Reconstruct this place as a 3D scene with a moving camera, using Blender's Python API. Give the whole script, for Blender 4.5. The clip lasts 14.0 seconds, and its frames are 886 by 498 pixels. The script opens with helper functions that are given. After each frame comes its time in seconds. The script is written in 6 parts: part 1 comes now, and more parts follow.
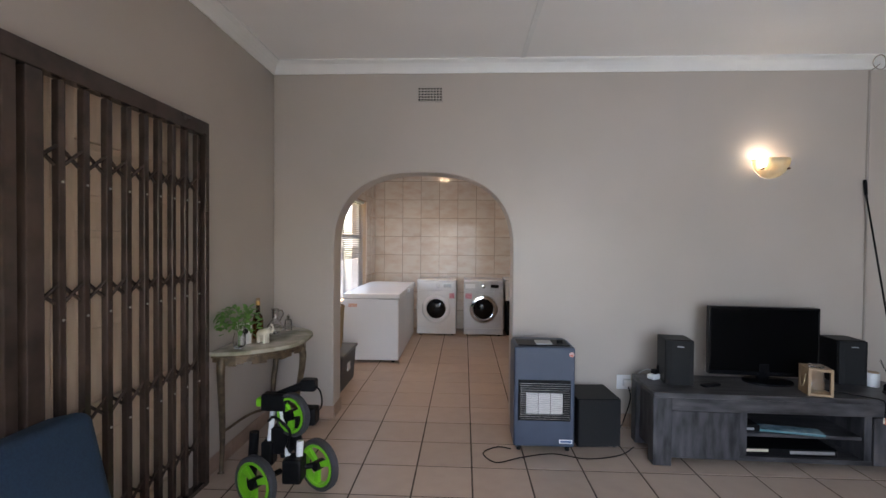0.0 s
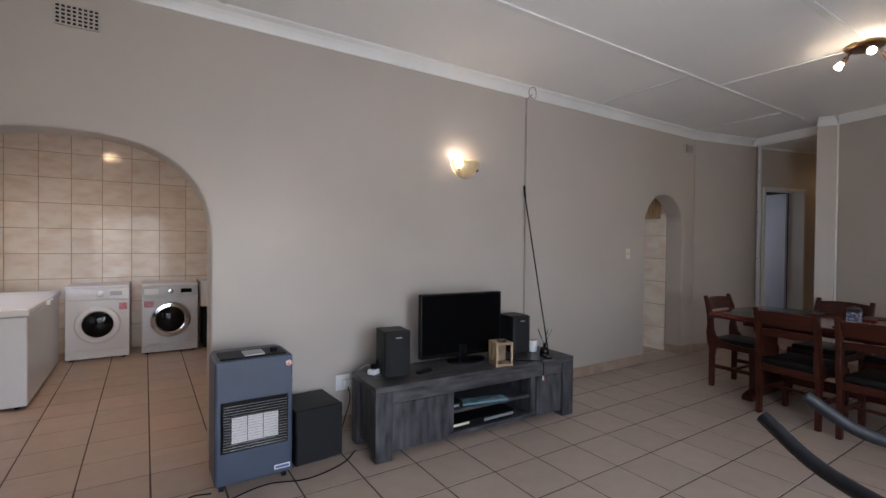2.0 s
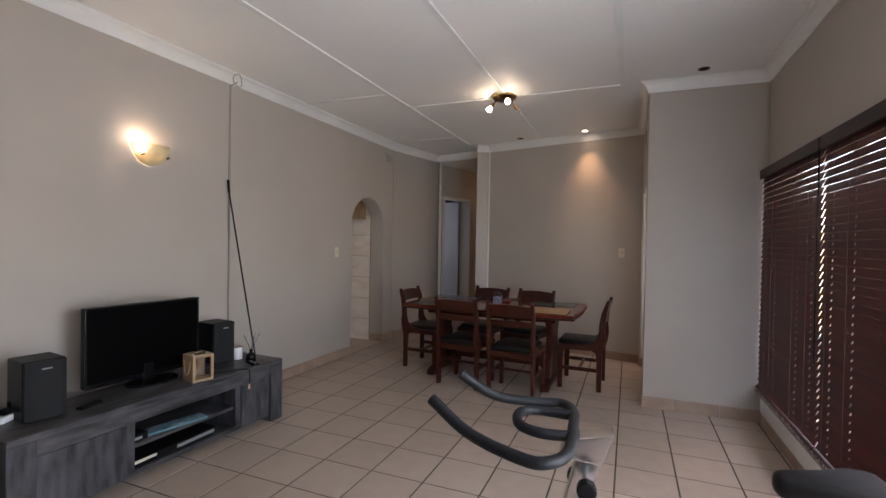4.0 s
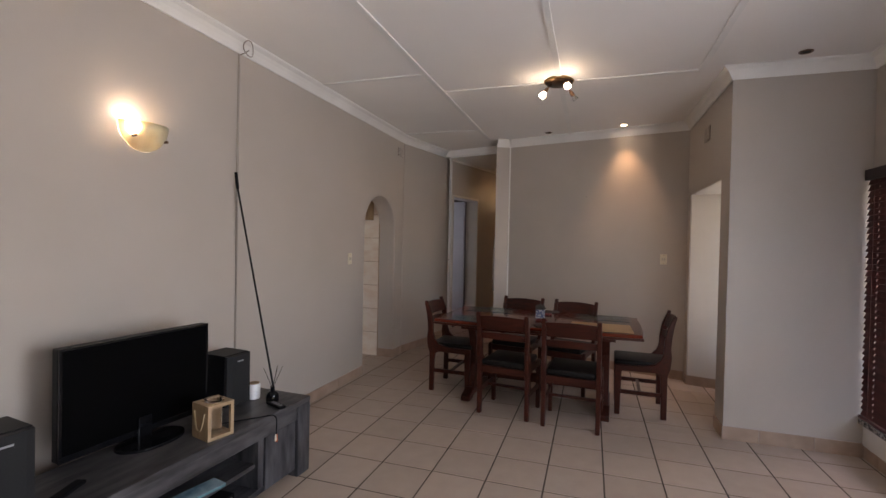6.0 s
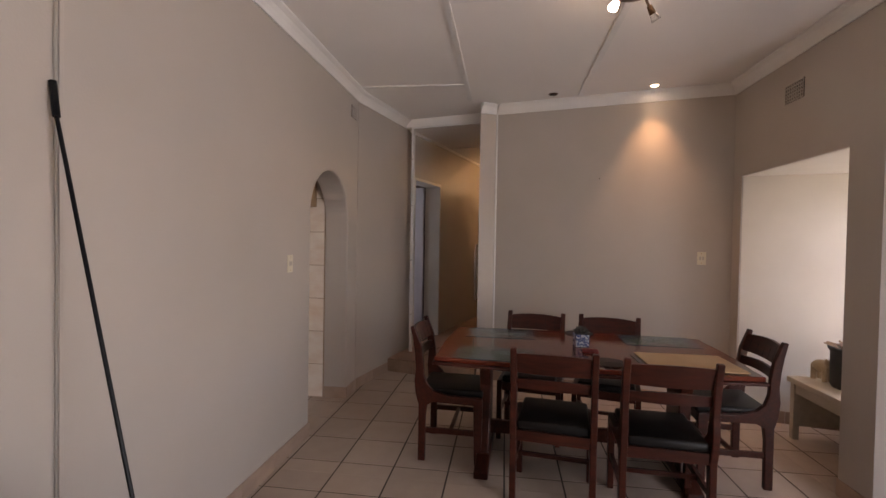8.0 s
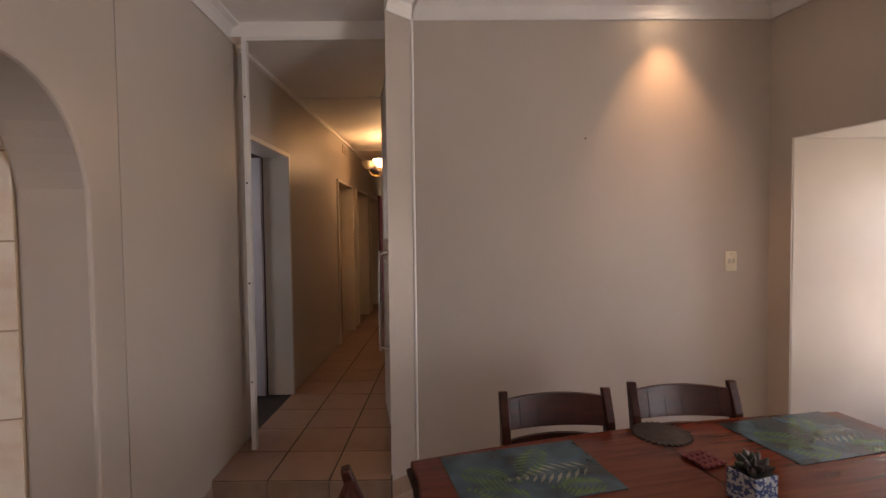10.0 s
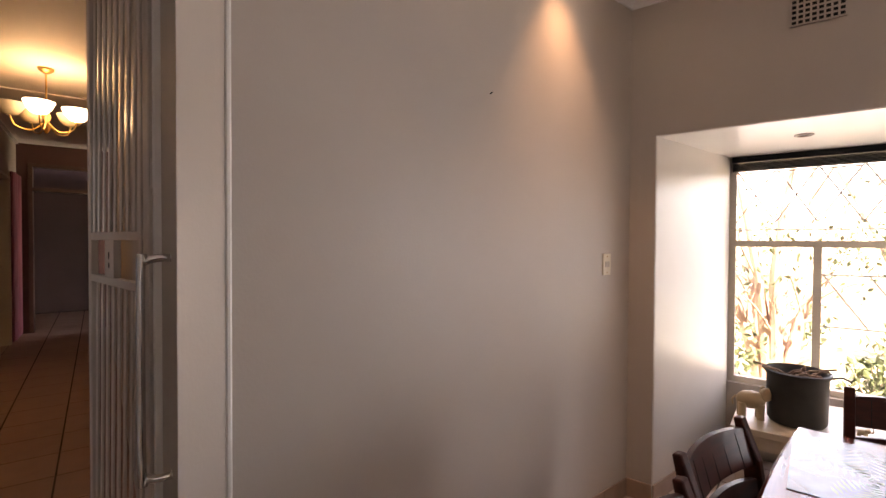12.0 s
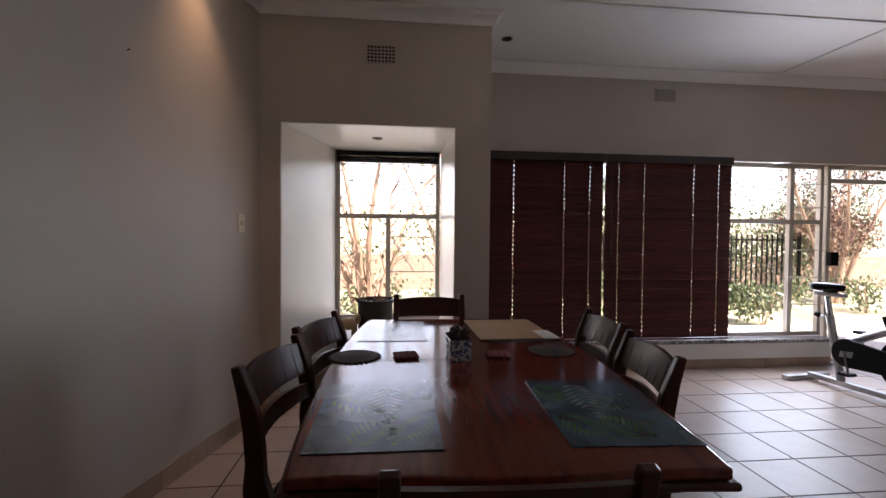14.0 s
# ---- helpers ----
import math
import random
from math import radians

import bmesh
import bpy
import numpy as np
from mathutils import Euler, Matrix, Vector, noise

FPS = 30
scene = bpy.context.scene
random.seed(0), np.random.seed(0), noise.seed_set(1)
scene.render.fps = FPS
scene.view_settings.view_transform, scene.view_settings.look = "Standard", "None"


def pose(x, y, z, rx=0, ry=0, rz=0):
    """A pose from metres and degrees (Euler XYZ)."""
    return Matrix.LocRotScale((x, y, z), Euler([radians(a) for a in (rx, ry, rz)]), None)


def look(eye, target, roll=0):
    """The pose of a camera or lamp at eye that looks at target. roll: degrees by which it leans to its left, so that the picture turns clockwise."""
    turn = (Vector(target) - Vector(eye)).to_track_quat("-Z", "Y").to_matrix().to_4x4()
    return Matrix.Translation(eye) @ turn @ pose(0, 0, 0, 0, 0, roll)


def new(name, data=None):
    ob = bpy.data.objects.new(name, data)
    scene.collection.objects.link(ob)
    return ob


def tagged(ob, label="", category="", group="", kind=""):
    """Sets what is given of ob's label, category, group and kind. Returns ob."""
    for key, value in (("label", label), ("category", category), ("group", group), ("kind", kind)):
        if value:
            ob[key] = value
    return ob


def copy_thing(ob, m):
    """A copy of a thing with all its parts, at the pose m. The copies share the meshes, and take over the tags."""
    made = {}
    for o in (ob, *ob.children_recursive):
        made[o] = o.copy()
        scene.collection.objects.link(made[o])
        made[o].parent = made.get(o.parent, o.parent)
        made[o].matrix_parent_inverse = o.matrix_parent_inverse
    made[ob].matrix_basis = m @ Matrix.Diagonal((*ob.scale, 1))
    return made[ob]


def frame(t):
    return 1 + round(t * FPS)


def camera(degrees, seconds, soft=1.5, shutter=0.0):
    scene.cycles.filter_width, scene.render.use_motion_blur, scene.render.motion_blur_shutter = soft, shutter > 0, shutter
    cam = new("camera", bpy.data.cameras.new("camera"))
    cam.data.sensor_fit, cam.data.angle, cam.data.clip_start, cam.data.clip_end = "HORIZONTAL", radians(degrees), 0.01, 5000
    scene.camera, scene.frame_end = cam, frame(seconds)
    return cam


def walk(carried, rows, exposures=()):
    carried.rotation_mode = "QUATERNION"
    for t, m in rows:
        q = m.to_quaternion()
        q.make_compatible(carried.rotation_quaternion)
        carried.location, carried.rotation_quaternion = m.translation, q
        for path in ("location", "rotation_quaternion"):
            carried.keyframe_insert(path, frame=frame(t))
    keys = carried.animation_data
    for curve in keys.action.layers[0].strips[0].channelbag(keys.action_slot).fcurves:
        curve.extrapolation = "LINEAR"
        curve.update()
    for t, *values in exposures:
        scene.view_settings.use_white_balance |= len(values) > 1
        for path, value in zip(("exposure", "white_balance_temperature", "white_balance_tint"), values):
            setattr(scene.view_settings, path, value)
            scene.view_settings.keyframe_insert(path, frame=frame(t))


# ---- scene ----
cam = camera(88.2, 14.0)
PATH = [
    (0, (0.156, -0.195, 1.466), (0.063, 1.803, 1.432), 0.5),
    (0.5, (0.218, -0.034, 1.43), (0.333, 1.963, 1.396), 0.6),
    (1, (0.257, 0.104, 1.416), (0.664, 2.061, 1.39), 0.7),
    (1.5, (0.201, 0.233, 1.421), (0.957, 2.084, 1.395), 0.7),
    (2, (0.19, 0.227, 1.405), (1.282, 1.903, 1.381), 0.6),
    (2.5, (0.190, 0.213, 1.416), (1.602, 1.623, 1.384), 0.4),
    (3, (0.199, 0.219, 1.416), (1.858, 1.334, 1.382), 0.9),
    (3.5, (0.203, 0.162, 1.43), (1.994, 1.053, 1.399), 1.0),
    (5.8, (0.536, 0.945, 1.498), (2.437, 1.567, 1.471), 1.1),
    (6, (0.608, 1.077, 1.502), (2.51, 1.696, 1.473), 1.2),
    (6.5, (0.834, 1.366, 1.476), (2.74, 1.972, 1.448), 1.2),
    (7, (1.135, 1.673, 1.464), (3.053, 2.238, 1.439), 1.2),
    (7.5, (1.512, 1.896, 1.464), (3.463, 2.334, 1.429), 1.2),
    (8, (1.966, 2.065, 1.487), (3.948, 2.332, 1.447), 1.0),
    (8.2, (2.144, 2.133, 1.492), (4.133, 2.332, 1.449), 0.5),
    (10.3, (4.412, 2.718, 1.551), (6.329, 2.15, 1.488), -0.3),
    (10.5, (4.57, 2.703, 1.547), (6.476, 2.098, 1.488), 0.0),
    (11, (4.982, 2.707, 1.492), (6.776, 1.825, 1.439), 0.5),
    (11.5, (5.405, 2.713, 1.483), (6.985, 1.487, 1.451), 0.4),
    (12, (5.564, 2.823, 1.484), (6.792, 1.245, 1.448), 0.3),
    (12.5, (5.615, 2.987, 1.383), (6.367, 1.134, 1.348), 0.4),
    (13, (5.568, 3.142, 1.28), (5.903, 1.171, 1.266), 0.3),
    (13.5, (5.492, 3.28, 1.28), (5.533, 1.281, 1.234), 0.4),
    (14, (5.412, 3.378, 1.281), (5.198, 1.39, 1.229), 0.5),
]
EXPOSURES = [(0.0, 3.12, 6900, 18), (2.0, 3.12, 7050, 20), (3.5, 3.18, 7400, 21), (6.0, 3.28, 7850, 25), (8.0, 3.48, 8450, 31), (10.5, 3.72, 8800, 32), (12.0, 3.80, 8450, 31), (12.5, 3.28, 8200, 30), (13.0, 2.92, 7850, 30), (14.0, 2.54, 7250, 26)]
walk(cam, [(t, look(eye, target, roll)) for t, eye, target, roll in PATH], EXPOSURES)

# ---------------- light ----------------
world = bpy.data.worlds.new("world")
scene.world = world
world.use_nodes = True
_bg = world.node_tree.nodes["Background"]
_sky = world.node_tree.nodes.new("ShaderNodeTexSky")
_sky.sky_type = "NISHITA"
_sky.sun_disc = False
_sky.sun_elevation, _sky.sun_rotation = radians(48), radians(150)
world.node_tree.links.new(_sky.outputs[0], _bg.inputs[0])
_bg.inputs[1].default_value = 0.10
_sun = new("sun", bpy.data.lights.new("sun", "SUN"))
_sun.data.energy, _sun.data.angle, _sun.data.color = 4.2, radians(0.53), (1.0, 0.95, 0.88)
_sun.matrix_world = look((-6, 2, 9), (-3.4, -2.4, 0))


def area_lamp(name, centre, target, sx, sy, watts, colour, spread=180):
    d = bpy.data.lights.new(name, "AREA")
    d.shape, d.size, d.size_y, d.energy, d.color, d.spread = "RECTANGLE", sx, sy, watts, colour, radians(spread)
    ob = new(name, d)
    ob.matrix_world = look(centre, target)
    return ob


def point_lamp(name, at, watts, colour, r=0.03):
    d = bpy.data.lights.new(name, "POINT")
    d.energy, d.color, d.shadow_soft_size = watts, colour, r
    ob = new(name, d)
    ob.location = at
    return ob


DAY = (0.62, 0.81, 1.0)
WARM = (1.0, 0.64, 0.32)
area_lamp("daylight_window", (1.55, -1.02, 1.25), (3.4, 1.6, 0.95), 1.4, 1.7, 9.0, DAY, 155)
area_lamp("daylight_door", (-0.2, -1.02, 1.1), (-0.6, 2, 0.7), 1.7, 2.0, 2.3, DAY, 150)
area_lamp("daylight_bay", (5.465, -0.99, 1.25), (5.2, 2, 1.1), 0.9, 1.3, 0.85, DAY, 170)
area_lamp("daylight_kitchen", (-1.33, 5.82, 1.4), (1, 5.6, 1.0), 1.7, 1.25, 0.75, DAY)

# ---------------- materials ----------------


def mat(name, colour, rough=0.5, metal=0.0, colour2=None, scale=6.0, detail=4.0, bump=0.0, bump_scale=60.0,
        stretch=(1, 1, 1), rand=0.0, coat=0.0, spec=0.5, rough_var=0.0, island=False, low=0.35, high=0.65):
    m = bpy.data.materials.new(name)
    m.use_nodes = True
    nt = m.node_tree
    b = nt.nodes["Principled BSDF"]
    b.inputs["Roughness"].default_value = rough
    b.inputs["Metallic"].default_value = metal
    b.inputs["Coat Weight"].default_value = coat
    b.inputs["Coat Roughness"].default_value = 0.12
    b.inputs["Specular IOR Level"].default_value = spec
    N, L = nt.nodes.new, nt.links.new
    tc = N("ShaderNodeTexCoord")
    mp = N("ShaderNodeMapping")
    mp.inputs["Scale"].default_value = stretch
    L(tc.outputs["Object"], mp.inputs[0])
    c2 = colour2 or tuple(c * 0.86 for c in colour)
    nz = N("ShaderNodeTexNoise")
    nz.inputs["Scale"].default_value, nz.inputs["Detail"].default_value = scale, detail
    L(mp.outputs[0], nz.inputs["Vector"])
    rp = N("ShaderNodeValToRGB")
    rp.color_ramp.elements[0].position, rp.color_ramp.elements[1].position = low, high
    rp.color_ramp.elements[0].color, rp.color_ramp.elements[1].color = (*c2, 1), (*colour, 1)
    L(nz.outputs["Fac"], rp.inputs[0])
    out = rp.outputs[0]
    if rand:
        oi = N("ShaderNodeObjectInfo")
        src = oi.outputs["Random"]
        if island:
            src = N("ShaderNodeNewGeometry").outputs["Random Per Island"]
        mr = N("ShaderNodeMapRange")
        mr.inputs["To Min"].default_value, mr.inputs["To Max"].default_value = 1 - rand, 1 + rand
        L(src, mr.inputs["Value"])
        hs = N("ShaderNodeHueSaturation")
        L(mr.outputs[0], hs.inputs["Value"])
        L(out, hs.inputs["Color"])
        out = hs.outputs[0]
        if not island:
            ad = N("ShaderNodeVectorMath")
            sc = N("ShaderNodeVectorMath")
            sc.operation = "SCALE"
            cb = N("ShaderNodeCombineXYZ")
            L(oi.outputs["Random"], cb.inputs[0])
            L(oi.outputs["Random"], cb.inputs[1])
            L(cb.outputs[0], sc.inputs[0])
            sc.inputs["Scale"].default_value = 37.0
            L(mp.outputs[0], ad.inputs[0])
            L(sc.outputs[0], ad.inputs[1])
            L(ad.outputs[0], nz.inputs["Vector"])
    L(out, b.inputs["Base Color"])
    if rough_var:
        n3 = N("ShaderNodeTexNoise")
        n3.inputs["Scale"].default_value = scale * 0.6
        L(mp.outputs[0], n3.inputs["Vector"])
        m3 = N("ShaderNodeMapRange")
        m3.inputs["To Min"].default_value, m3.inputs["To Max"].default_value = max(0.02, rough - rough_var), rough + rough_var
        L(n3.outputs["Fac"], m3.inputs["Value"])
        L(m3.outputs[0], b.inputs["Roughness"])
    if bump:
        n2 = N("ShaderNodeTexNoise")
        n2.inputs["Scale"].default_value, n2.inputs["Detail"].default_value = bump_scale, 3
        L(mp.outputs[0], n2.inputs["Vector"])
        bp = N("ShaderNodeBump")
        bp.inputs["Strength"].default_value, bp.inputs["Distance"].default_value = bump, 0.002
        L(n2.outputs["Fac"], bp.inputs["Height"])
        L(bp.outputs[0], b.inputs["Normal"])
    return m


def glass(name, colour=(1, 1, 1), rough=0.0, ior=1.45):
    m = mat(name, colour, rough, colour2=colour)
    b = m.node_tree.nodes["Principled BSDF"]
    b.inputs["Transmission Weight"].default_value = 1.0
    b.inputs["IOR"].default_value = ior
    return m


def pane_mat(name):
    m = bpy.data.materials.new(name)
    m.use_nodes = True
    nt = m.node_tree
    nt.nodes.remove(nt.nodes["Principled BSDF"])
    t, g, mx = nt.nodes.new("ShaderNodeBsdfTransparent"), nt.nodes.new("ShaderNodeBsdfGlossy"), nt.nodes.new("ShaderNodeMixShader")
    g.inputs["Roughness"].default_value = 0.01
    mx.inputs[0].default_value = 0.06
    nt.links.new(t.outputs[0], mx.inputs[1])
    nt.links.new(g.outputs[0], mx.inputs[2])
    nt.links.new(mx.outputs[0], nt.nodes["Material Output"].inputs[0])
    return m


def glow(name, colour, strength):
    m = bpy.data.materials.new(name)
    m.use_nodes = True
    b = m.node_tree.nodes["Principled BSDF"]
    b.inputs["Base Color"].default_value = (*colour, 1)
    b.inputs["Emission Color"].default_value = (*colour, 1)
    b.inputs["Emission Strength"].default_value = strength
    return m


WALL = mat("wall_paint", (0.47, 0.415, 0.37), 0.42, colour2=(0.44, 0.39, 0.345), scale=1.3, bump=0.25, bump_scale=90, rough_var=0.06)
WHITE = mat("white_paint", (0.80, 0.79, 0.77), 0.4, colour2=(0.74, 0.73, 0.71), scale=3, bump=0.1)
CEIL = mat("ceiling_paint", (0.86, 0.835, 0.81), 0.6, colour2=(0.81, 0.785, 0.76), scale=0.8, bump=0.15, bump_scale=40)
# Bay faces: wall paint lightened as if strongly lit; door jambs: pale paint.
REVEAL = mat("lit_reveal_jamb_paint", (0.68, 0.63, 0.57), 0.3, colour2=(0.63, 0.58, 0.52), scale=2.0, bump=0.2, bump_scale=90)
TILE = mat("floor_tile", (0.47, 0.37, 0.30), 0.38, spec=0.42, colour2=(0.40, 0.305, 0.245), scale=9, detail=7, bump=0.12, bump_scale=45, rand=0.06, rough_var=0.04, low=0.15, high=0.85)
SKIRT = mat("skirting_tile", (0.40, 0.28, 0.21), 0.36, colour2=(0.32, 0.22, 0.165), scale=8, bump=0.15, rand=0.06)
GROUT = mat("grout", (0.12, 0.095, 0.08), 0.95, spec=0.1, colour2=(0.07, 0.056, 0.048), scale=12)
WTILE = mat("wall_tile", (0.82, 0.74, 0.65), 0.07, colour2=(0.72, 0.57, 0.46), scale=5, stretch=(1, 1, 2.2), rand=0.03, low=0.25, high=0.6)
WGROUT = mat("wall_grout", (0.46, 0.33, 0.23), 0.8, scale=20)
MAHOG = mat("mahogany", (0.062, 0.014, 0.008), 0.32, colour2=(0.034, 0.009, 0.006), scale=5, stretch=(1, 9, 9), spec=0.22, rand=0.05, bump=0.05)
TABLETOP = mat("mahogany_top", (0.165, 0.032, 0.017), 0.10, colour2=(0.10, 0.018, 0.010), scale=4, stretch=(12, 1, 12), spec=0.28, rough_var=0.03, bump=0.03)
LEATHER = mat("black_leather", (0.007, 0.006, 0.006), 0.40, spec=0.22, colour2=(0.006, 0.005, 0.005), scale=18, bump=0.35, bump_scale=140)
BLACK = mat("black_plastic", (0.006, 0.006, 0.007), 0.45, colour2=(0.004, 0.004, 0.005), scale=20, spec=0.15)
SCREEN = mat("dark_screen", (0.002, 0.002, 0.0025), 0.28, colour2=(0.002, 0.002, 0.002), spec=0.06)
GLOSSB = mat("gloss_black", (0.006, 0.006, 0.007), 0.07, colour2=(0.005, 0.005, 0.006), spec=0.3)
STAND = mat("grey_wood", (0.095, 0.090, 0.095), 0.42, colour2=(0.010, 0.0095, 0.011), scale=3.4, detail=9, stretch=(1.4, 6, 6), bump=0.35, bump_scale=30, low=0.3, high=0.7, rand=0.06)
STANDV = mat("grey_wood_upright", (0.095, 0.092, 0.100), 0.45, colour2=(0.011, 0.0105, 0.0125), scale=3.4, detail=9, stretch=(6, 6, 1.4), bump=0.35, bump_scale=30, low=0.3, high=0.7, rand=0.06)
STEEL = mat("steel", (0.62, 0.62, 0.62), 0.25, metal=1.0, colour2=(0.5, 0.5, 0.5), scale=20)
CHROME = mat("chrome", (0.75, 0.75, 0.74), 0.10, metal=1.0)
BRASS = mat("brass", (0.62, 0.42, 0.17), 0.28, metal=1.0, colour2=(0.45, 0.29, 0.11), scale=14)
BRONZE = mat("bronze", (0.14, 0.075, 0.04), 0.35, metal=0.8, colour2=(0.08, 0.045, 0.03), scale=10)
ENAMEL = mat("white_enamel", (0.80, 0.81, 0.82), 0.22, colour2=(0.77, 0.78, 0.79), scale=2)
CREAM = mat("cream_plastic", (0.72, 0.66, 0.52), 0.4, colour2=(0.68, 0.62, 0.49), scale=10)
BLINDW = mat("blind_wood", (0.09, 0.018, 0.015), 0.38, spec=0.22, colour2=(0.06, 0.012, 0.010), scale=3, stretch=(1, 12, 12), rand=0.22)
GATE = mat("brown_metal", (0.085, 0.057, 0.046), 0.24, metal=0.35, colour2=(0.05, 0.035, 0.028), scale=9)
IVORY = mat("ivory_frame", (0.55, 0.50, 0.42), 0.4, colour2=(0.50, 0.45, 0.38), scale=6)
GRANITE = mat("granite", (0.42, 0.40, 0.38), 0.18, colour2=(0.05, 0.05, 0.05), scale=60, low=0.42, high=0.55)
PANE = pane_mat("window_glass")
CLEAR = glass("clear_glass")

# ---------------- builders ----------------


def link(name, bm, material, parent=None, label="", smooth=False, bevel=0.0, seg=2):
    if bevel:
        bmesh.ops.remove_doubles(bm, verts=bm.verts, dist=1e-5)
        es = [e for e in bm.edges if len(e.link_faces) == 2 and e.calc_face_angle(0) > 0.6]
        bmesh.ops.bevel(bm, geom=es, offset=bevel, segments=seg, affect="EDGES", profile=0.5, clamp_overlap=True)
    bmesh.ops.recalc_face_normals(bm, faces=bm.faces)
    me = bpy.data.meshes.new(name)
    bm.to_mesh(me)
    bm.free()
    me.materials.append(material)
    if smooth:
        for p in me.polygons:
            p.use_smooth = True
        me.set_sharp_from_angle(angle=radians(40))
    ob = new(name, me)
    if parent is not None:
        ob.parent = parent
    if label:
        ob["label"] = label
    return ob


def part(name, bm, material, parent, label="", smooth=False, bevel=0.0, seg=2):
    return link(name, bm, material, parent, label, smooth, bevel, seg)


def thing(name, m, label, category, group=""):
    e = new(name)
    e.empty_display_size = 0.1
    e.matrix_basis = m
    return tagged(e, label, category, group)


def struct(name, bm, material, label, bevel=0.0, parent=None):
    return tagged(link(name, bm, material, parent, "", False, bevel), label, name.split("_")[0], kind="structure")


def B():
    return bmesh.new()


def box(bm, x0, y0, z0, x1, y1, z1, m=None):
    c = Matrix.Translation(((x0 + x1) / 2, (y0 + y1) / 2, (z0 + z1) / 2)) @ Matrix.Diagonal((abs(x1 - x0), abs(y1 - y0), abs(z1 - z0), 1))
    bmesh.ops.create_cube(bm, size=1, matrix=(m @ c) if m is not None else c)
    return bm


def boxed(*a, m=None):
    return box(B(), *a, m=m)


def rod(bm, p, q, r, n=12, r2=None):
    p, q = Vector(p), Vector(q)
    d = q - p
    m = Matrix.Translation((p + q) / 2) @ d.to_track_quat("Z", "Y").to_matrix().to_4x4()
    bmesh.ops.create_cone(bm, cap_ends=True, segments=n, radius1=r, radius2=r if r2 is None else r2, depth=d.length, matrix=m)
    return bm


def tube(bm, pts, r, n=8, radii=None):
    pts = [Vector(p) for p in pts]
    rings, side = [], None
    for i, p in enumerate(pts):
        d = (pts[min(i + 1, len(pts) - 1)] - pts[max(i - 1, 0)]).normalized()
        if side is None:
            side = d.orthogonal().normalized()
        side = (side - d * side.dot(d)).normalized()
        up = d.cross(side)
        rr = radii[i] if radii else r
        rings.append([bm.verts.new(p + rr * (math.cos(2 * math.pi * k / n) * side + math.sin(2 * math.pi * k / n) * up)) for k in range(n)])
    for a, b in zip(rings, rings[1:]):
        for k in range(n):
            bm.faces.new((a[k], a[(k + 1) % n], b[(k + 1) % n], b[k]))
    bm.faces.new(rings[0][::-1])
    bm.faces.new(rings[-1])
    return bm


def spline(pts, n=8):
    """A smooth line through the points."""
    p = [Vector(q) for q in pts]
    p = [2 * p[0] - p[1]] + p + [2 * p[-1] - p[-2]]
    out = []
    for i in range(1, len(p) - 2):
        for k in range(n):
            t = k / n
            a, b, c, d = p[i - 1], p[i], p[i + 1], p[i + 2]
            out.append(0.5 * (2 * b + (c - a) * t + (2 * a - 5 * b + 4 * c - d) * t * t + (3 * b - a - 3 * c + d) * t ** 3))
    return out + [p[-2]]


def lathe(bm, profile, n=24, m=None):
    """Turns (radius, height) pairs about z."""
    m = m or Matrix()
    rings = []
    for r, z in profile:
        if r < 1e-5:
            rings.append([bm.verts.new(m @ Vector((0, 0, z)))])
        else:
            rings.append([bm.verts.new(m @ Vector((r * math.cos(2 * math.pi * k / n), r * math.sin(2 * math.pi * k / n), z))) for k in range(n)])
    for a, b in zip(rings, rings[1:]):
        for k in range(n):
            va, vb = a[k % len(a)], a[(k + 1) % len(a)]
            vc, vd = b[(k + 1) % len(b)], b[k % len(b)]
            f = []
            for v in (va, vb, vc, vd):
                if v not in f:
                    f.append(v)
            if len(f) > 2:
                bm.faces.new(f)
    return bm


def prism(bm, poly, d0, d1, axes="xyz", m=None):
    """Extrudes a 2D outline: axes[0], axes[1] hold the outline, axes[2] the depth."""
    m = m or Matrix()

    def at(u, v, w):
        d = dict(zip(axes, (u, v, w)))
        return m @ Vector((d["x"], d["y"], d["z"]))
    a = [bm.verts.new(at(u, v, d0)) for u, v in poly]
    b = [bm.verts.new(at(u, v, d1)) for u, v in poly]
    n = len(poly)
    for i in range(n):
        bm.faces.new((a[i], a[(i + 1) % n], b[(i + 1) % n], b[i]))
    bm.faces.new(a[::-1])
    bm.faces.new(b)
    return bm


def seg_frame(p, q):
    """The pose at p whose x axis runs to q, with y to the left of it; and the length."""
    p, q = Vector((*p, 0)), Vector((*q, 0))
    d = q - p
    return Matrix.Translation(p) @ Matrix.Rotation(math.atan2(d.y, d.x), 4, "Z"), d.length


def arch_pts(x0, x1, spring, top, n=20, power=2.3):
    """Points of a flattened arch from (x0, spring) up and over to (x1, spring)."""
    c, a, h = (x0 + x1) / 2, (x1 - x0) / 2, top - spring
    out = []
    for k in range(n + 1):
        t = math.pi * (1 - k / n)
        cx, sx = math.cos(t), math.sin(t)
        out.append((c + a * math.copysign(abs(cx) ** (2 / power), cx), spring + h * sx ** (2 / power)))
    return out

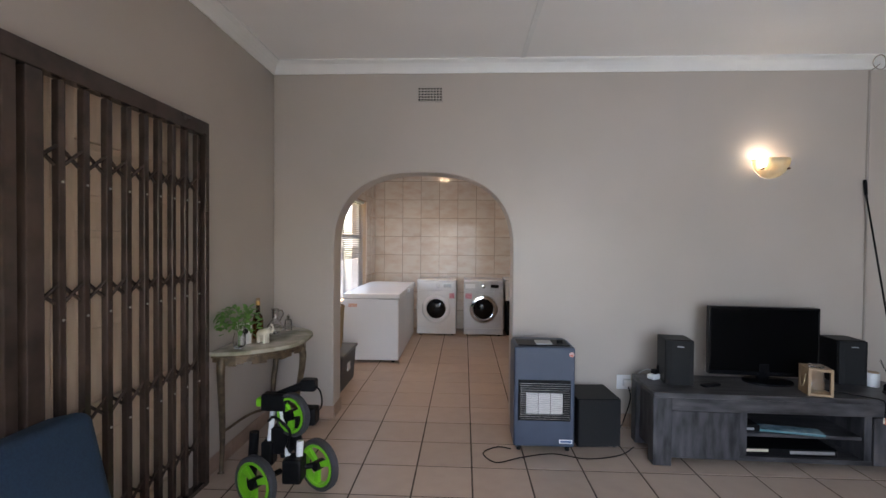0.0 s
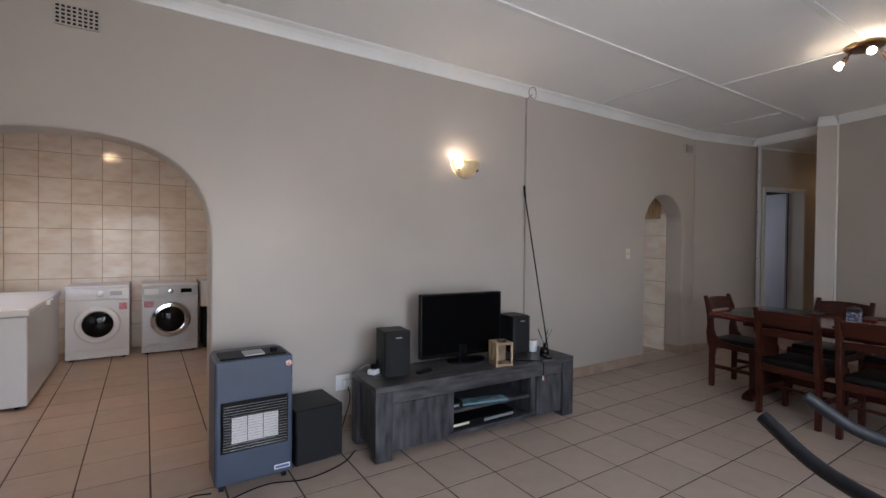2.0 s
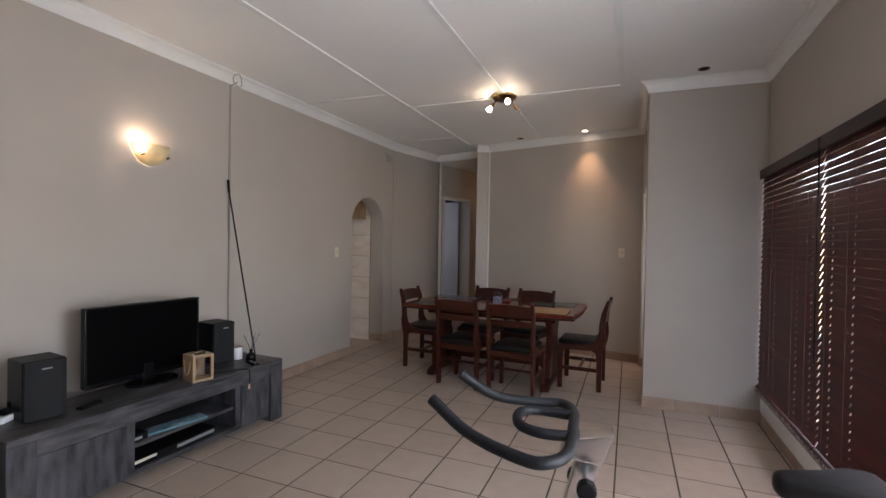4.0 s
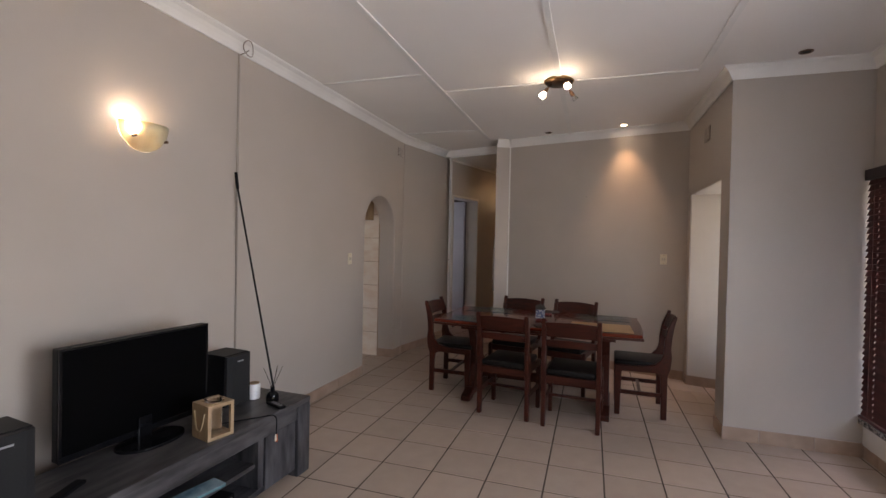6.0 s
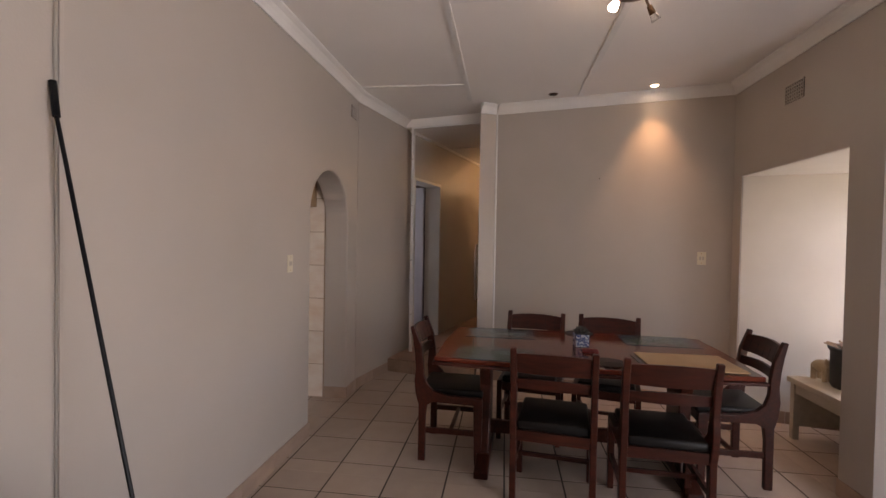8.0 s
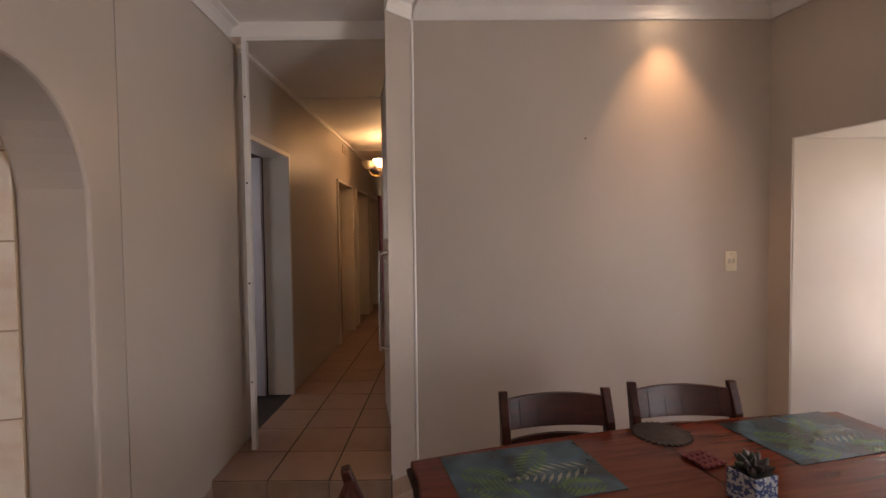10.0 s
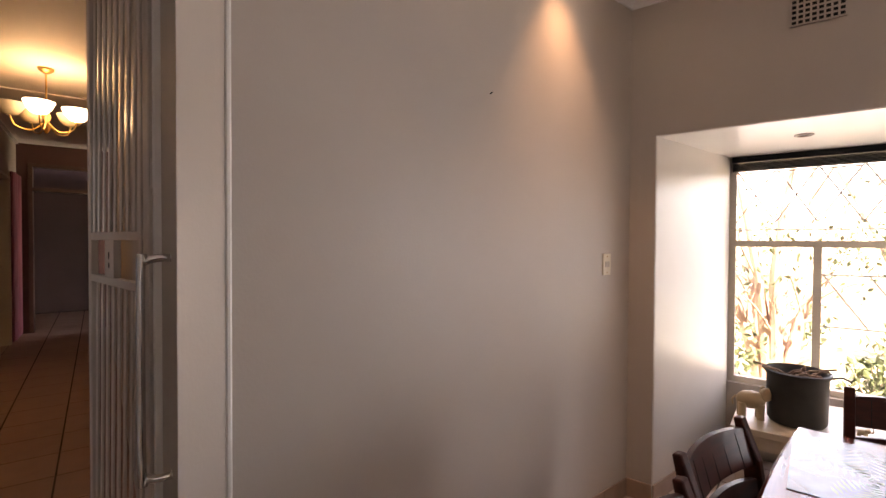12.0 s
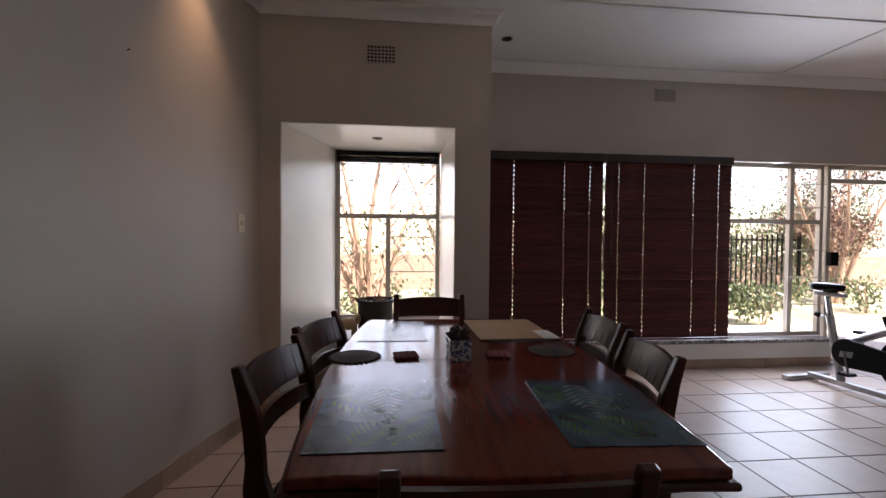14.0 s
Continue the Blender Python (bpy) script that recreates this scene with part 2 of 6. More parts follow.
# ---------------- structure ----------------
TV_Y, LEFT_X, WIN_Y, BAY_Y = 3.50, -1.415, -0.845, 0.06
CEIL_Z, STEP = 2.91, 0.14
U, V = Vector((math.cos(radians(-15)), math.sin(radians(-15)))), Vector((-math.sin(radians(-15)), math.cos(radians(-15))))
CORNER = Vector((6.345, BAY_Y))           # far wall meets the bay wall
NIB_Q = Vector((6.855, 2.168))             # far wall ends
NIB_P = Vector((6.768, 2.34))              # nib at the passage
KINK = Vector((6.297, TV_Y))
PASS_L = Vector((7.43, 3.25))             # passage's other wall starts
PASS = Matrix.Translation((6.71, 2.35, 0)) @ Matrix.Rotation(radians(-15), 4, "Z")  # x along the passage, y across it
PASS_W = 0.97

# wall with the two arches
a1 = arch_pts(-0.91, 0.545, 1.38, 2.02, 24, 2.5)
a2 = arch_pts(5.21, 6.03, 1.66, 2.04, 20, 2.0)
outline = [(LEFT_X, -0.03), (-0.91, -0.03)] + a1 + [(0.545, -0.03), (5.21, -0.03)] + a2 + [(6.03, -0.03), (KINK.x, -0.03), (KINK.x, CEIL_Z), (LEFT_X, CEIL_Z)]
struct("wall_north", prism(B(), outline, TV_Y, TV_Y + 0.22, "xzy"), WALL, "taupe painted plaster wall with two arched openings", bevel=0.012)
# left wall with the doorway behind the trellis gate
box_l = B()
box(box_l, LEFT_X - 0.22, WIN_Y - 0.22, -0.03, LEFT_X, 0.62, CEIL_Z)
box(box_l, LEFT_X - 0.22, 2.40, -0.03, LEFT_X, TV_Y + 0.22, CEIL_Z)
box(box_l, LEFT_X - 0.22, 0.62, 2.10, LEFT_X, 2.40, CEIL_Z)
struct("wall_west", box_l, WALL, "taupe painted plaster wall with a doorway")
# window wall
ws = B()
y0, y1 = WIN_Y - 0.22, WIN_Y
box(ws, LEFT_X, y0, -0.03, -1.0, y1, CEIL_Z)
box(ws, -1.0, y0, 2.06, 4.66, y1, CEIL_Z)
box(ws, 0.93, y0, -0.03, 4.66, y1, 0.25)
box(ws, 4.66, y0, -0.03, 4.93, y1, CEIL_Z)
struct("wall_south", ws, WALL, "taupe painted plaster wall with a wide window and glazed door")
# block between window wall and bay, and the bay itself
bb = B()
prism(bb, [(4.71, -0.03), (4.97, -0.03), (4.97, 2.08), (6.205, 2.08), (6.205, -0.03), (6.60, -0.03), (6.60, CEIL_Z), (4.71, CEIL_Z)], BAY_Y - 0.08, BAY_Y, "xzy")
box(bb, 4.71, WIN_Y + 0.001, -0.03, 4.97, BAY_Y - 0.08, CEIL_Z)
prism(bb, [(6.185, BAY_Y - 0.08), (6.60, BAY_Y - 0.08), (6.60, -1.12), (5.957, -1.12), (5.957, -0.95)], -0.03, CEIL_Z, "xyz")
box(bb, 4.97, -1.12, 2.08, 6.205, BAY_Y - 0.081, CEIL_Z - 0.002)
struct("wall_bay", bb, WALL, "taupe painted wall around a deep window bay")
# Thin lining added to the bay; its paler colour carries the strong daylight.
bl = B()
prism(bl, [(6.2015, BAY_Y - 0.012), (6.2045, BAY_Y - 0.012), (5.9575, -0.95), (5.954, -0.95)], 0.0, 2.079, "xyz")
box(bl, 4.9705, -0.95, 0.0, 4.9735, BAY_Y - 0.012, 2.079)
prism(bl, [(4.975, BAY_Y - 0.012), (6.200, BAY_Y - 0.012), (5.953, -0.95), (4.975, -0.95)], 2.076, 2.0795, "xyz")
struct("trim_bay_lining", bl, REVEAL, "thin lining added to the window bay, wall paint lightened as strongly lit")
bw = B()
box(bw, 4.97, -1.12, -0.03, 5.957, -0.955, 0.50)
struct("wall_bay_apron", bw, WALL, "painted wall under the bay window")
# far wall, nib and passage
fw = B()
back_q, back_c = NIB_Q + U * 0.22, CORNER + U * 0.22
prism(fw, [tuple(CORNER - V * 0.1), tuple(NIB_Q), tuple(NIB_P), tuple(NIB_P + U * 7.0), tuple(NIB_P + U * 7.0 - V * 0.12), tuple(NIB_P + U * 0.5 - V * 0.12), tuple(back_q), tuple(back_c - V * 0.1)], -0.03, CEIL_Z, "xyz")
struct("wall_east", fw, WALL, "taupe painted wall ending in an angled nib at the passage", bevel=0.006)
bead = B()
rod(bead, (NIB_Q.x - 0.004, NIB_Q.y, 0.0), (NIB_Q.x - 0.004, NIB_Q.y, 2.82), 0.009, 8)
struct("trim_corner_bead", bead, WHITE, "pale corner bead on the nib")
m_d, len_d = seg_frame(KINK, PASS_L)
struct("wall_diagonal", box(B(), 0, 0, -0.03, len_d, 0.15, CEIL_Z, m=m_d), WALL, "taupe painted wall angled towards the passage")
# passage wall with door openings; x runs along it
PL = Matrix.Translation((PASS_L.x, PASS_L.y, 0)) @ Matrix.Rotation(radians(-15), 4, "Z")
pw = B()
DOORS = [(0.14, 0.985), (2.78, 3.72), (4.04, 5.00), (5.28, 6.20)]
x = 0.0
for d0, d1 in DOORS:
    box(pw, x, 0, -0.03, d0, 0.15, CEIL_Z, m=PL)
    box(pw, d0, 0, STEP + 2.12, d1, 0.15, CEIL_Z, m=PL)
    x = d1
box(pw, x, 0, -0.03, 7.6, 0.15, CEIL_Z, m=PL)
struct("wall_passage", pw, WALL, "taupe painted passage wall with doorways")
# Red-brown wall colour, deepened to stand in for the dim passage end.
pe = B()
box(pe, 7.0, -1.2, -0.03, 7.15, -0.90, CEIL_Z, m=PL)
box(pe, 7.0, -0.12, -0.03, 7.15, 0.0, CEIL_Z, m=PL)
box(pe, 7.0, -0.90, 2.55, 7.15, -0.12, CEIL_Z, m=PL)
struct("wall_passage_end", pe, mat("dimmed_red_brown_wall", (0.12, 0.05, 0.04), 0.6, colour2=(0.10, 0.042, 0.034), scale=2), "red-brown wall closing the passage with a doorway, darkened to look dim")
# Added walls, partly unseen, stop light leaks; dark colour stands in for dimness.
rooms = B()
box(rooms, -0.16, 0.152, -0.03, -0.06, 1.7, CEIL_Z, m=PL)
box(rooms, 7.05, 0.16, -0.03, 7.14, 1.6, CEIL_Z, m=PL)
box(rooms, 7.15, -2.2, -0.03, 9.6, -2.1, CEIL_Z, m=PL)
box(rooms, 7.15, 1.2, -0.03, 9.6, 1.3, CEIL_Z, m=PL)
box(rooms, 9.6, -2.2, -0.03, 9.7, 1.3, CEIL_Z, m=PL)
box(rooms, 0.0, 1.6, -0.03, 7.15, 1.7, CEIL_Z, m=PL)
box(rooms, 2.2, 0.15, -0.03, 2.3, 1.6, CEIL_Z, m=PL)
struct("wall_rooms_beyond", rooms, mat("dimmed_mauve_wall", (0.11, 0.065, 0.065), 0.6, colour2=(0.09, 0.055, 0.055), scale=2), "plain walls added around the rooms beyond the passage, darkened to look dim")

# kitchen shell
KX0, KX1, KY0, KY1 = -1.35, 6.03, TV_Y + 0.22, 7.47
kw = B()
KWY0, KWY1, KWZ0, KWZ1 = 4.90, 6.75, 0.70, 2.06   # the kitchen window
box(kw, KX0 - 0.22, KY0, -0.03, KX0, KWY0, CEIL_Z)
box(kw, KX0 - 0.22, KWY1, -0.03, KX0, KY1 + 0.2, CEIL_Z)
box(kw, KX0 - 0.22, KWY0, -0.03, KX0, KWY1, KWZ0)
box(kw, KX0 - 0.22, KWY0, KWZ1, KX0, KWY1, CEIL_Z)
struct("wall_kitchen_west", kw, WGROUT, "tiled kitchen wall with a window")
struct("wall_kitchen_north", boxed(KX0, KY1, -0.03, KX1 + 0.2, KY1 + 0.2, CEIL_Z), WGROUT, "kitchen wall faced with marbled cream tiles")
struct("wall_kitchen_east", boxed(KX1, KY0 + 0.002, -0.03, KX1 + 0.2, KY1, CEIL_Z), WGROUT, "kitchen wall faced with marbled cream tiles")

# floors and ceilings
sf_ = B()
box(sf_, -0.1, 0.004, -0.03, 2.2, 1.7, STEP - 0.012, m=PL)
struct("floor_side_room", sf_, mat("dark_carpet", (0.05, 0.035, 0.03), 0.9, scale=30), "dark carpet in the side rooms")
# Unseen floor behind the shut doors, added to stop light under them.
rf_ = B()
box(rf_, 2.2, 0.004, -0.03, 7.1, 1.7, STEP - 0.002, m=PL)
struct("floor_rooms_beyond", rf_, SKIRT, "terracotta-toned floor added unseen behind the passage doors to stop light leaks")
fl = B()
prism(fl, [(-1.7, -1.12), (6.7, -1.12), (7.4, 2.3), (7.6, 3.4), (6.4, 3.8), (6.3, 7.7), (-1.7, 7.7)], -0.10, -0.0022, "xyz")
floor = struct("floor", fl, GROUT, "large beige ceramic floor tiles with dark grout lines")
st = B()
prism(st, [(0.0, 0.0), (0.0, 1.02), (0.46, 1.055), (9.7, 1.055), (9.7, -1.4), (7.2, -1.4), (7.1, 0.0)], -0.03, STEP - 0.0022, "xyz", m=PASS)
passage_floor = struct("floor_passage", st, GROUT, "raised passage floor of terracotta-toned tiles")
cl = B()
box(cl, -1.7, -1.12, CEIL_Z, 6.75, 7.7, CEIL_Z + 0.12)
# Reaches unseen past the room over the side rooms, to keep sun out.
prism(cl, [(6.75, -1.12), (6.75, 7.7), (10.5, 7.7), (10.5, -1.12)], CEIL_Z, CEIL_Z + 0.12, "xyz")
struct("ceiling", cl, CEIL, "off-white painted board ceiling with cover strips, extended unseen to block the sun")
pc = B()
box(pc, 0.38, -3.0, 2.82, 10.0, 3.0, 2.99, m=PASS)
struct("ceiling_passage", pc, CEIL, "off-white painted passage ceiling")
ps = B()
for x in (1.72, 4.35):
    box(ps, x - 0.022, 0.03, 2.809, x + 0.022, 1.03, 2.8195, m=PASS)
box(ps, 0.50, 1.025, 2.795, 7.4, 1.055, 2.8195, m=PASS)
struct("ceiling_strips_passage", ps, CEIL, "cover strips and edge bead of the passage ceiling")


def cornice(name, p, q, ins=0.0, oute=0.0):
    """A coved cornice along the foot of the ceiling from p to q, the room on its right-hand side."""
    m, ln = seg_frame(p, q)
    prof = [(0.0, CEIL_Z), (0.0, 2.815), (-0.012, 2.815), (-0.018, 2.832), (-0.030, 2.856), (-0.047, 2.880), (-0.068, 2.893), (-0.076, 2.898), (-0.076, CEIL_Z)]
    bm = B()
    a = [bm.verts.new(m @ Vector((ins * -y, y, z))) for y, z in prof]
    b = [bm.verts.new(m @ Vector((ln + oute * y, y, z))) for y, z in prof]
    n = len(prof)
    for i in range(n):
        bm.faces.new((a[i], a[(i + 1) % n], b[(i + 1) % n], b[i]))
    bm.faces.new(a[::-1])
    bm.faces.new(b)
    return struct(name, bm, WHITE, "white coved plaster cornice")


# going clockwise, so that the room lies on the right
cornice("trim_cornice_north", (LEFT_X, TV_Y), KINK, 1, 0.1)
cornice("trim_cornice_diagonal", KINK, PASS_L, 0.1, 0)
cornice("trim_cornice_nib", NIB_P, NIB_Q, 0, 0.6)
cornice("trim_cornice_east", NIB_Q, CORNER, 0.6, 0.8)
cornice("trim_cornice_bay", CORNER, (4.71, BAY_Y), 0.8, -1)
cornice("trim_cornice_block", (4.71, BAY_Y), (4.71, WIN_Y), -1, 1)
cornice("trim_cornice_south", (4.71, WIN_Y), (LEFT_X, WIN_Y), 1, 1)
cornice("trim_cornice_west", (LEFT_X, WIN_Y), (LEFT_X, TV_Y), 1, 1)

# ---------------- ceiling strips, vents, openings ----------------
strips = B()
for y, x0, x1 in ((2.44, LEFT_X + 0.08, 6.62), (1.37, LEFT_X + 0.08, 6.60), (0.29, LEFT_X + 0.08, 4.66)):
    box(strips, x0, y - 0.022, CEIL_Z - 0.011, x1, y + 0.022, CEIL_Z)
for x, y0, y1 in ((0.60, 2.458, 3.42), (4.22, 2.458, 3.42), (6.16, 2.458, 3.42), (1.7, 1.388, 2.422), (4.69, 1.388, 2.422), (4.69, 0.308, 1.352), (1.66, 0.308, 1.352), (1.66, -0.76, 0.272)):
    box(strips, x - 0.018, y0, CEIL_Z - 0.009, x + 0.018, y1, CEIL_Z)
struct("ceiling_strips", strips, WHITE, "white cover strips over the ceiling board joints")

DARK = mat("dark_void", (0.008, 0.008, 0.007), 0.9)


def vent(m, w, h, label, cols=8, rows=5):
    """A cast air brick: plate with a grid of holes; faces -y."""
    v = thing("air_vent", m, label, "vent", "air vents")
    # Black sheet standing in for the shade inside the holes.
    part("hole_shade", boxed(-w / 2, -0.003, 0, w / 2, 0.0, h), DARK, v)
    g = B()
    for i in range(cols + 1):
        x = -w / 2 + 0.004 + (w - 0.008) * i / cols
        box(g, max(-w / 2, x - 0.0042), -0.009, 0, min(w / 2, x + 0.0042), -0.003, h)
    for j in range(rows + 1):
        z = 0.004 + (h - 0.008) * j / rows
        box(g, -w / 2, -0.0087, max(0, z - 0.004), w / 2, -0.0032, min(h, z + 0.004))
    part("grille", g, WALL, v)
    return v


vent(pose(-0.13, TV_Y, 2.588), 0.205, 0.118, "taupe painted air vent high on the wall", 8, 5)
vent(pose(5.51, BAY_Y, 2.512, 0, 0, 180), 0.21, 0.13, "taupe painted air vent above the window bay")
vent(pose(2.80, WIN_Y, 2.615, 0, 0, 180), 0.21, 0.12, "taupe painted air vent above the blinds")
vent(pose(6.16, TV_Y, 2.62), 0.15, 0.11, "taupe painted air vent near the passage", 6, 4)
vent(PL @ pose(3.27, 0, 2.655), 0.2, 0.12, "air vent high on the passage wall")


def steel_window(name, x0, x1, z0, z1, y, posts, transoms, bars, label):
    """A steel window in an opening that faces +y; posts and transoms are whole members."""
    w = tagged(new(name), label, "window", kind="structure")
    f = B()
    for xa in (x0, x1):
        s = 0.04 if xa == x0 else -0.04
        box(f, min(xa, xa + s), y - 0.025, z0, max(xa, xa + s), y + 0.025, z1)
    box(f, x0 + 0.04, y - 0.025, z0, x1 - 0.04, y + 0.025, z0 + 0.04)
    box(f, x0 + 0.04, y - 0.025, z1 - 0.04, x1 - 0.04, y + 0.025, z1)
    part("window_frame", f, IVORY, w)
    for px, za, zb in posts:
        part("mullion", boxed(px - 0.022, y - 0.024, za, px + 0.022, y + 0.024, zb), IVORY, w)
    for tz, xa, xb in transoms:
        part("transom", boxed(xa, y - 0.028, tz - 0.022, xb, y + 0.028, tz + 0.022), IVORY, w)
    p = part("pane", boxed(x0 + 0.03, y - 0.004, z0 + 0.03, x1 - 0.03, y + 0.002, z1 - 0.03), PANE, w, "clear window glass")
    p.visible_shadow = False
    for a, b in bars:
        part("burglar_bar", rod(B(), (a[0], y + 0.05, a[1]), (b[0], y + 0.05, b[1]), 0.005, 6), IVORY, w)
    return w


bars = [((1.36, z), (0.97, z)) for z in (0.62, 0.9, 1.18, 1.62, 1.86)]
steel_window("window_1", 0.97, 4.66, 0.29, 2.06, -0.96, [(1.33, 0.33, 2.02), (2.60, 0.33, 2.02), (3.4, 0.33, 2.02)], [(1.47, 1.0, 4.62)], bars, "wide steel-framed window in ivory paint")
diam = []
for i in range(4):
    xa = 5.03 + 0.22 * i
    diam += [((xa, 1.62), (xa + 0.11, 1.80)), ((xa + 0.11, 1.80), (xa + 0.22, 1.62)), ((xa, 1.98), (xa + 0.11, 1.80)), ((xa + 0.11, 1.80), (xa + 0.22, 1.98))]
diam += [((4.98, 1.57), (5.95, 1.57)), ((4.98, 1.96), (5.95, 1.96)), ((4.98, 0.95), (5.45, 0.95)), ((4.98, 1.28), (5.45, 1.28)), ((5.0, 0.95), (5.22, 1.28)), ((5.22, 0.95), (5.44, 1.28))]
steel_window("window_2", 4.975, 5.955, 0.50, 2.08, -1.02, [(5.467, 0.54, 1.46)], [(1.475, 5.0, 5.93)], diam, "bay window with ivory steel frame and burglar bars")
dr = steel_window("door_1", -1.0, 0.93, 0.0, 2.06, -0.96, [(-0.05, 0.04, 2.02)], [(1.90, -0.98, 0.9)], [], "glazed sliding door in an ivory frame")
part("lock", boxed(0.84, -0.93, 1.02, 0.93, -0.88, 1.16), BLACK, dr, "black lock box")
part("sill_rail", boxed(-1.0, -1.06, -0.004, 0.93, -0.86, 0.012), IVORY, dr)
sill = struct("window_sill", boxed(0.95, WIN_Y - 0.09, 0.25, 4.70, WIN_Y + 0.05, 0.285), GRANITE, "speckled granite window sill", bevel=0.004)
struct("wall_apron", boxed(0.95, WIN_Y, 0.09, 4.709, WIN_Y + 0.015, 0.25), WHITE, "pale plaster below the sill")
wk = tagged(new("window_3"), "kitchen window with steel frame", "window", kind="structure")
for y0, y1, z0, z1 in ((KWY0, 4.94, KWZ0, KWZ1), (6.71, KWY1, KWZ0, KWZ1), (4.94, 6.71, KWZ0, 0.74), (4.94, 6.71, 2.02, KWZ1), (5.80, 5.84, 0.74, 2.02)):
    part("window_frame", boxed(KX0 - 0.14, y0, z0, KX0 - 0.10, y1, z1), IVORY, wk)
part("transom", boxed(KX0 - 0.138, 4.94, 1.50, KX0 - 0.102, 6.71, 1.54), IVORY, wk)
pk = part("pane", boxed(KX0 - 0.124, 4.92, 0.72, KX0 - 0.118, 6.73, 2.04), PANE, wk)
pk.visible_shadow = False

# ---------------- blinds ----------------
BLINDH = mat("blind_valance", (0.030, 0.010, 0.009), 0.4, colour2=(0.018, 0.007, 0.006), scale=4, stretch=(1, 12, 12))
CORD = mat("blind_cord", (0.10, 0.03, 0.025), 0.7)


def slat_mesh(x0, x1, cords, wide, thick, name):
    """A slat with a slot for each cord, its width along y."""
    bm = B()
    box(bm, x0, -wide / 2, -thick / 2, x1, -wide * 0.14, thick / 2)
    box(bm, x0, wide * 0.14, -thick / 2, x1, wide / 2, thick / 2)
    xs = [x0] + [c for c in cords] + [x1]
    for a, b in zip(xs, xs[1:]):
        box(bm, a + (0.005 if a != x0 else 0), -wide * 0.14, -thick / 2, b - (0.005 if b != x1 else 0), wide * 0.14, thick / 2)
    me = bpy.data.meshes.new(name)
    bm.to_mesh(me)
    bm.free()
    me.materials.append(BLINDW)
    return me


def wooden_blind(x0, x1, z0, z1, y, label):
    b = thing("wooden_blind", pose((x0 + x1) / 2, y, z0), label, "blind", "wooden blinds")
    w = (x1 - x0) / 2
    part("head_rail", boxed(-w, -0.03, z1 - z0 - 0.075, w, 0.03, z1 - z0), BLINDH, b, "dark valance", bevel=0.003)
    part("bottom_rail", boxed(-w, -0.024, 0, w, 0.024, 0.018), BLINDW, b, bevel=0.003)
    cords = [-w * 0.79, -w * 0.39, w * 0.39, w * 0.79]
    me = slat_mesh(-w, w, cords, 0.05, 0.003, "slat")
    n = int((z1 - z0 - 0.12) / 0.0435) + 1
    rng = random.Random(3)
    for i in range(n):
        s = new("slat", me)
        s.parent = b
        s.matrix_basis = pose(rng.uniform(-0.003, 0.003), 0, 0.045 + 0.0435 * i, -69 + rng.uniform(-2.5, 2.5), 0, rng.uniform(-0.06, 0.06))
    for c in cords:
        for dy in (-0.026, 0.026):
            part("cord", rod(B(), (c + 0.012, dy, 0.01), (c + 0.012, dy, z1 - z0 - 0.07), 0.0012, 5), CORD, b)
    return b


wooden_blind(3.43, 4.685, 0.30, 2.085, WIN_Y + 0.035, "dark red wooden venetian blind, lowered and closed")
bl2 = wooden_blind(2.11, 3.41, 0.30, 2.085, WIN_Y + 0.035, "dark red wooden venetian blind beside open glass")
part("wand", rod(B(), (0.60, 0.045, 0.5), (0.60, 0.045, 1.7), 0.004, 6), BLACK, bl2)
rb = thing("roller_blind", pose(5.465, -0.97, 1.975), "dark blind drawn up above the bay window", "blind")
for i in range(7):
    part("slat", boxed(-0.47, -0.025, 0.008 * i, 0.47, 0.025, 0.008 * i + 0.005), BLACK, rb)
part("head_rail", boxed(-0.475, -0.03, 0.06, 0.475, 0.03, 0.10), BLACK, rb)
kb = thing("kitchen_blind", pose(KX0 - 0.05, 5.825, 0.72), "pale grey slatted blind over the kitchen window", "blind")
GREYBL = mat("grey_slat", (0.30, 0.32, 0.36), 0.5)
for i in range(48):
    s = part("slat", boxed(-0.0135, -0.91, -0.0008, 0.0135, 0.91, 0.0008), GREYBL, kb) if i == 0 else new("slat", kslat)
    kslat = s.data
    s.parent = kb
    s.matrix_basis = pose(0, 0, 0.02 + 0.0268 * i, 0, 38, 0)
part("head_rail", boxed(-0.02, -0.915, 1.30, 0.02, 0.915, 1.335), WHITE, kb)

# ---------------- trellis gate and panelled door ----------------
tg = thing("trellis_gate", pose(LEFT_X, 0, 0), "dark brown expanding steel security gate, closed across the doorway", "security gate")
part("top_track", boxed(0.0, 0.62, 2.07, 0.055, 2.46, 2.15), GATE, tg, bevel=0.004)
part("bottom_track", boxed(0.0, 0.62, 0.0, 0.05, 2.46, 0.025), GATE, tg)
part("side_channel", boxed(0.0, 2.42, 0.0, 0.055, 2.46, 2.07), GATE, tg, bevel=0.003)
part("side_channel", boxed(0.0, 0.62, 0.0, 0.055, 0.66, 2.07), GATE, tg, bevel=0.003)
part("lock_post", boxed(0.0, 1.325, 0.025, 0.05, 1.395, 2.07), GATE, tg, bevel=0.004)
part("lock_post", boxed(0.002, 1.25, 0.025, 0.045, 1.30, 2.07), GATE, tg, bevel=0.004)
ys = [1.485, 1.60, 1.72, 1.835, 1.95, 2.05, 2.16, 2.27, 2.385]
up = B()
box(up, 0.006, -0.016, 0.03, 0.036, 0.016, 2.066)
upo = part("upright", up, GATE, tg, bevel=0.004)
upo.location = (0, ys[0], 0)
allys = ys + [1.14, 1.03, 0.92, 0.81, 0.71]
for y in allys[1:]:
    o = new("upright", upo.data)
    o.parent = tg
    o.location = (0, y, 0)
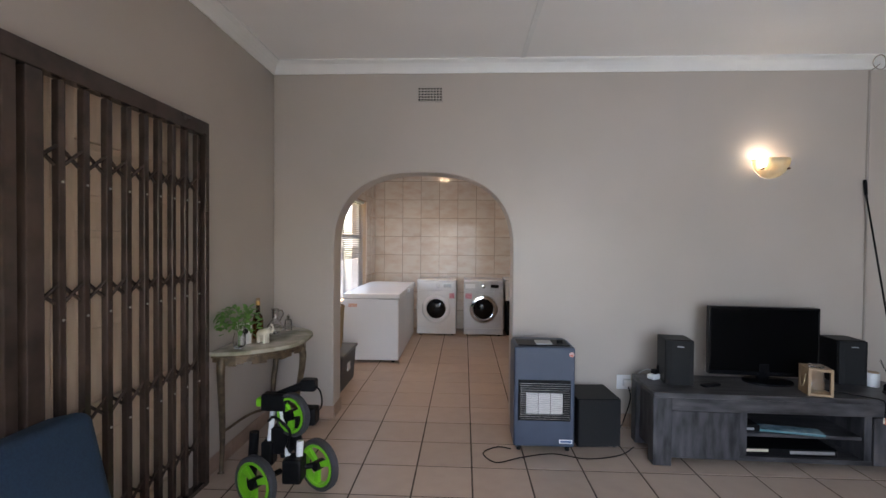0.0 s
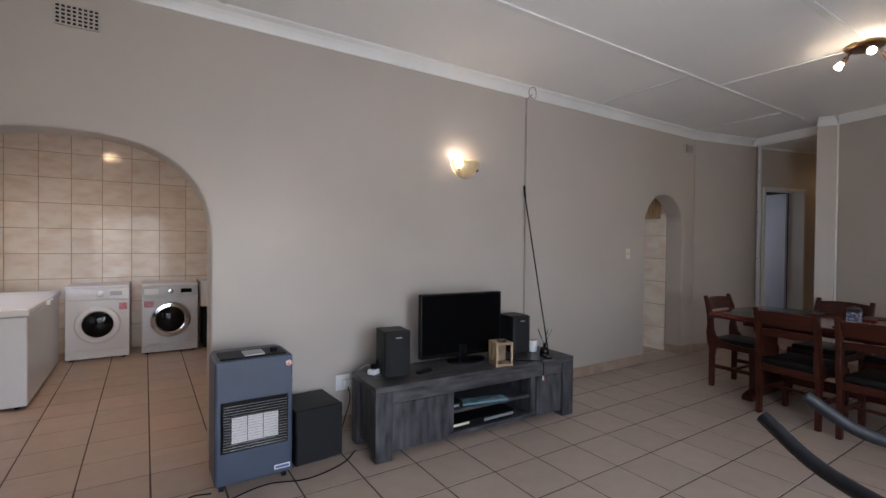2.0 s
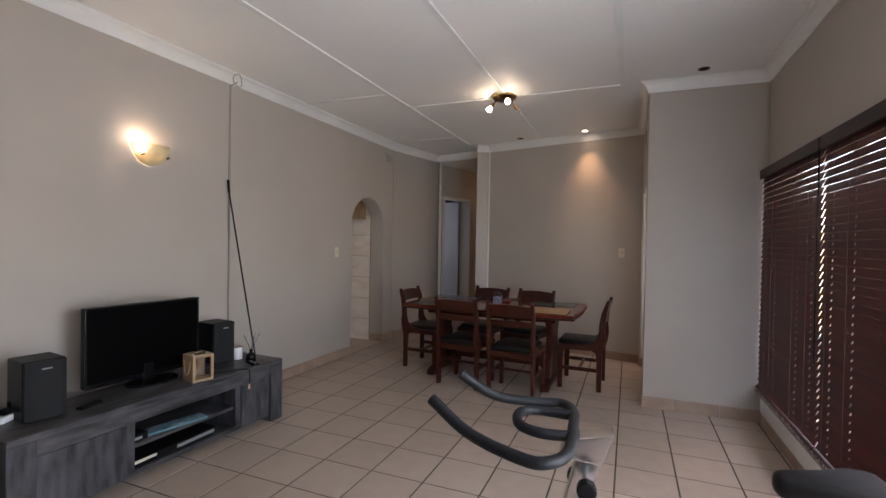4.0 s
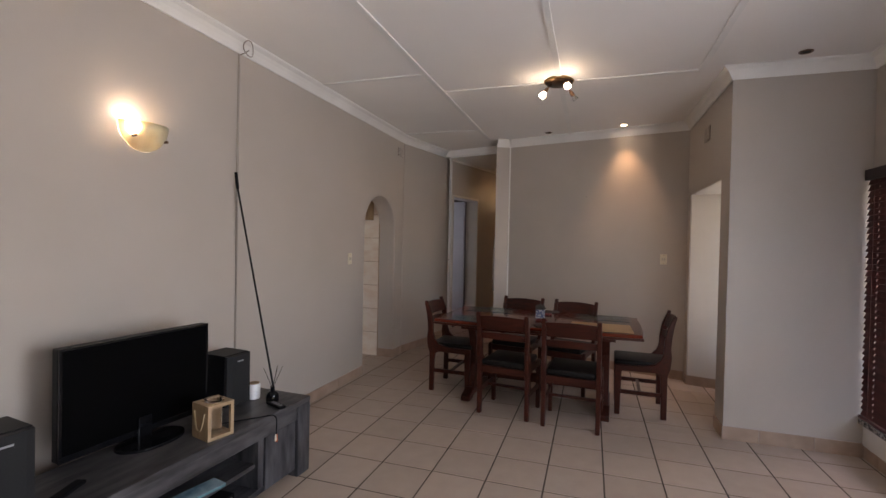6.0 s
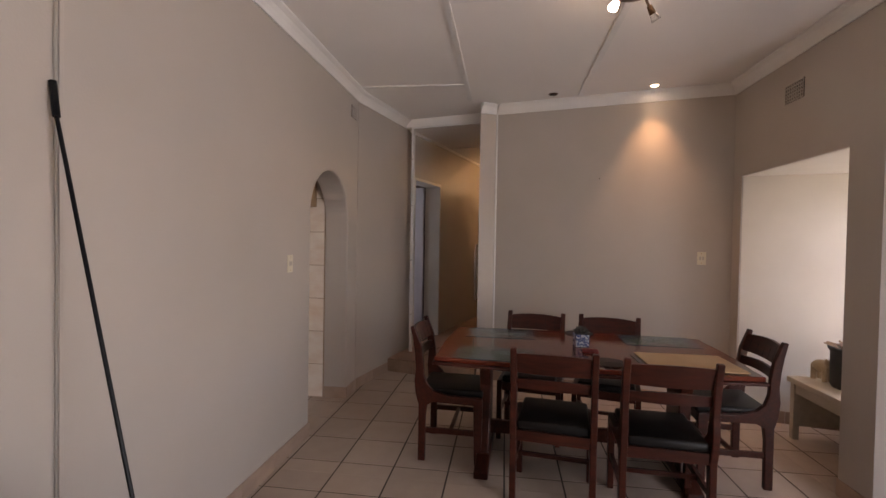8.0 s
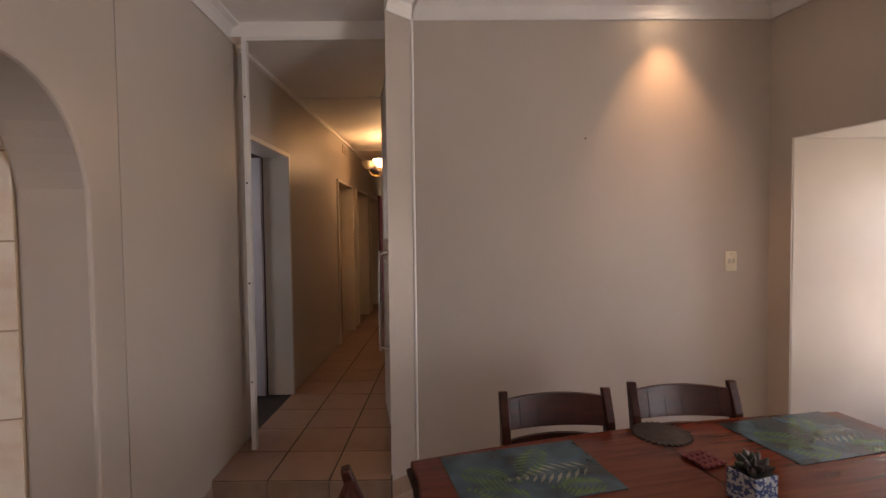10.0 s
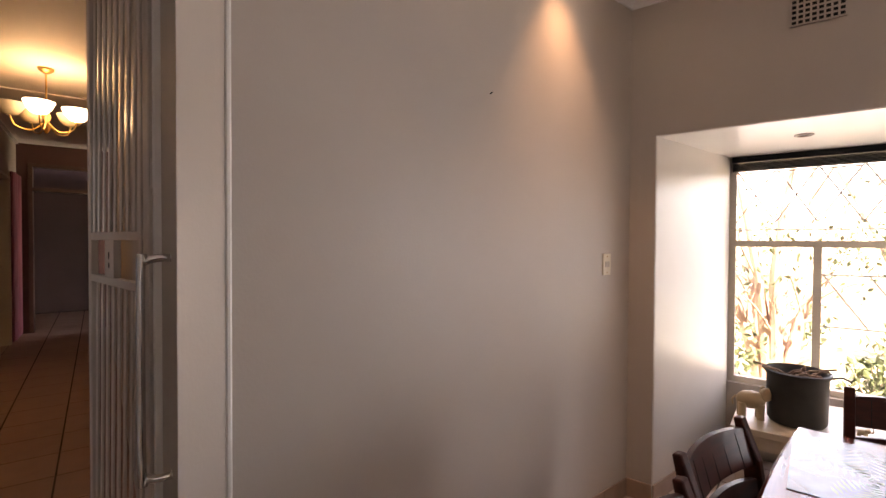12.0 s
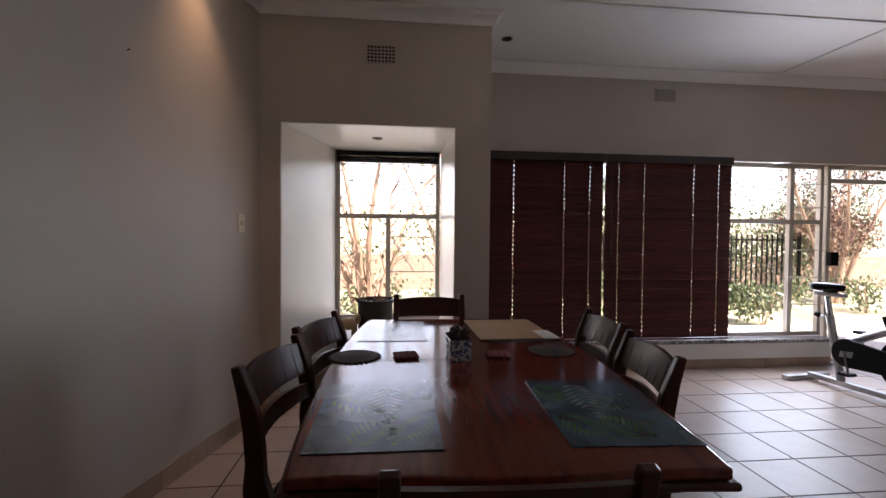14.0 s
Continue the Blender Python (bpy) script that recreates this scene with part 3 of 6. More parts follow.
for z in (1.78, 1.25, 0.74, 0.27):
    for a, b in list(zip([1.36] + ys, ys + [2.44])) + list(zip([0.64, 0.71, 0.81, 0.92, 1.03, 1.14], [0.71, 0.81, 0.92, 1.03, 1.14, 1.27])):
        x = B()
        for s in (1, -1):
            tube(x, [(0.021 + 0.005 * s, a, z - 0.045 * s - 0.0), (0.021 + 0.005 * s, b, z + 0.045 * s)], 0.0075, 6)
        part("cross_link", x, GATE, tg)
RIVET = mat("rivet", (0.6, 0.58, 0.55), 0.35, metal=0.8)
for y in ys:
    for z in (1.68, 1.15, 0.64):
        part("rivet", rod(B(), (0.034, y, z), (0.040, y, z), 0.005, 8), RIVET, tg)

CREAMW = mat("cream_wood", (0.70, 0.56, 0.43), 0.45, colour2=(0.62, 0.48, 0.36), scale=4, stretch=(6, 6, 1), bump=0.15)


def panel_door(m, w, h, label, material=CREAMW, name="panel_door", rows=((0.15, 0.62), (0.74, 1.10), (1.22, 1.50), (1.62, 1.88))):
    """A framed door leaf in the y-z plane of m, facing +x, with sunk panels."""
    d = thing(name, m, label, "door")
    part("stile", boxed(0, 0, 0, 0.04, 0.11, h), material, d, bevel=0.003)
    part("stile", boxed(0, w - 0.11, 0, 0.04, w, h), material, d, bevel=0.003)
    edges = [0.0] + [v for r in rows for v in r] + [h]
    for i in range(0, len(edges), 2):
        part("rail", boxed(0.0005, 0.11, edges[i], 0.0395, w - 0.11, edges[i + 1]), material, d, bevel=0.003)
    half = w / 2
    part("muntin", boxed(0.001, half - 0.04, rows[0][0], 0.038, half + 0.04, rows[-1][1]), material, d)
    for z0, z1 in rows:
        for y0, y1 in ((0.11, half - 0.04), (half + 0.04, w - 0.11)):
            q = boxed(0.008, y0, z0, 0.020, y1, z1)
            box(q, 0.0201, y0 + 0.03, z0 + 0.03, 0.032, y1 - 0.03, z1 - 0.03)
            part("panel", q, material, d, bevel=0.004, seg=1)
    return d


panel_door(pose(LEFT_X - 0.08, 0.63, 0), 0.88, 2.09, "cream panelled wooden door behind the gate")
panel_door(pose(LEFT_X - 0.08, 1.515, 0), 0.88, 2.09, "cream panelled wooden door behind the gate")

# ---------------- passage: gate, doors, chandelier ----------------
GREYM = mat("grey_gate", (0.60, 0.54, 0.49), 0.28, metal=0.1, colour2=(0.54, 0.48, 0.43), scale=5)
pf = thing("gate_frame", PASS @ pose(0.40, 0, STEP), "pale steel gate frame at the passage entrance", "gate frame")
part("post", boxed(-0.02, 0.935, -0.002, 0.02, 0.965, 2.655), WHITE, pf, bevel=0.003)
part("post", boxed(-0.02, 0.0, -0.002, 0.02, 0.025, 2.655), WHITE, pf, bevel=0.003)
part("lintel", boxed(-0.02, 0.0, 2.655, 0.02, 0.965, 2.68), WHITE, pf, bevel=0.003)
for z in (0.45, 1.1, 1.75, 2.3):
    part("bolt", rod(B(), (-0.024, 0.95, z), (-0.019, 0.95, z), 0.006, 8), DARK, pf)
sg = thing("slam_gate", PASS @ pose(0.445, 0.008, STEP, 0, 0, 11.5), "pale grey slatted security gate folded back along the passage wall", "security gate")
GW = 0.78
part("hinge_stile", boxed(0.0, 0.0, 0.02, 0.05, 0.028, 2.55), GREYM, sg, bevel=0.004)
part("inner_stile", boxed(0.075, 0.002, 0.02, 0.105, 0.028, 2.55), GREYM, sg, bevel=0.003)
part("lock_stile", boxed(GW - 0.04, 0.0, 0.02, GW, 0.028, 2.55), GREYM, sg, bevel=0.004)
for z in (0.5, 1.5, 2.2):
    part("hinge", rod(B(), (-0.012, 0.014, z), (-0.012, 0.014, z + 0.09), 0.010, 10), GREYM, sg)
for z in (0.02, 1.17, 1.34, 2.52):
    part("rail", boxed(0.105, 0.001, z, GW - 0.04, 0.027, z + 0.03), GREYM, sg, bevel=0.003)
    part("rail_tie", boxed(0.05, 0.006, z, 0.075, 0.022, z + 0.03), GREYM, sg)
part("lock_box", boxed(0.40, 0.003, 1.20, 0.52, 0.026, 1.34), GREYM, sg)
part("keyhole", boxed(0.455, 0.0262, 1.27, 0.467, 0.0275, 1.295), DARK, sg)
part("keyhole", boxed(0.455, 0.0262, 1.235, 0.467, 0.0275, 1.255), DARK, sg)
for i in range(8):
    x = 0.135 + 0.078 * i
    part("slat", tube(B(), [(x, 0.014, 2.52), (min(x + 0.055, GW - 0.045), 0.014, 1.37)], 0.007, 6), GREYM, sg)
    part("slat", tube(B(), [(x, 0.014, 1.17), (min(x + 0.055, GW - 0.045), 0.014, 0.05)], 0.007, 6), GREYM, sg)
ph = thing("pull_handle", PASS @ pose(0.17, 0, 0.855), "long chrome pull handle fixed to the passage wall", "handle")
part("bar", tube(B(), spline([(0, 0.0, 0.0), (0, 0.035, 0.0), (0, 0.062, 0.010), (0, 0.072, 0.035), (0, 0.072, 0.545), (0, 0.062, 0.570), (0, 0.035, 0.580), (0, 0.0, 0.580)], 6), 0.0105, 12), CHROME, ph, smooth=True)
for z in (0.0, 0.58):
    part("rose", rod(B(), (0, 0.0, z), (0, 0.006, z), 0.017, 16), CHROME, ph)

# Lilac tint of the daylight in the side room, put into the leaf's colour.
DAYLIT_LEAF = mat("daylit_lilac_door", (0.62, 0.60, 0.66), 0.4, colour2=(0.58, 0.56, 0.62), scale=2)
TEAK = mat("varnished_door", (0.42, 0.27, 0.14), 0.35, colour2=(0.25, 0.14, 0.07), scale=4, stretch=(8, 8, 1), coat=0.2)
for i, (d0, d1) in enumerate(DOORS):
    f = tagged(new("door_frame_%d" % (i + 1)), "painted door frame in the passage wall", "door frame", kind="structure")
    f.matrix_basis = PL
    for a, b, z0, z1 in ((d0, d0 + 0.035, STEP, STEP + 2.12), (d1 - 0.035, d1, STEP, STEP + 2.12), (d0 + 0.035, d1 - 0.035, STEP + 2.085, STEP + 2.12)):
        part("jamb", boxed(a, -0.028, z0, b, 0.20, z1), REVEAL, f, bevel=0.003)
    if i:
        dd = thing("passage_door", PL @ pose(d0 + 0.037, 0.155, STEP + 0.005), "varnished wooden door, shut, along the passage", "door", "passage doors")
        part("leaf", boxed(0, 0, 0, d1 - d0 - 0.074, 0.04, 2.075), TEAK, dd, bevel=0.003)
        part("handle", rod(B(), (0.06, -0.04, 1.0), (0.16, -0.04, 1.0), 0.008, 8), BRASS, dd)
        part("rose", rod(B(), (0.06, -0.045, 1.0), (0.06, 0.0, 1.0), 0.02, 10), BRASS, dd)
od = thing("open_door", PL @ pose(DOORS[0][1] - 0.04, 0.21, STEP + 0.008, 0, 0, 93), "pale door standing open into a side room, daylight's lilac tint in its colour", "door")
part("leaf", boxed(0, 0, 0, 0.76, 0.04, 2.07), DAYLIT_LEAF, od, bevel=0.003)
part("handle", rod(B(), (0.70, 0.07, 1.0), (0.60, 0.07, 1.0), 0.008, 8), STEEL, od)
part("rose", rod(B(), (0.70, 0.04, 1.0), (0.70, 0.075, 1.0), 0.018, 10), STEEL, od)
ef = tagged(new("door_frame_end"), "dark door frame with a fanlight at the end of the passage", "door frame", kind="structure")
ef.matrix_basis = PL
DARKW = mat("dark_frame", (0.13, 0.07, 0.05), 0.45, colour2=(0.09, 0.05, 0.035), scale=5)
for a, b, z0, z1 in ((-0.90, -0.85, STEP, 2.55), (-0.17, -0.12, STEP, 2.55), (-0.85, -0.17, 2.16, 2.21), (-0.85, -0.17, 2.50, 2.55)):
    part("jamb", boxed(6.98, a, z0, 7.17, b, z1), DARKW, ef, bevel=0.003)
REDWALL = mat("red_curtain", (0.26, 0.05, 0.07), 0.7, colour2=(0.18, 0.03, 0.045), scale=3, stretch=(10, 10, 1))
rc = thing("red_curtain", PL @ pose(6.27, -0.03, STEP), "dark red curtain hanging at the end of the passage", "curtain")
cb = B()
prism(cb, [(0.0 + 0.04 * k, 0.0 + 0.018 * math.sin(k * 1.7)) for k in range(18)] + [(0.0 + 0.04 * k, 0.012 - 0.03 + 0.018 * math.sin(k * 1.7)) for k in range(17, -1, -1)], 0.02, 2.2, "xyz")
part("cloth", cb, REDWALL, rc)

SHADE = glow("lamp_glass", (1.0, 0.80, 0.50), 0.8)
SHADE_OFF = mat("frosted_glass", (0.85, 0.74, 0.55), 0.35)
ch = thing("chandelier", pose(10.25, 1.89, 2.82, 0, 0, -15) @ Matrix.Scale(0.9, 4), "brass chandelier with frosted bell shades, lit", "chandelier")
part("canopy", lathe(B(), [(0, 0), (0.06, 0), (0.055, -0.02), (0.02, -0.045), (0, -0.045)], 16), BRASS, ch, smooth=True)
part("stem", rod(B(), (0, 0, -0.04), (0, 0, -0.42), 0.007, 8), BRASS, ch)
part("body", lathe(B(), [(0, -0.36), (0.02, -0.38), (0.035, -0.42), (0.02, -0.47), (0.03, -0.52), (0.012, -0.56), (0, -0.57)], 14), BRASS, ch, smooth=True)
for k in range(5):
    m5 = Matrix.Rotation(2 * math.pi * k / 5 + 0.5, 4, "Z")
    a = B()
    tube(a, [m5 @ p for p in spline([(0.02, 0, -0.48), (0.10, 0, -0.55), (0.20, 0, -0.53), (0.235, 0, -0.45)], 6)], 0.006, 6)
    arm = part("arm", a, BRASS, ch, smooth=True)
    part("shade", lathe(B(), [(0.02, -0.45), (0.055, -0.44), (0.085, -0.40), (0.108, -0.345), (0.105, -0.345), (0.080, -0.40), (0.05, -0.435), (0.018, -0.445)], 16, Matrix.Translation(m5 @ Vector((0.235, 0, 0)))), SHADE if k in (2, 3) else SHADE_OFF, arm, smooth=True)
point_lamp("chandelier_light", (10.25, 1.89, 2.54), 0.55, WARM, 0.10)

# ---------------- lamps of the room ----------------
BULB = glow("bulb_white", (1.0, 0.92, 0.76), 5.0)
ALAB = mat("alabaster_glass", (0.88, 0.78, 0.55), 0.35, colour2=(0.78, 0.64, 0.40), scale=14)
ALAB.node_tree.nodes["Principled BSDF"].inputs["Transmission Weight"].default_value = 0.35
wl = thing("wall_lamp", pose(2.53, TV_Y, 1.975), "half-bowl alabaster glass wall light, lit", "wall light")
bw2 = B()
ringsw = []
for j in range(7):
    a = j / 6 * math.pi / 2
    rr, zz = math.sin(a), 0.15 * (1 - math.cos(a))
    ringsw.append([bw2.verts.new((0.142 * rr * math.cos(math.pi + math.pi * k / 18), 0.112 * rr * math.sin(math.pi + math.pi * k / 18) - 0.006, zz)) for k in range(19)])
for ra, rb2 in zip(ringsw, ringsw[1:]):
    for k in range(18):
        bw2.faces.new((ra[k], ra[k + 1], rb2[k + 1], rb2[k]))
bmesh.ops.remove_doubles(bw2, verts=bw2.verts, dist=1e-4)
sh = part("bowl", bw2, ALAB, wl, smooth=True)
sh.modifiers.new("thick", "SOLIDIFY").thickness = 0.006
part("back_plate", boxed(-0.06, -0.006, 0.03, 0.06, 0.0, 0.13), BRASS, wl)
for sx in (-0.092, 0.092):
    part("clip", rod(B(), (sx, -0.052, 0.07), (sx * 1.04, -0.085, 0.07), 0.008, 8), BRONZE, wl)
part("bulb", lathe(B(), [(0, 0.07), (0.02, 0.08), (0.038, 0.115), (0.036, 0.145), (0.018, 0.168), (0, 0.172)], 14, pose(-0.085, -0.052, 0)), BULB, wl, "glowing bulb", smooth=True)
point_lamp("wall_lamp_light", (2.44, TV_Y - 0.065, 2.165), 0.05, (1.0, 0.95, 0.86), 0.04)

cs = thing("ceiling_spotlight", pose(4.65, 1.38, CEIL_Z), "round bronze ceiling fitting with three adjustable spots, lit", "ceiling light")
part("base", lathe(B(), [(0, 0), (0.115, 0), (0.12, -0.012), (0.108, -0.03), (0.09, -0.038), (0, -0.04)], 32), BRONZE, cs, smooth=True)
part("rim", lathe(B(), [(0.118, -0.003), (0.126, -0.008), (0.126, -0.016), (0.117, -0.02)], 32), BRASS, cs, smooth=True)
for k, (dx, dy, dz, lit) in enumerate(((-0.5, 0.72, -1.15, True), (-0.9, -0.42, -0.62, True), (0.38, -0.75, -1.15, False))):
    d = Vector((dx, dy, dz)).normalized()
    o = Vector((dx, dy, 0)).normalized() * 0.07 + Vector((0, 0, -0.035))
    st1 = part("spot_arm", rod(B(), o, o + d * 0.065, 0.007, 8), BRONZE, cs)
    part("spot_holder", rod(B(), o + d * 0.06, o + d * 0.11, 0.014, 14, 0.019), BRONZE, st1)
    part("spot_bulb", rod(B(), o + d * 0.11, o + d * 0.15, 0.017, 16, 0.027), BULB if lit else CLEAR, st1)
    if lit:
        point_lamp("spot_light", Vector((4.65, 1.38, CEIL_Z)) + o + d * 0.20, 0.034, (1.0, 0.80, 0.52), 0.03)

DL_ON = glow("downlight_on", (1.0, 0.85, 0.62), 6.0)
for x, y, z, on in ((6.32, 0.757, CEIL_Z, True), (6.50, 1.63, CEIL_Z, False), (4.5, -0.335, CEIL_Z, False), (5.55, -0.38, 2.076, False)):
    dl = thing("downlight", pose(x, y, z), "small recessed downlight, %s" % ("lit warm" if on else "unlit with a metal rim"), "downlight", "downlights")
    part("rim", lathe(B(), [(0.030, 0), (0.045, 0), (0.045, -0.004), (0.036, -0.007), (0.030, -0.003)], 24), WHITE if on else BRONZE, dl, smooth=True)
    part("lens", lathe(B(), [(0, -0.002), (0.030, -0.002), (0.030, -0.001), (0, -0.001)], 20), DL_ON if on else DARK, dl)
sp = bpy.data.lights.new("downlight_beam", "SPOT")
sp.energy, sp.color, sp.spot_size, sp.spot_blend, sp.shadow_soft_size = 3.6, (1.0, 0.66, 0.38), radians(72), 1.0, 0.02
spo = new("downlight_beam", sp)
spo.matrix_world = look((6.335, 0.757, CEIL_Z - 0.012), (6.40, 0.73, 1.6))


def plate_switch(m, label, n=2):
    s = thing("light_switch", m, label, "light switch", "light switches")
    part("plate", boxed(-0.036, -0.008, 0, 0.036, 0, 0.118), CREAM, s, bevel=0.003)
    for i in range(n):
        x = -0.012 + 0.024 * i
        part("rocker", boxed(x - 0.008, -0.012, 0.045, x + 0.008, -0.008, 0.075), IVORY, s, bevel=0.001)
    for z in (0.015, 0.103):
        part("screw", rod(B(), (0, -0.0095, z), (0, -0.0075, z), 0.0035, 8), BRASS, s)


plate_switch(pose(4.88, TV_Y, 1.25), "cream two-lever light switch by the kitchen arch")
far_m = Matrix.Translation((CORNER.x, CORNER.y, 0)) @ Matrix.Rotation(math.atan2(NIB_Q.y - CORNER.y, NIB_Q.x - CORNER.x) - math.pi, 4, "Z")   # x runs from the corner back, -y into the room
plate_switch(far_m @ pose(-0.235, 0, 1.30), "cream two-lever light switch beside the bay")
ns = thing("wall_nail", far_m @ pose(-1.13, 0, 2.11), "small dark nail driven into the plaster", "nail")
part("nail", rod(B(), (0, 0, 0), (0, -0.015, 0.004), 0.003, 8), DARK, ns)

# conduit and coiled cable on the wall
CABLE_G = mat("grey_cable", (0.36, 0.32, 0.28), 0.5)
cc = thing("aerial_cable", pose(3.255, TV_Y, 0.48), "grey cable down the wall with a coil at the cornice", "cable")
part("cable", tube(B(), [(0.0, -0.005, 0.0), (0.004, -0.005, 0.8), (-0.003, -0.005, 1.6), (0, -0.006, 2.33)], 0.005, 6), CABLE_G, cc)
part("trunking", boxed(0.010, -0.009, 0.0, 0.025, 0.0, 2.33), WALL, cc, "painted plastic trunking", bevel=0.002)
part("coil", tube(B(), [(0.012 + 0.048 * math.sin(a), -0.085 - 0.006 * math.cos(a * 2), 2.36 - 0.055 * math.cos(a)) for a in [k * 2 * math.pi / 16 for k in range(33)]], 0.004, 6), CABLE_G, cc, smooth=True)
part("lead", tube(B(), spline([(0.01, -0.006, 2.325), (0.01, -0.05, 2.335), (0.012, -0.085, 2.35)], 5), 0.004, 6), CABLE_G, cc)

# ---------------- dining table and chairs ----------------
TBL = pose(5.115, 1.55, 0, 0, 0, -2.5)
TZ = 0.785
dt = thing("dining_table", TBL, "polished reddish mahogany dining table with boat-shaped top", "table")


def boat(hw, hl, bulge, cut):
    pts = []
    for k in range(13):
        t = -1 + 2 * k / 12
        pts.append((hw - bulge * t * t, t * (hl - cut * 0.2)))
    for k in range(1, 8):
        t = 1 - 2 * k / 8
        pts.append(((hw - bulge) * t, hl + 0.0 - 0.03 * t * t))
    for k in range(13):
        t = 1 - 2 * k / 12
        pts.append((-hw + bulge * t * t, t * (hl - cut * 0.2)))
    for k in range(1, 8):
        t = -1 + 2 * k / 8
        pts.append(((hw - bulge) * t, -hl + 0.03 * t * t))
    return pts


part("tabletop", prism(B(), boat(0.54, 0.915, 0.06, 0.06), TZ - 0.028, TZ, "xyz"), TABLETOP, dt, bevel=0.007)
part("edge_moulding", prism(B(), boat(0.553, 0.928, 0.06, 0.06), TZ - 0.048, TZ - 0.0285, "xyz"), MAHOG, dt, bevel=0.008)
part("leaf_joint", boxed(-0.515, -0.001, TZ - 0.002, 0.515, 0.001, TZ + 0.0006), DARK, dt)
for sy in (-0.62, 0.62):
    ped = prism(B(), [(-0.19, 0.09), (0.19, 0.09), (0.13, 0.30), (0.13, 0.52), (0.24, 0.735), (-0.24, 0.735), (-0.13, 0.52), (-0.13, 0.30)], sy - 0.035, sy + 0.035, "xzy")
    part("pedestal", ped, MAHOG, dt, bevel=0.008)
    part("foot", prism(B(), [(-0.36, 0.0), (-0.26, 0.0), (-0.22, 0.025), (0.22, 0.025), (0.26, 0.0), (0.36, 0.0), (0.36, 0.05), (0.20, 0.09), (-0.20, 0.09), (-0.36, 0.05)], sy - 0.045, sy + 0.045, "xzy"), MAHOG, dt, bevel=0.008)
part("stretcher", boxed(-0.02, -0.59, 0.16, 0.02, 0.59, 0.25), MAHOG, dt, bevel=0.006)
part("apron", boxed(-0.28, -0.70, 0.67, -0.25, 0.70, 0.736), MAHOG, dt)
part("apron", boxed(0.25, -0.70, 0.67, 0.28, 0.70, 0.736), MAHOG, dt)


def dining_chair(m):
    """A chair that faces +y, its origin on the floor under the rear legs' middle."""
    c = thing("dining_chair", m, "dark mahogany dining chair with black padded leather seat", "chair", "chairs round the dining table")
    for s in (-1, 1):
        x = s * 0.215
        prof = [(0.0, 0.0), (0.048, 0.0), (0.050, 0.30), (0.060, 0.38), (0.10, 0.40), (0.37, 0.395), (0.38, 0.0), (0.425, 0.0), (0.43, 0.41),
                (0.425, 0.445), (0.20, 0.45), (0.10, 0.475), (0.055, 0.52), (0.035, 0.58), (0.030, 0.67), (0.012, 0.78), (-0.038, 0.905), (-0.065, 0.90), (-0.045, 0.815),
                (-0.030, 0.72), (-0.022, 0.62), (-0.030, 0.54), (-0.022, 0.45), (0.0, 0.38)]
        part("side_frame", prism(B(), prof, x - 0.018, x + 0.018, "yzx"), MAHOG, c, bevel=0.006)
        part("side_stretcher", boxed(x - 0.010, 0.045, 0.19, x + 0.010, 0.385, 0.225), MAHOG, c)
    part("seat_rail", boxed(-0.197, 0.39, 0.37, 0.197, 0.415, 0.43), MAHOG, c, bevel=0.003)
    part("seat_rail", boxed(-0.197, 0.005, 0.37, 0.197, 0.03, 0.43), MAHOG, c, bevel=0.003)
    part("cross_stretcher", boxed(-0.205, 0.205, 0.197, 0.205, 0.23, 0.218), MAHOG, c)
    bmz = boxed(-0.195, 0.0, 0.432, 0.195, 0.43, 0.485)
    part("seat", bmz, LEATHER, c, "black padded leather seat", smooth=True, bevel=0.018, seg=3)

    def slat(z0, z1, y0, lean):
        bm = B()
        n, cols = 10, []
        for k in range(n + 1):
            t = -1 + 2 * k / n
            yy = y0 - 0.028 * (1 - t * t)
            cols.append([bm.verts.new((0.2 * t, yy + dy + lean * q, z)) for q, z, dy in ((0, z0, 0), (1, z1 + 0.012 * (1 - t * t), 0), (1, z1 + 0.012 * (1 - t * t), -0.016), (0, z0, -0.016))])
        for a, b in zip(cols, cols[1:]):
            for q in range(4):
                bm.faces.new((a[q], a[(q + 1) % 4], b[(q + 1) % 4], b[q]))
        bm.faces.new(cols[0])
        bm.faces.new(cols[-1][::-1])
        return bm
    part("top_rail", slat(0.762, 0.872, 0.002, -0.035), MAHOG, c, smooth=True)
    for k in range(-2, 3):
        gx = 0.075 * k
        gy = 0.002 - 0.028 * (1 - (gx / 0.2) ** 2) + 0.0006
        part("rail_groove", box(B(), gx - 0.0012, gy - 0.0005, 0.764, gx + 0.0012, gy + 0.0009, 0.870, m=Matrix.Translation((0, gy, 0.764)) @ Matrix.Rotation(radians(17.5), 4, "X") @ Matrix.Translation((0, -gy, -0.764))), DARK, c)
    part("back_slat", slat(0.672, 0.722, 0.017, -0.008), MAHOG, c, smooth=True)
    return c


first = dining_chair(pose(4.42, 1.215, 0, 0, 0, -94))
for x, y, r in ((4.51, 1.785, -98), (5.775, 1.80, 80), (5.715, 1.235, 76), (5.20, 2.61, 178), (5.18, 0.42, -2)):
    copy_thing(first, pose(x, y, 0, 0, 0, r))

MATG = mat("placemat", (0.05, 0.115, 0.155), 0.22, colour2=(0.012, 0.03, 0.04), scale=6)
LEAFA = mat("printed_leaf", (0.08, 0.20, 0.07), 0.2, colour2=(0.03, 0.09, 0.04), scale=12)
LEAFB = mat("printed_leaf_pale", (0.28, 0.30, 0.26), 0.25, colour2=(0.12, 0.16, 0.13), scale=12)
MATB = mat("placemat_pale", (0.10, 0.19, 0.26), 0.28, colour2=(0.07, 0.14, 0.18), scale=8)


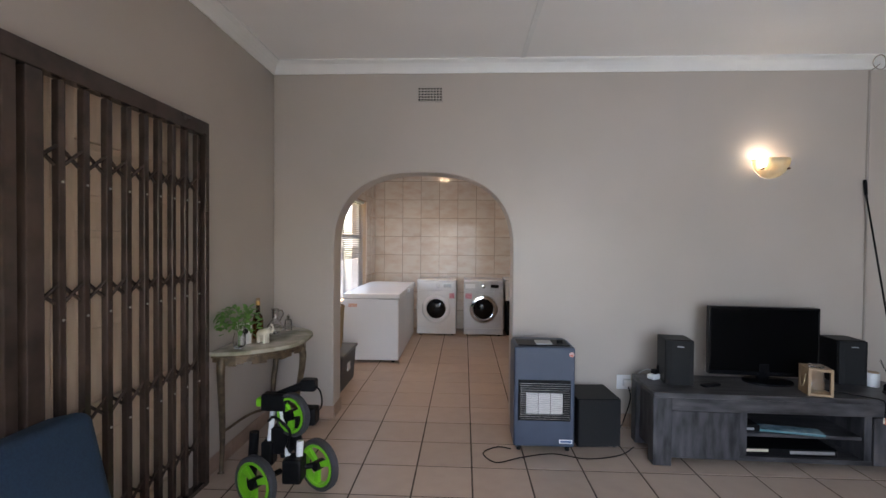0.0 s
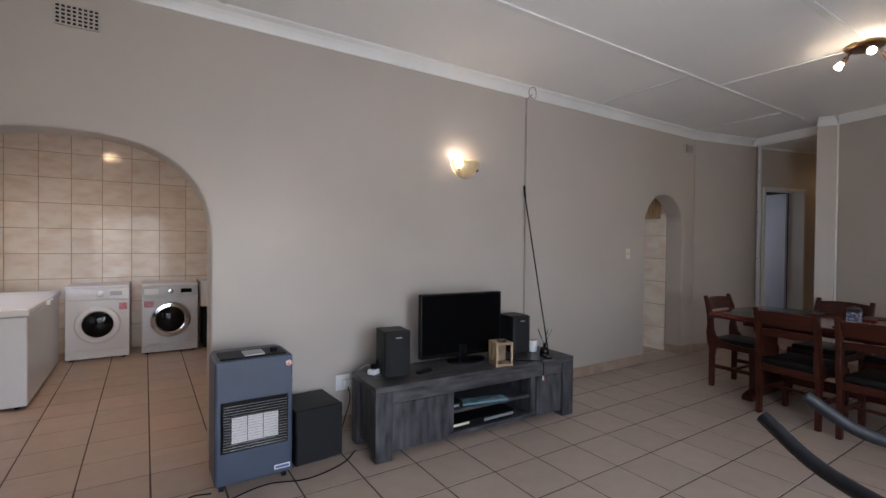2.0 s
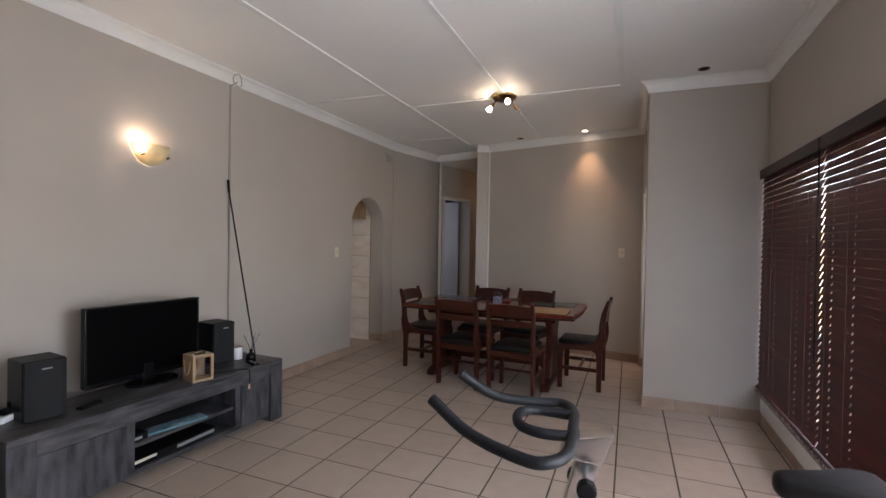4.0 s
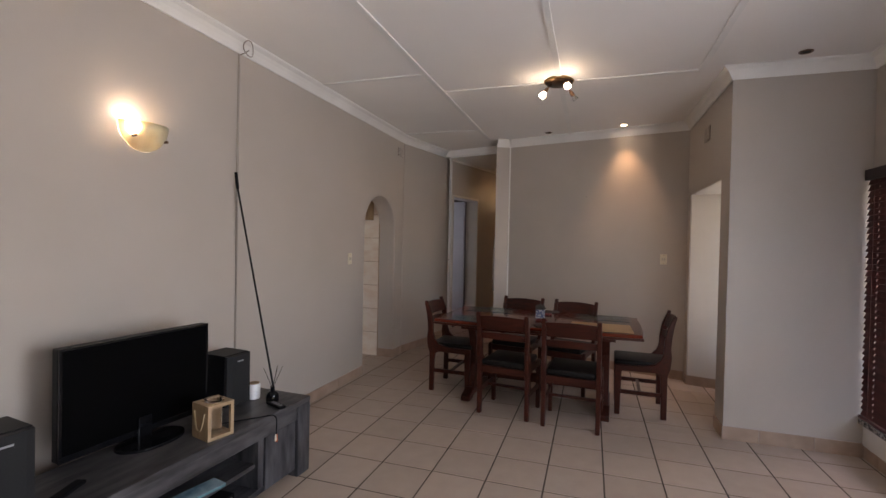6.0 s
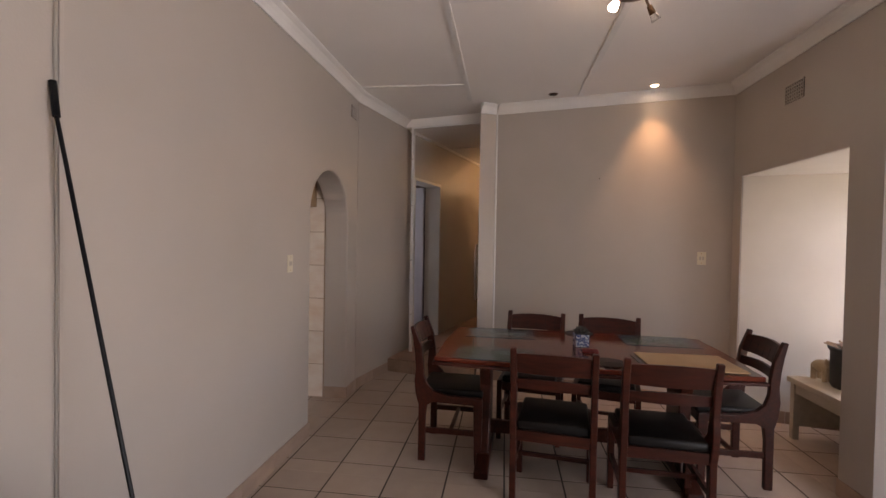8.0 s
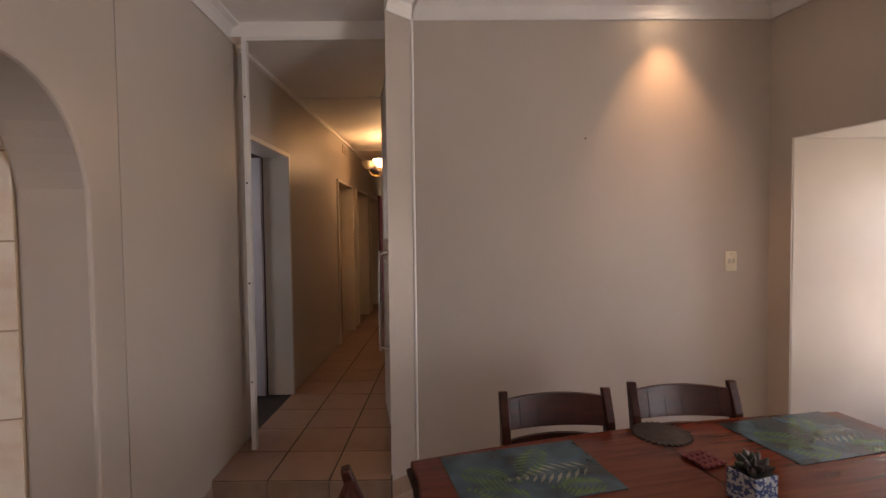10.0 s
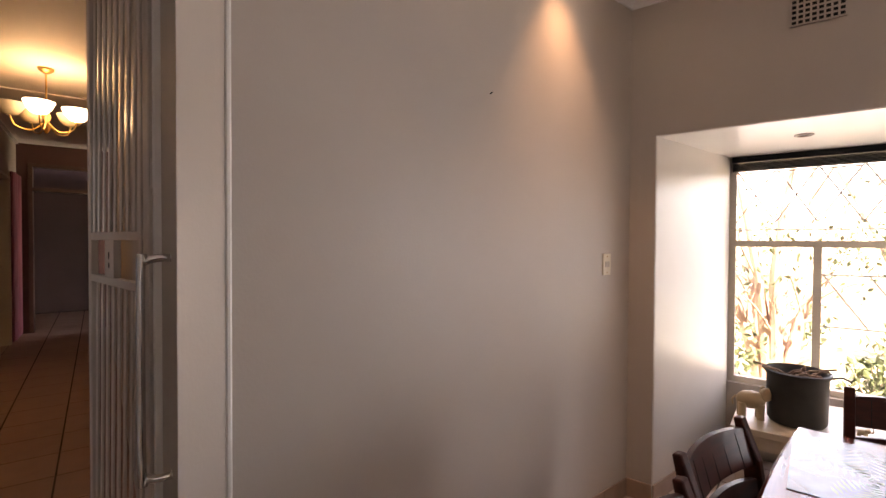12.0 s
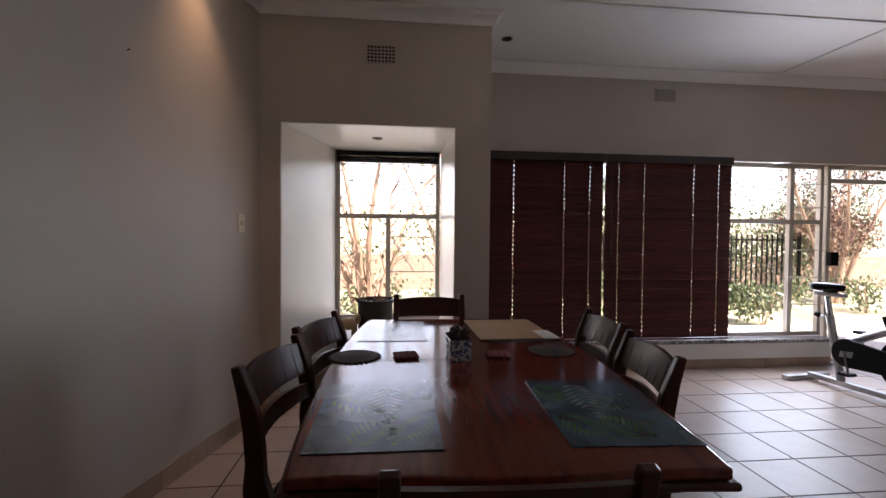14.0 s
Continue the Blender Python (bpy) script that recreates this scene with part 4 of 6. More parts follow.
def placemat(x, y, r, material, label, fronds):
    p = thing("placemat", TBL @ pose(x, y, TZ, 0, 0, r), label, "placemat", "placemats")
    part("mat", boxed(-0.165, -0.248, 0.0008, 0.165, 0.248, 0.003), material, p)
    rng = random.Random(int(x * 1000) + 7)
    for (fx, fy, ang, ln, mt) in fronds:
        bm = B()
        ca, sa = math.cos(radians(ang)), math.sin(radians(ang))

        def spot(a, b):
            return bm.verts.new((max(-0.162, min(0.162, a)), max(-0.245, min(0.245, b)), 0.0033))
        spine = [spot(fx + ca * ln * k / 10, fy + sa * ln * k / 10) for k in range(11)]
        for k in range(10):
            a, b = spine[k], spine[k + 1]
            bm.faces.new((a, b, spot((a.co.x + b.co.x) / 2 - sa * 0.0022, (a.co.y + b.co.y) / 2 + ca * 0.0022)))
            for s in (-1, 1):
                l2 = 0.07 * math.sin(math.pi * min(1, k / 10 + 0.25)) + 0.012
                ta = radians(ang + s * 48)
                tx, ty = a.co.x + math.cos(ta) * l2, a.co.y + math.sin(ta) * l2
                nx, ny = -math.sin(ta) * 0.006, math.cos(ta) * 0.006
                mx, my = (a.co.x + tx) / 2, (a.co.y + ty) / 2
                bm.faces.new((a, spot(mx + nx, my + ny), spot(tx, ty), spot(mx - nx, my - ny)))
        part("printed_frond", bm, mt, p)
    return p


FR = [(-0.02, -0.2, 92, 0.3, LEAFB), (0.13, -0.1, 140, 0.25, LEAFA), (-0.14, 0.05, 60, 0.2, LEAFA), (0.05, 0.21, -120, 0.2, LEAFA), (-0.13, -0.2, 80, 0.18, LEAFA)]
placemat(0.316, 0.549, 2, MATG, "dark teal placemat printed with pale palm fronds", FR)
placemat(-0.329, 0.546, -1, MATG, "dark teal placemat printed with green palm fronds", [(-a, b, 180 - c, d, e) for a, b, c, d, e in FR])
placemat(0.320, -0.572, 1, MATG, "blue-green placemat printed with palm fronds", FR)
placemat(-0.292, -0.543, 3, MATG, "dark teal placemat partly under a cardboard sheet", FR[:2])
CARD = mat("cardboard", (0.42, 0.27, 0.14), 0.7, colour2=(0.36, 0.22, 0.11), scale=5)
PAPER = mat("white_paper", (0.75, 0.75, 0.73), 0.7)
cd = thing("cardboard_sheet", TBL @ pose(-0.280, -0.578, TZ + 0.0045, 0, 0, 3), "large brown cardboard envelope lying on the table", "envelope")
part("sheet", boxed(-0.19, -0.25, 0, 0.19, 0.25, 0.006), CARD, cd)
part("paper", boxed(-0.20, 0.08, 0.0065, -0.12, 0.27, 0.0085), PAPER, cd, "white paper sticking out")
WOVEN = mat("woven_mat", (0.045, 0.026, 0.020), 0.8, colour2=(0.022, 0.013, 0.010), scale=60, bump=0.5, bump_scale=120)
RED = mat("red_felt", (0.17, 0.014, 0.016), 0.7, colour2=(0.11, 0.008, 0.010), scale=40, bump=0.5, bump_scale=90)
for x, y in ((0.457, -0.045), (-0.385, -0.117)):
    dm = thing("round_mat", TBL @ pose(x, y, TZ), "round dark woven mat with a fringed edge", "table mat", "round mats")
    pr = []
    for k in range(60):
        r = 0.108 if k % 2 else 0.094
        pr.append((r * math.cos(2 * math.pi * k / 60), r * math.sin(2 * math.pi * k / 60)))
    part("weave", prism(B(), pr, 0.0005, 0.006, "xyz"), WOVEN, dm)
    part("coil", lathe(B(), [(0.0, 0.008)] + [(0.012 * i + 0.004 * (i % 2), 0.0062 + 0.003 * (i % 2)) for i in range(1, 7)] + [(0.085, 0.006)], 30), WOVEN, dm, smooth=True)
for x, y, r in ((0.247, -0.042, 10), (-0.139, -0.047, -5)):
    co = thing("coaster", TBL @ pose(x, y, TZ, 0, 0, r), "dark red knotted square coaster", "coaster", "coasters")
    kn0 = None
    for i in range(4):
        for j in range(4):
            if kn0 is None:
                cbm = B()
                bmesh.ops.create_icosphere(cbm, subdivisions=1, radius=0.016, matrix=Matrix.Diagonal((1, 1, 0.5, 1)))
                kn0 = kn1 = part("knot", cbm, RED, co, smooth=True)
            else:
                kn1 = new("knot", kn0.data)
                kn1.parent = co
            kn1.location = (-0.036 + 0.024 * i, -0.036 + 0.024 * j, 0.0085)
POTBLUE = mat("blue_white_ceramic", (0.45, 0.47, 0.49), 0.2, colour2=(0.06, 0.09, 0.20), scale=75, low=0.46, high=0.54)
SUCC = mat("succulent_leaf", (0.035, 0.05, 0.035), 0.5, colour2=(0.05, 0.03, 0.03), scale=20, rand=0.2)
pp = thing("succulent_pot", TBL @ pose(0.032, -0.008, TZ, 0, 0, 8), "dark succulent in a blue and white patterned cube pot", "potted plant")
pp.scale = (0.88, 0.88, 0.88)
part("pot", boxed(-0.05, -0.05, 0, 0.05, 0.05, 0.095), POTBLUE, pp, bevel=0.004)
part("soil", boxed(-0.044, -0.044, 0.0955, 0.044, 0.044, 0.098), DARK, pp)
lf = B()
lathe(lf, [(0, 0), (0.010, 0.012), (0.014, 0.03), (0.007, 0.052), (0, 0.062)], 6)
leaf0 = part("leaf", lf, SUCC, pp, smooth=True)
leaf0.matrix_basis = pose(0, 0, 0.098)
for k in range(16):
    o = new("leaf", leaf0.data)
    o.parent = pp
    o.matrix_basis = pose(0, 0, 0.098, 0, 0, k * 137.5) @ pose(0.006, 0, 0, 0, 22 + 3.6 * k, 0)

# ---------------- television stand and what is on it ----------------
ts = thing("tv_stand", pose(1.41, 2.853, 0, 0, 0, -1.7), "long low television stand in weathered grey-black wood", "tv stand")
W_, D_, H_ = 1.765, 0.44, 0.485
part("top", boxed(0, 0, H_ - 0.035, W_, D_, H_), STAND, ts, bevel=0.006)
part("front_beam", boxed(0.121, 0.012, H_ - 0.12, W_ - 0.121, 0.05, H_ - 0.036), STAND, ts, bevel=0.004)
for x in (0.0, W_ - 0.12):
    part("leg", boxed(x, 0.002, 0, x + 0.12, 0.10, H_ - 0.036), STANDV, ts, bevel=0.006)
    part("leg", boxed(x, D_ - 0.10, 0, x + 0.12, D_ - 0.002, H_ - 0.036), STANDV, ts, bevel=0.006)
    part("side_panel", boxed(x + 0.03, 0.10, 0.06, x + 0.06, D_ - 0.10, H_ - 0.036), STANDV, ts)
part("bottom_board", boxed(0.13, 0.03, 0.045, W_ - 0.13, D_ - 0.02, 0.075), STAND, ts)
part("back_panel", boxed(0.13, D_ - 0.018, 0.076, W_ - 0.13, D_ - 0.004, H_ - 0.04), BLACK, ts)
for x in (0.56, 1.325):
    part("divider", boxed(x, 0.03, 0.076, x + 0.045, D_ - 0.02, H_ - 0.121), STANDV, ts, bevel=0.003)
part("shelf", boxed(0.606, 0.05, 0.20, 1.324, D_ - 0.02, 0.222), STAND, ts)
for x0, x1 in ((0.125, 0.555), (1.375, W_ - 0.125)):
    part("door", boxed(x0, 0.02, 0.05, x1, 0.042, H_ - 0.125), STANDV, ts, bevel=0.003)
SILVER = mat("silver_plastic", (0.40, 0.42, 0.44), 0.3, metal=0.5)
TEALP = mat("teal_plastic", (0.10, 0.25, 0.28), 0.35)
mp1 = thing("media_player", pose(2.02, 2.98, 0.222), "slim black media player on the open shelf", "media player")
part("case", boxed(-0.10, -0.08, 0, 0.10, 0.10, 0.045), BLACK, mp1, bevel=0.004)
part("front_strip", boxed(-0.07, -0.083, 0.015, 0.06, -0.08, 0.03), SILVER, mp1)
mg = thing("rolled_magazine", pose(2.32, 2.93, 0.222, 0, 0, -12), "glossy magazine with pale teal cover on the shelf", "magazine")
part("pages", boxed(-0.19, -0.05, 0, 0.19, 0.05, 0.014), TEALP, mg, bevel=0.003)
part("cover", boxed(-0.19, -0.052, 0.0145, 0.19, 0.05, 0.016), mat("cover_print", (0.35, 0.50, 0.55), 0.2, colour2=(0.1, 0.2, 0.25), scale=9), mg)
dp = thing("dvd_player", pose(2.28, 2.98, 0.075), "flat silver player on the lower shelf", "media player")
part("case", boxed(-0.30, -0.10, 0, 0.32, 0.14, 0.05), BLACK, dp, bevel=0.003)
part("tray", boxed(0.02, -0.104, 0.018, 0.30, -0.10, 0.038), SILVER, dp)
part("label_plate", boxed(-0.29, -0.103, 0.028, -0.12, -0.10, 0.045), CREAM, dp)

tv = thing("television", pose(2.32, 3.20, 0.485, 0, 0, -4.5), "flat black television with a glossy screen, off", "television")
part("base", prism(B(), [(0.17 * math.cos(a) * (1 if abs(math.cos(a)) < 0.8 else 0.97), 0.11 * math.sin(a)) for a in [2 * math.pi * k / 32 for k in range(32)]], 0.0, 0.014, "xyz", m=pose(0, -0.06, 0)), GLOSSB, tv, bevel=0.003)
part("neck", boxed(-0.035, -0.02, 0.014, 0.035, 0.02, 0.12), GLOSSB, tv, bevel=0.004)
part("cabinet", boxed(-0.372, 0.0, 0.030, 0.366, 0.045, 0.525), BLACK, tv, bevel=0.006)
for a in ((-0.372, 0.030, 0.366, 0.060), (-0.372, 0.512, 0.366, 0.525), (-0.372, 0.060, -0.360, 0.512), (0.354, 0.060, 0.366, 0.512)):
    part("bezel", boxed(a[0], -0.012, a[1], a[2], 0.0, a[3]), GLOSSB, tv, bevel=0.002)
part("screen", boxed(-0.360, -0.009, 0.060, 0.354, -0.001, 0.512), SCREEN, tv)
part("badge", boxed(-0.035, -0.0135, 0.041, 0.035, -0.012, 0.048), SILVER, tv)

CLOTH = mat("speaker_cloth", (0.010, 0.010, 0.011), 0.85, colour2=(0.006, 0.006, 0.007), scale=200, bump=0.4, bump_scale=300)


def speaker(m, label):
    s = thing("speaker", m, label, "speaker", "bookshelf speakers")
    part("cabinet", boxed(-0.092, 0.03, 0, 0.092, 0.22, 0.310), BLACK, s, bevel=0.005)
    part("grille", prism(B(), [(-0.09, 0.029), (-0.09, 0.012), (-0.06, 0.0), (0.06, 0.0), (0.09, 0.012), (0.09, 0.029)], 0.004, 0.306, "xyz"), CLOTH, s, bevel=0.003)
    part("badge", boxed(-0.022, -0.003, 0.265, 0.022, 0.0005, 0.272), SILVER, s)
    return s


speaker(pose(1.65, 3.01, 0.485, 0, 0, -7), "black bookshelf speaker beside the television")
speaker(pose(2.875, 3.10, 0.485, 0, 0, -4), "black bookshelf speaker behind the wooden lantern")
PINE = mat("pale_pine", (0.40, 0.27, 0.16), 0.5, colour2=(0.31, 0.20, 0.11), scale=5, stretch=(8, 8, 1.5), bump=0.15)
ln = thing("wooden_lantern", pose(2.475, 2.91, 0.485, 0, 0, -14) @ Matrix.Scale(0.93, 4), "square pale wooden lantern with glass insert", "lantern")
for sx in (-0.075, 0.057):
    for sy in (-0.075, 0.057):
        part("post", boxed(sx, sy, 0.018, sx + 0.018, sy + 0.018, 0.172), PINE, ln)
part("base", boxed(-0.075, -0.075, 0, 0.075, 0.075, 0.018), PINE, ln, bevel=0.002)
tf = B()
for a in ((-0.075, -0.075, 0.075, -0.045), (-0.075, 0.045, 0.075, 0.075), (-0.075, -0.045, -0.045, 0.045), (0.045, -0.045, 0.075, 0.045)):
    box(tf, a[0], a[1], 0.172, a[2], a[3], 0.19)
part("top_frame", tf, PINE, ln)
part("side_board", boxed(-0.075, -0.057, 0.018, -0.063, 0.057, 0.172), PINE, ln)
part("back_board", boxed(-0.057, 0.063, 0.018, 0.057, 0.075, 0.172), PINE, ln)
gl = B()
lathe(gl, [(0.038, 0.02), (0.043, 0.02), (0.046, 0.20), (0.050, 0.205), (0.046, 0.207), (0.042, 0.20)], 20)
part("glass_cup", gl, CLEAR, ln, smooth=True)
part("handle", tube(B(), spline([(-0.079, -0.05, 0.15), (-0.083, -0.02, 0.06), (-0.083, 0.02, 0.06), (-0.079, 0.05, 0.15)], 5), 0.004, 6), mat("rope", (0.45, 0.34, 0.2), 0.8), ln)
cn = thing("candle_jar", pose(3.00, 3.10, 0.485), "white candle jar with a wooden lid", "candle")
part("jar", lathe(B(), [(0, 0), (0.034, 0), (0.037, 0.005), (0.037, 0.088), (0.034, 0.094), (0, 0.094)], 24), ENAMEL, cn, smooth=True)
part("lid", lathe(B(), [(0, 0.0945), (0.031, 0.0945), (0.031, 0.100), (0, 0.100)], 20), PINE, cn)
rd = thing("reed_diffuser", pose(2.985, 2.95, 0.485), "black glass reed diffuser with dark sticks", "diffuser")
part("bottle", lathe(B(), [(0, 0), (0.034, 0), (0.038, 0.006), (0.038, 0.045), (0.030, 0.06), (0.013, 0.07), (0.013, 0.09), (0.016, 0.095), (0, 0.095)], 24), GLOSSB, rd, smooth=True)
for dx, dy in ((-0.075, 0.0), (-0.035, 0.04), (0.045, 0.0), (0.05, -0.035), (-0.01, -0.04)):
    part("reed", rod(B(), (dx * 0.05, dy * 0.05, 0.09), (dx, dy, 0.215), 0.0016, 5), BLACK, rd)
rm = thing("remote_control", pose(2.93, 2.88, 0.485, 0, 0, 70), "black remote control lying on the stand", "remote control")
part("body", boxed(-0.075, -0.022, 0, 0.075, 0.022, 0.016), BLACK, rm, bevel=0.005)
for i in range(4):
    part("button", boxed(-0.055 + 0.026 * i, -0.01, 0.016, -0.04 + 0.026 * i, 0.01, 0.018), SILVER, rm)
r2 = thing("remote_control", pose(1.86, 3.02, 0.485, 0, 0, 20), "black remote control beside the speaker", "remote control")
part("body", boxed(-0.07, -0.022, 0, 0.07, 0.022, 0.016), BLACK, r2, bevel=0.005)
pl = thing("long_pole", Matrix(), "thin black pole leaning against the wall", "pole")
part("shaft", rod(B(), (3.13, 3.05, 0.49), (3.225, 3.46, 1.86), 0.0065, 8), BLACK, pl)
part("grip", rod(B(), (3.224, 3.457, 1.85), (3.236, 3.485, 1.965), 0.011, 10), BLACK, pl)
av = thing("av_cable", pose(2.855, 2.835, 0.485), "black cable with coloured plugs hanging over the stand edge", "cable")
part("lead", tube(B(), spline([(-0.3, 0.16, 0.006), (-0.2, 0.08, 0.006), (-0.11, 0.0, 0.006), (-0.075, -0.045, 0.008), (-0.065, -0.068, -0.01), (-0.065, -0.068, -0.10)], 5), 0.004, 6), BLACK, av)
part("plug", rod(B(), (-0.063, -0.072, -0.14), (-0.065, -0.070, -0.10), 0.006, 8), mat("orange_plug", (0.55, 0.12, 0.03), 0.4), av, "orange plug")
part("plug", rod(B(), (-0.073, -0.071, -0.135), (-0.068, -0.069, -0.10), 0.005, 8), CREAM, av)

# sockets and plugs beside the stand
so = thing("wall_socket", pose(1.435, TV_Y, 0.30), "white double wall socket with plugs beside the stand", "socket")
part("plate", boxed(-0.055, -0.009, 0, 0.055, 0, 0.115), ENAMEL, so, bevel=0.003)
part("plug", boxed(-0.01, -0.055, 0.03, 0.045, -0.009, 0.085), ENAMEL, so, bevel=0.006)
part("lead", tube(B(), spline([(0.02, -0.05, 0.04), (0.03, -0.075, -0.05), (0.00, -0.05, -0.20), (-0.04, -0.06, -0.285), (-0.12, -0.10, -0.292)], 5), 0.004, 6), BLACK, so)
part("lead", tube(B(), spline([(0.03, -0.05, 0.07), (0.05, -0.085, 0.02), (0.055, -0.09, 0.12), (0.10, -0.20, 0.215), (0.15, -0.25, 0.206)], 5), 0.004, 6), ENAMEL, so)
ex = thing("extension_block", pose(1.60, 3.20, 0.485, 0, 0, 28), "white plug extension block with black adaptors on the stand", "extension lead")
part("block", boxed(-0.11, -0.03, 0, 0.11, 0.03, 0.035), ENAMEL, ex, bevel=0.006)
for i, h in enumerate((0.05, 0.09, 0.06)):
    part("adaptor", boxed(-0.085 + 0.06 * i, -0.022, 0.0355, -0.04 + 0.06 * i, 0.022, 0.036 + h * 0.6), BLACK, ex, bevel=0.006)

# ---------------- gas heater and subwoofer ----------------
HBLUE = mat("heater_blue", (0.055, 0.075, 0.115), 0.42, colour2=(0.045, 0.062, 0.098), scale=4, bump=0.1)
hm = thing("gas_heater", pose(0.72, 2.985, 0) @ Matrix.Diagonal((1, 1, 0.965, 1)), "blue-grey cabinet gas heater with ceramic burner grille", "gas heater")
part("cabinet", prism(B(), [(-0.21, 0.0), (0.21, 0.0), (0.21, 0.26), (0.19, 0.34), (-0.19, 0.34), (-0.21, 0.26)], 0.045, 0.765, "xyz"), HBLUE, hm, bevel=0.014)
part("lid_tray", boxed(-0.18, 0.03, 0.766, 0.18, 0.22, 0.774), BLACK, hm, bevel=0.004)
part("knob_plate", boxed(-0.05, 0.04, 0.7745, 0.06, 0.16, 0.782), SILVER, hm)
part("knob", rod(B(), (0.12, 0.10, 0.774), (0.12, 0.10, 0.80), 0.022, 14), BLACK, hm)
part("burner_recess", boxed(-0.18, -0.006, 0.235, 0.18, 0.002, 0.53), BLACK, hm, bevel=0.003)
CER = mat("ceramic_plaque", (0.72, 0.68, 0.66), 0.7, colour2=(0.60, 0.56, 0.54), scale=140, bump=0.4, bump_scale=200)
for i in range(3):
    part("burner_plaque", boxed(-0.125 + 0.084 * i, -0.011, 0.29, -0.045 + 0.084 * i, -0.0065, 0.435), CER, hm)
g = part("grille_bar", rod(B(), (-0.172, -0.028, 0), (0.172, -0.028, 0), 0.0015, 6), STEEL, hm)
g.location = (0, 0, 0.258)
for i in range(1, 17):
    o = new("grille_bar", g.data)
    o.parent = hm
    o.location = (0, 0, 0.258 + 0.0158 * i)
for x in (-0.172, 0.172):
    part("grille_post", rod(B(), (x, -0.028, 0.25), (x, -0.028, 0.52), 0.003, 6), BLACK, hm)
    for z in (0.26, 0.505):
        part("grille_clip", rod(B(), (x, -0.029, z), (x, 0.0, z), 0.003, 6), BLACK, hm)
part("nameplate", boxed(0.105, -0.0035, 0.075, 0.195, 0.0, 0.102), ENAMEL, hm, "pale nameplate", bevel=0.001)
part("nameplate_bar", boxed(0.112, -0.0045, 0.081, 0.188, -0.003, 0.096), mat("plate_blue", (0.10, 0.16, 0.3), 0.4), hm)
part("warning_sticker", lathe(B(), [(0, 0), (0.018, 0), (0.018, 0.001), (0, 0.001)], 20, pose(0.185, -0.0002, 0.715, 90)), mat("sticker", (0.7, 0.62, 0.6), 0.4, colour2=(0.6, 0.1, 0.06), scale=60), hm)
for x in (-0.17, 0.17):
    for y in (0.05, 0.29):
        part("castor", rod(B(), (x - 0.012, y, 0.022), (x + 0.012, y, 0.022), 0.022, 14), BLACK, hm)
        part("castor_fork", boxed(x - 0.018, y - 0.012, 0.03, x + 0.018, y + 0.012, 0.046), BLACK, hm)
hc = thing("black_cable", pose(0.5, 2.95, 0), "thin black cable trailing over the floor tiles", "cable")
part("lead", tube(B(), spline([(0.88, 0.16, 0.005), (0.74, 0.03, 0.005), (0.50, -0.04, 0.005), (0.28, 0.02, 0.005), (0.05, -0.05, 0.005), (-0.12, -0.13, 0.005), (-0.20, 0.0, 0.005), (-0.10, 0.10, 0.005), (0.0, 0.08, 0.005)], 8), 0.004, 6), BLACK, hc)
sw = thing("subwoofer", pose(1.125, 3.08, 0, 0, 0, 4), "black cube subwoofer on the floor", "subwoofer")
part("cabinet", boxed(-0.155, 0.0, 0.012, 0.155, 0.34, 0.355), BLACK, sw, bevel=0.006)
part("front_cloth", boxed(-0.15, -0.012, 0.018, 0.15, -0.001, 0.35), CLOTH, sw, bevel=0.004)
for x in (-0.12, 0.12):
    for y in (0.04, 0.30):
        part("foot", rod(B(), (x, y, 0), (x, y, 0.012), 0.016, 10), BLACK, sw)

# ---------------- console table by the gate ----------------
MARBLE = mat("veined_marble", (0.50, 0.46, 0.38), 0.15, colour2=(0.22, 0.22, 0.15), scale=6, detail=8, low=0.35, high=0.6)
GILT = mat("worn_gilt", (0.16, 0.115, 0.07), 0.42, metal=0.5, colour2=(0.07, 0.05, 0.035), scale=22, bump=0.4, bump_scale=50)
ct = thing("console_table", pose(LEFT_X + 0.01, 3.0, 0), "half-moon console table with marble top and ornate bronze legs", "console table")


def halfmoon(rx, ry, wav=0.0, n=28):
    return [((rx + wav * math.cos(6 * math.pi * k / n)) * math.sin(math.pi * k / n), -ry * math.cos(math.pi * k / n)) for k in range(n + 1)]


part("marble_top", prism(B(), halfmoon(0.46, 0.47, 0.012), 0.745, 0.77, "xyz"), MARBLE, ct, bevel=0.005)
part("top_edge", prism(B(), halfmoon(0.44, 0.45, 0.012), 0.728, 0.745, "xyz"), GILT, ct, bevel=0.004)
ap = B()
o, i2 = halfmoon(0.415, 0.43), halfmoon(0.40, 0.415)
for k in range(28):
    d = 0.03 + 0.028 * abs(math.sin(k * 0.85))
    vs = [ap.verts.new((*p, z)) for p, z in ((o[k], 0.728), (o[k + 1], 0.728), (o[k + 1], 0.728 - d), (o[k], 0.728 - d), (i2[k], 0.728), (i2[k + 1], 0.728), (i2[k + 1], 0.728 - d), (i2[k], 0.728 - d))]
    for f in ((0, 1, 2, 3), (4, 7, 6, 5), (3, 2, 6, 7), (0, 4, 5, 1), (0, 3, 7, 4), (1, 5, 6, 2)):
        ap.faces.new([vs[q] for q in f])
bmesh.ops.remove_doubles(ap, verts=ap.verts, dist=1e-5)
part("carved_apron", ap, GILT, ct)
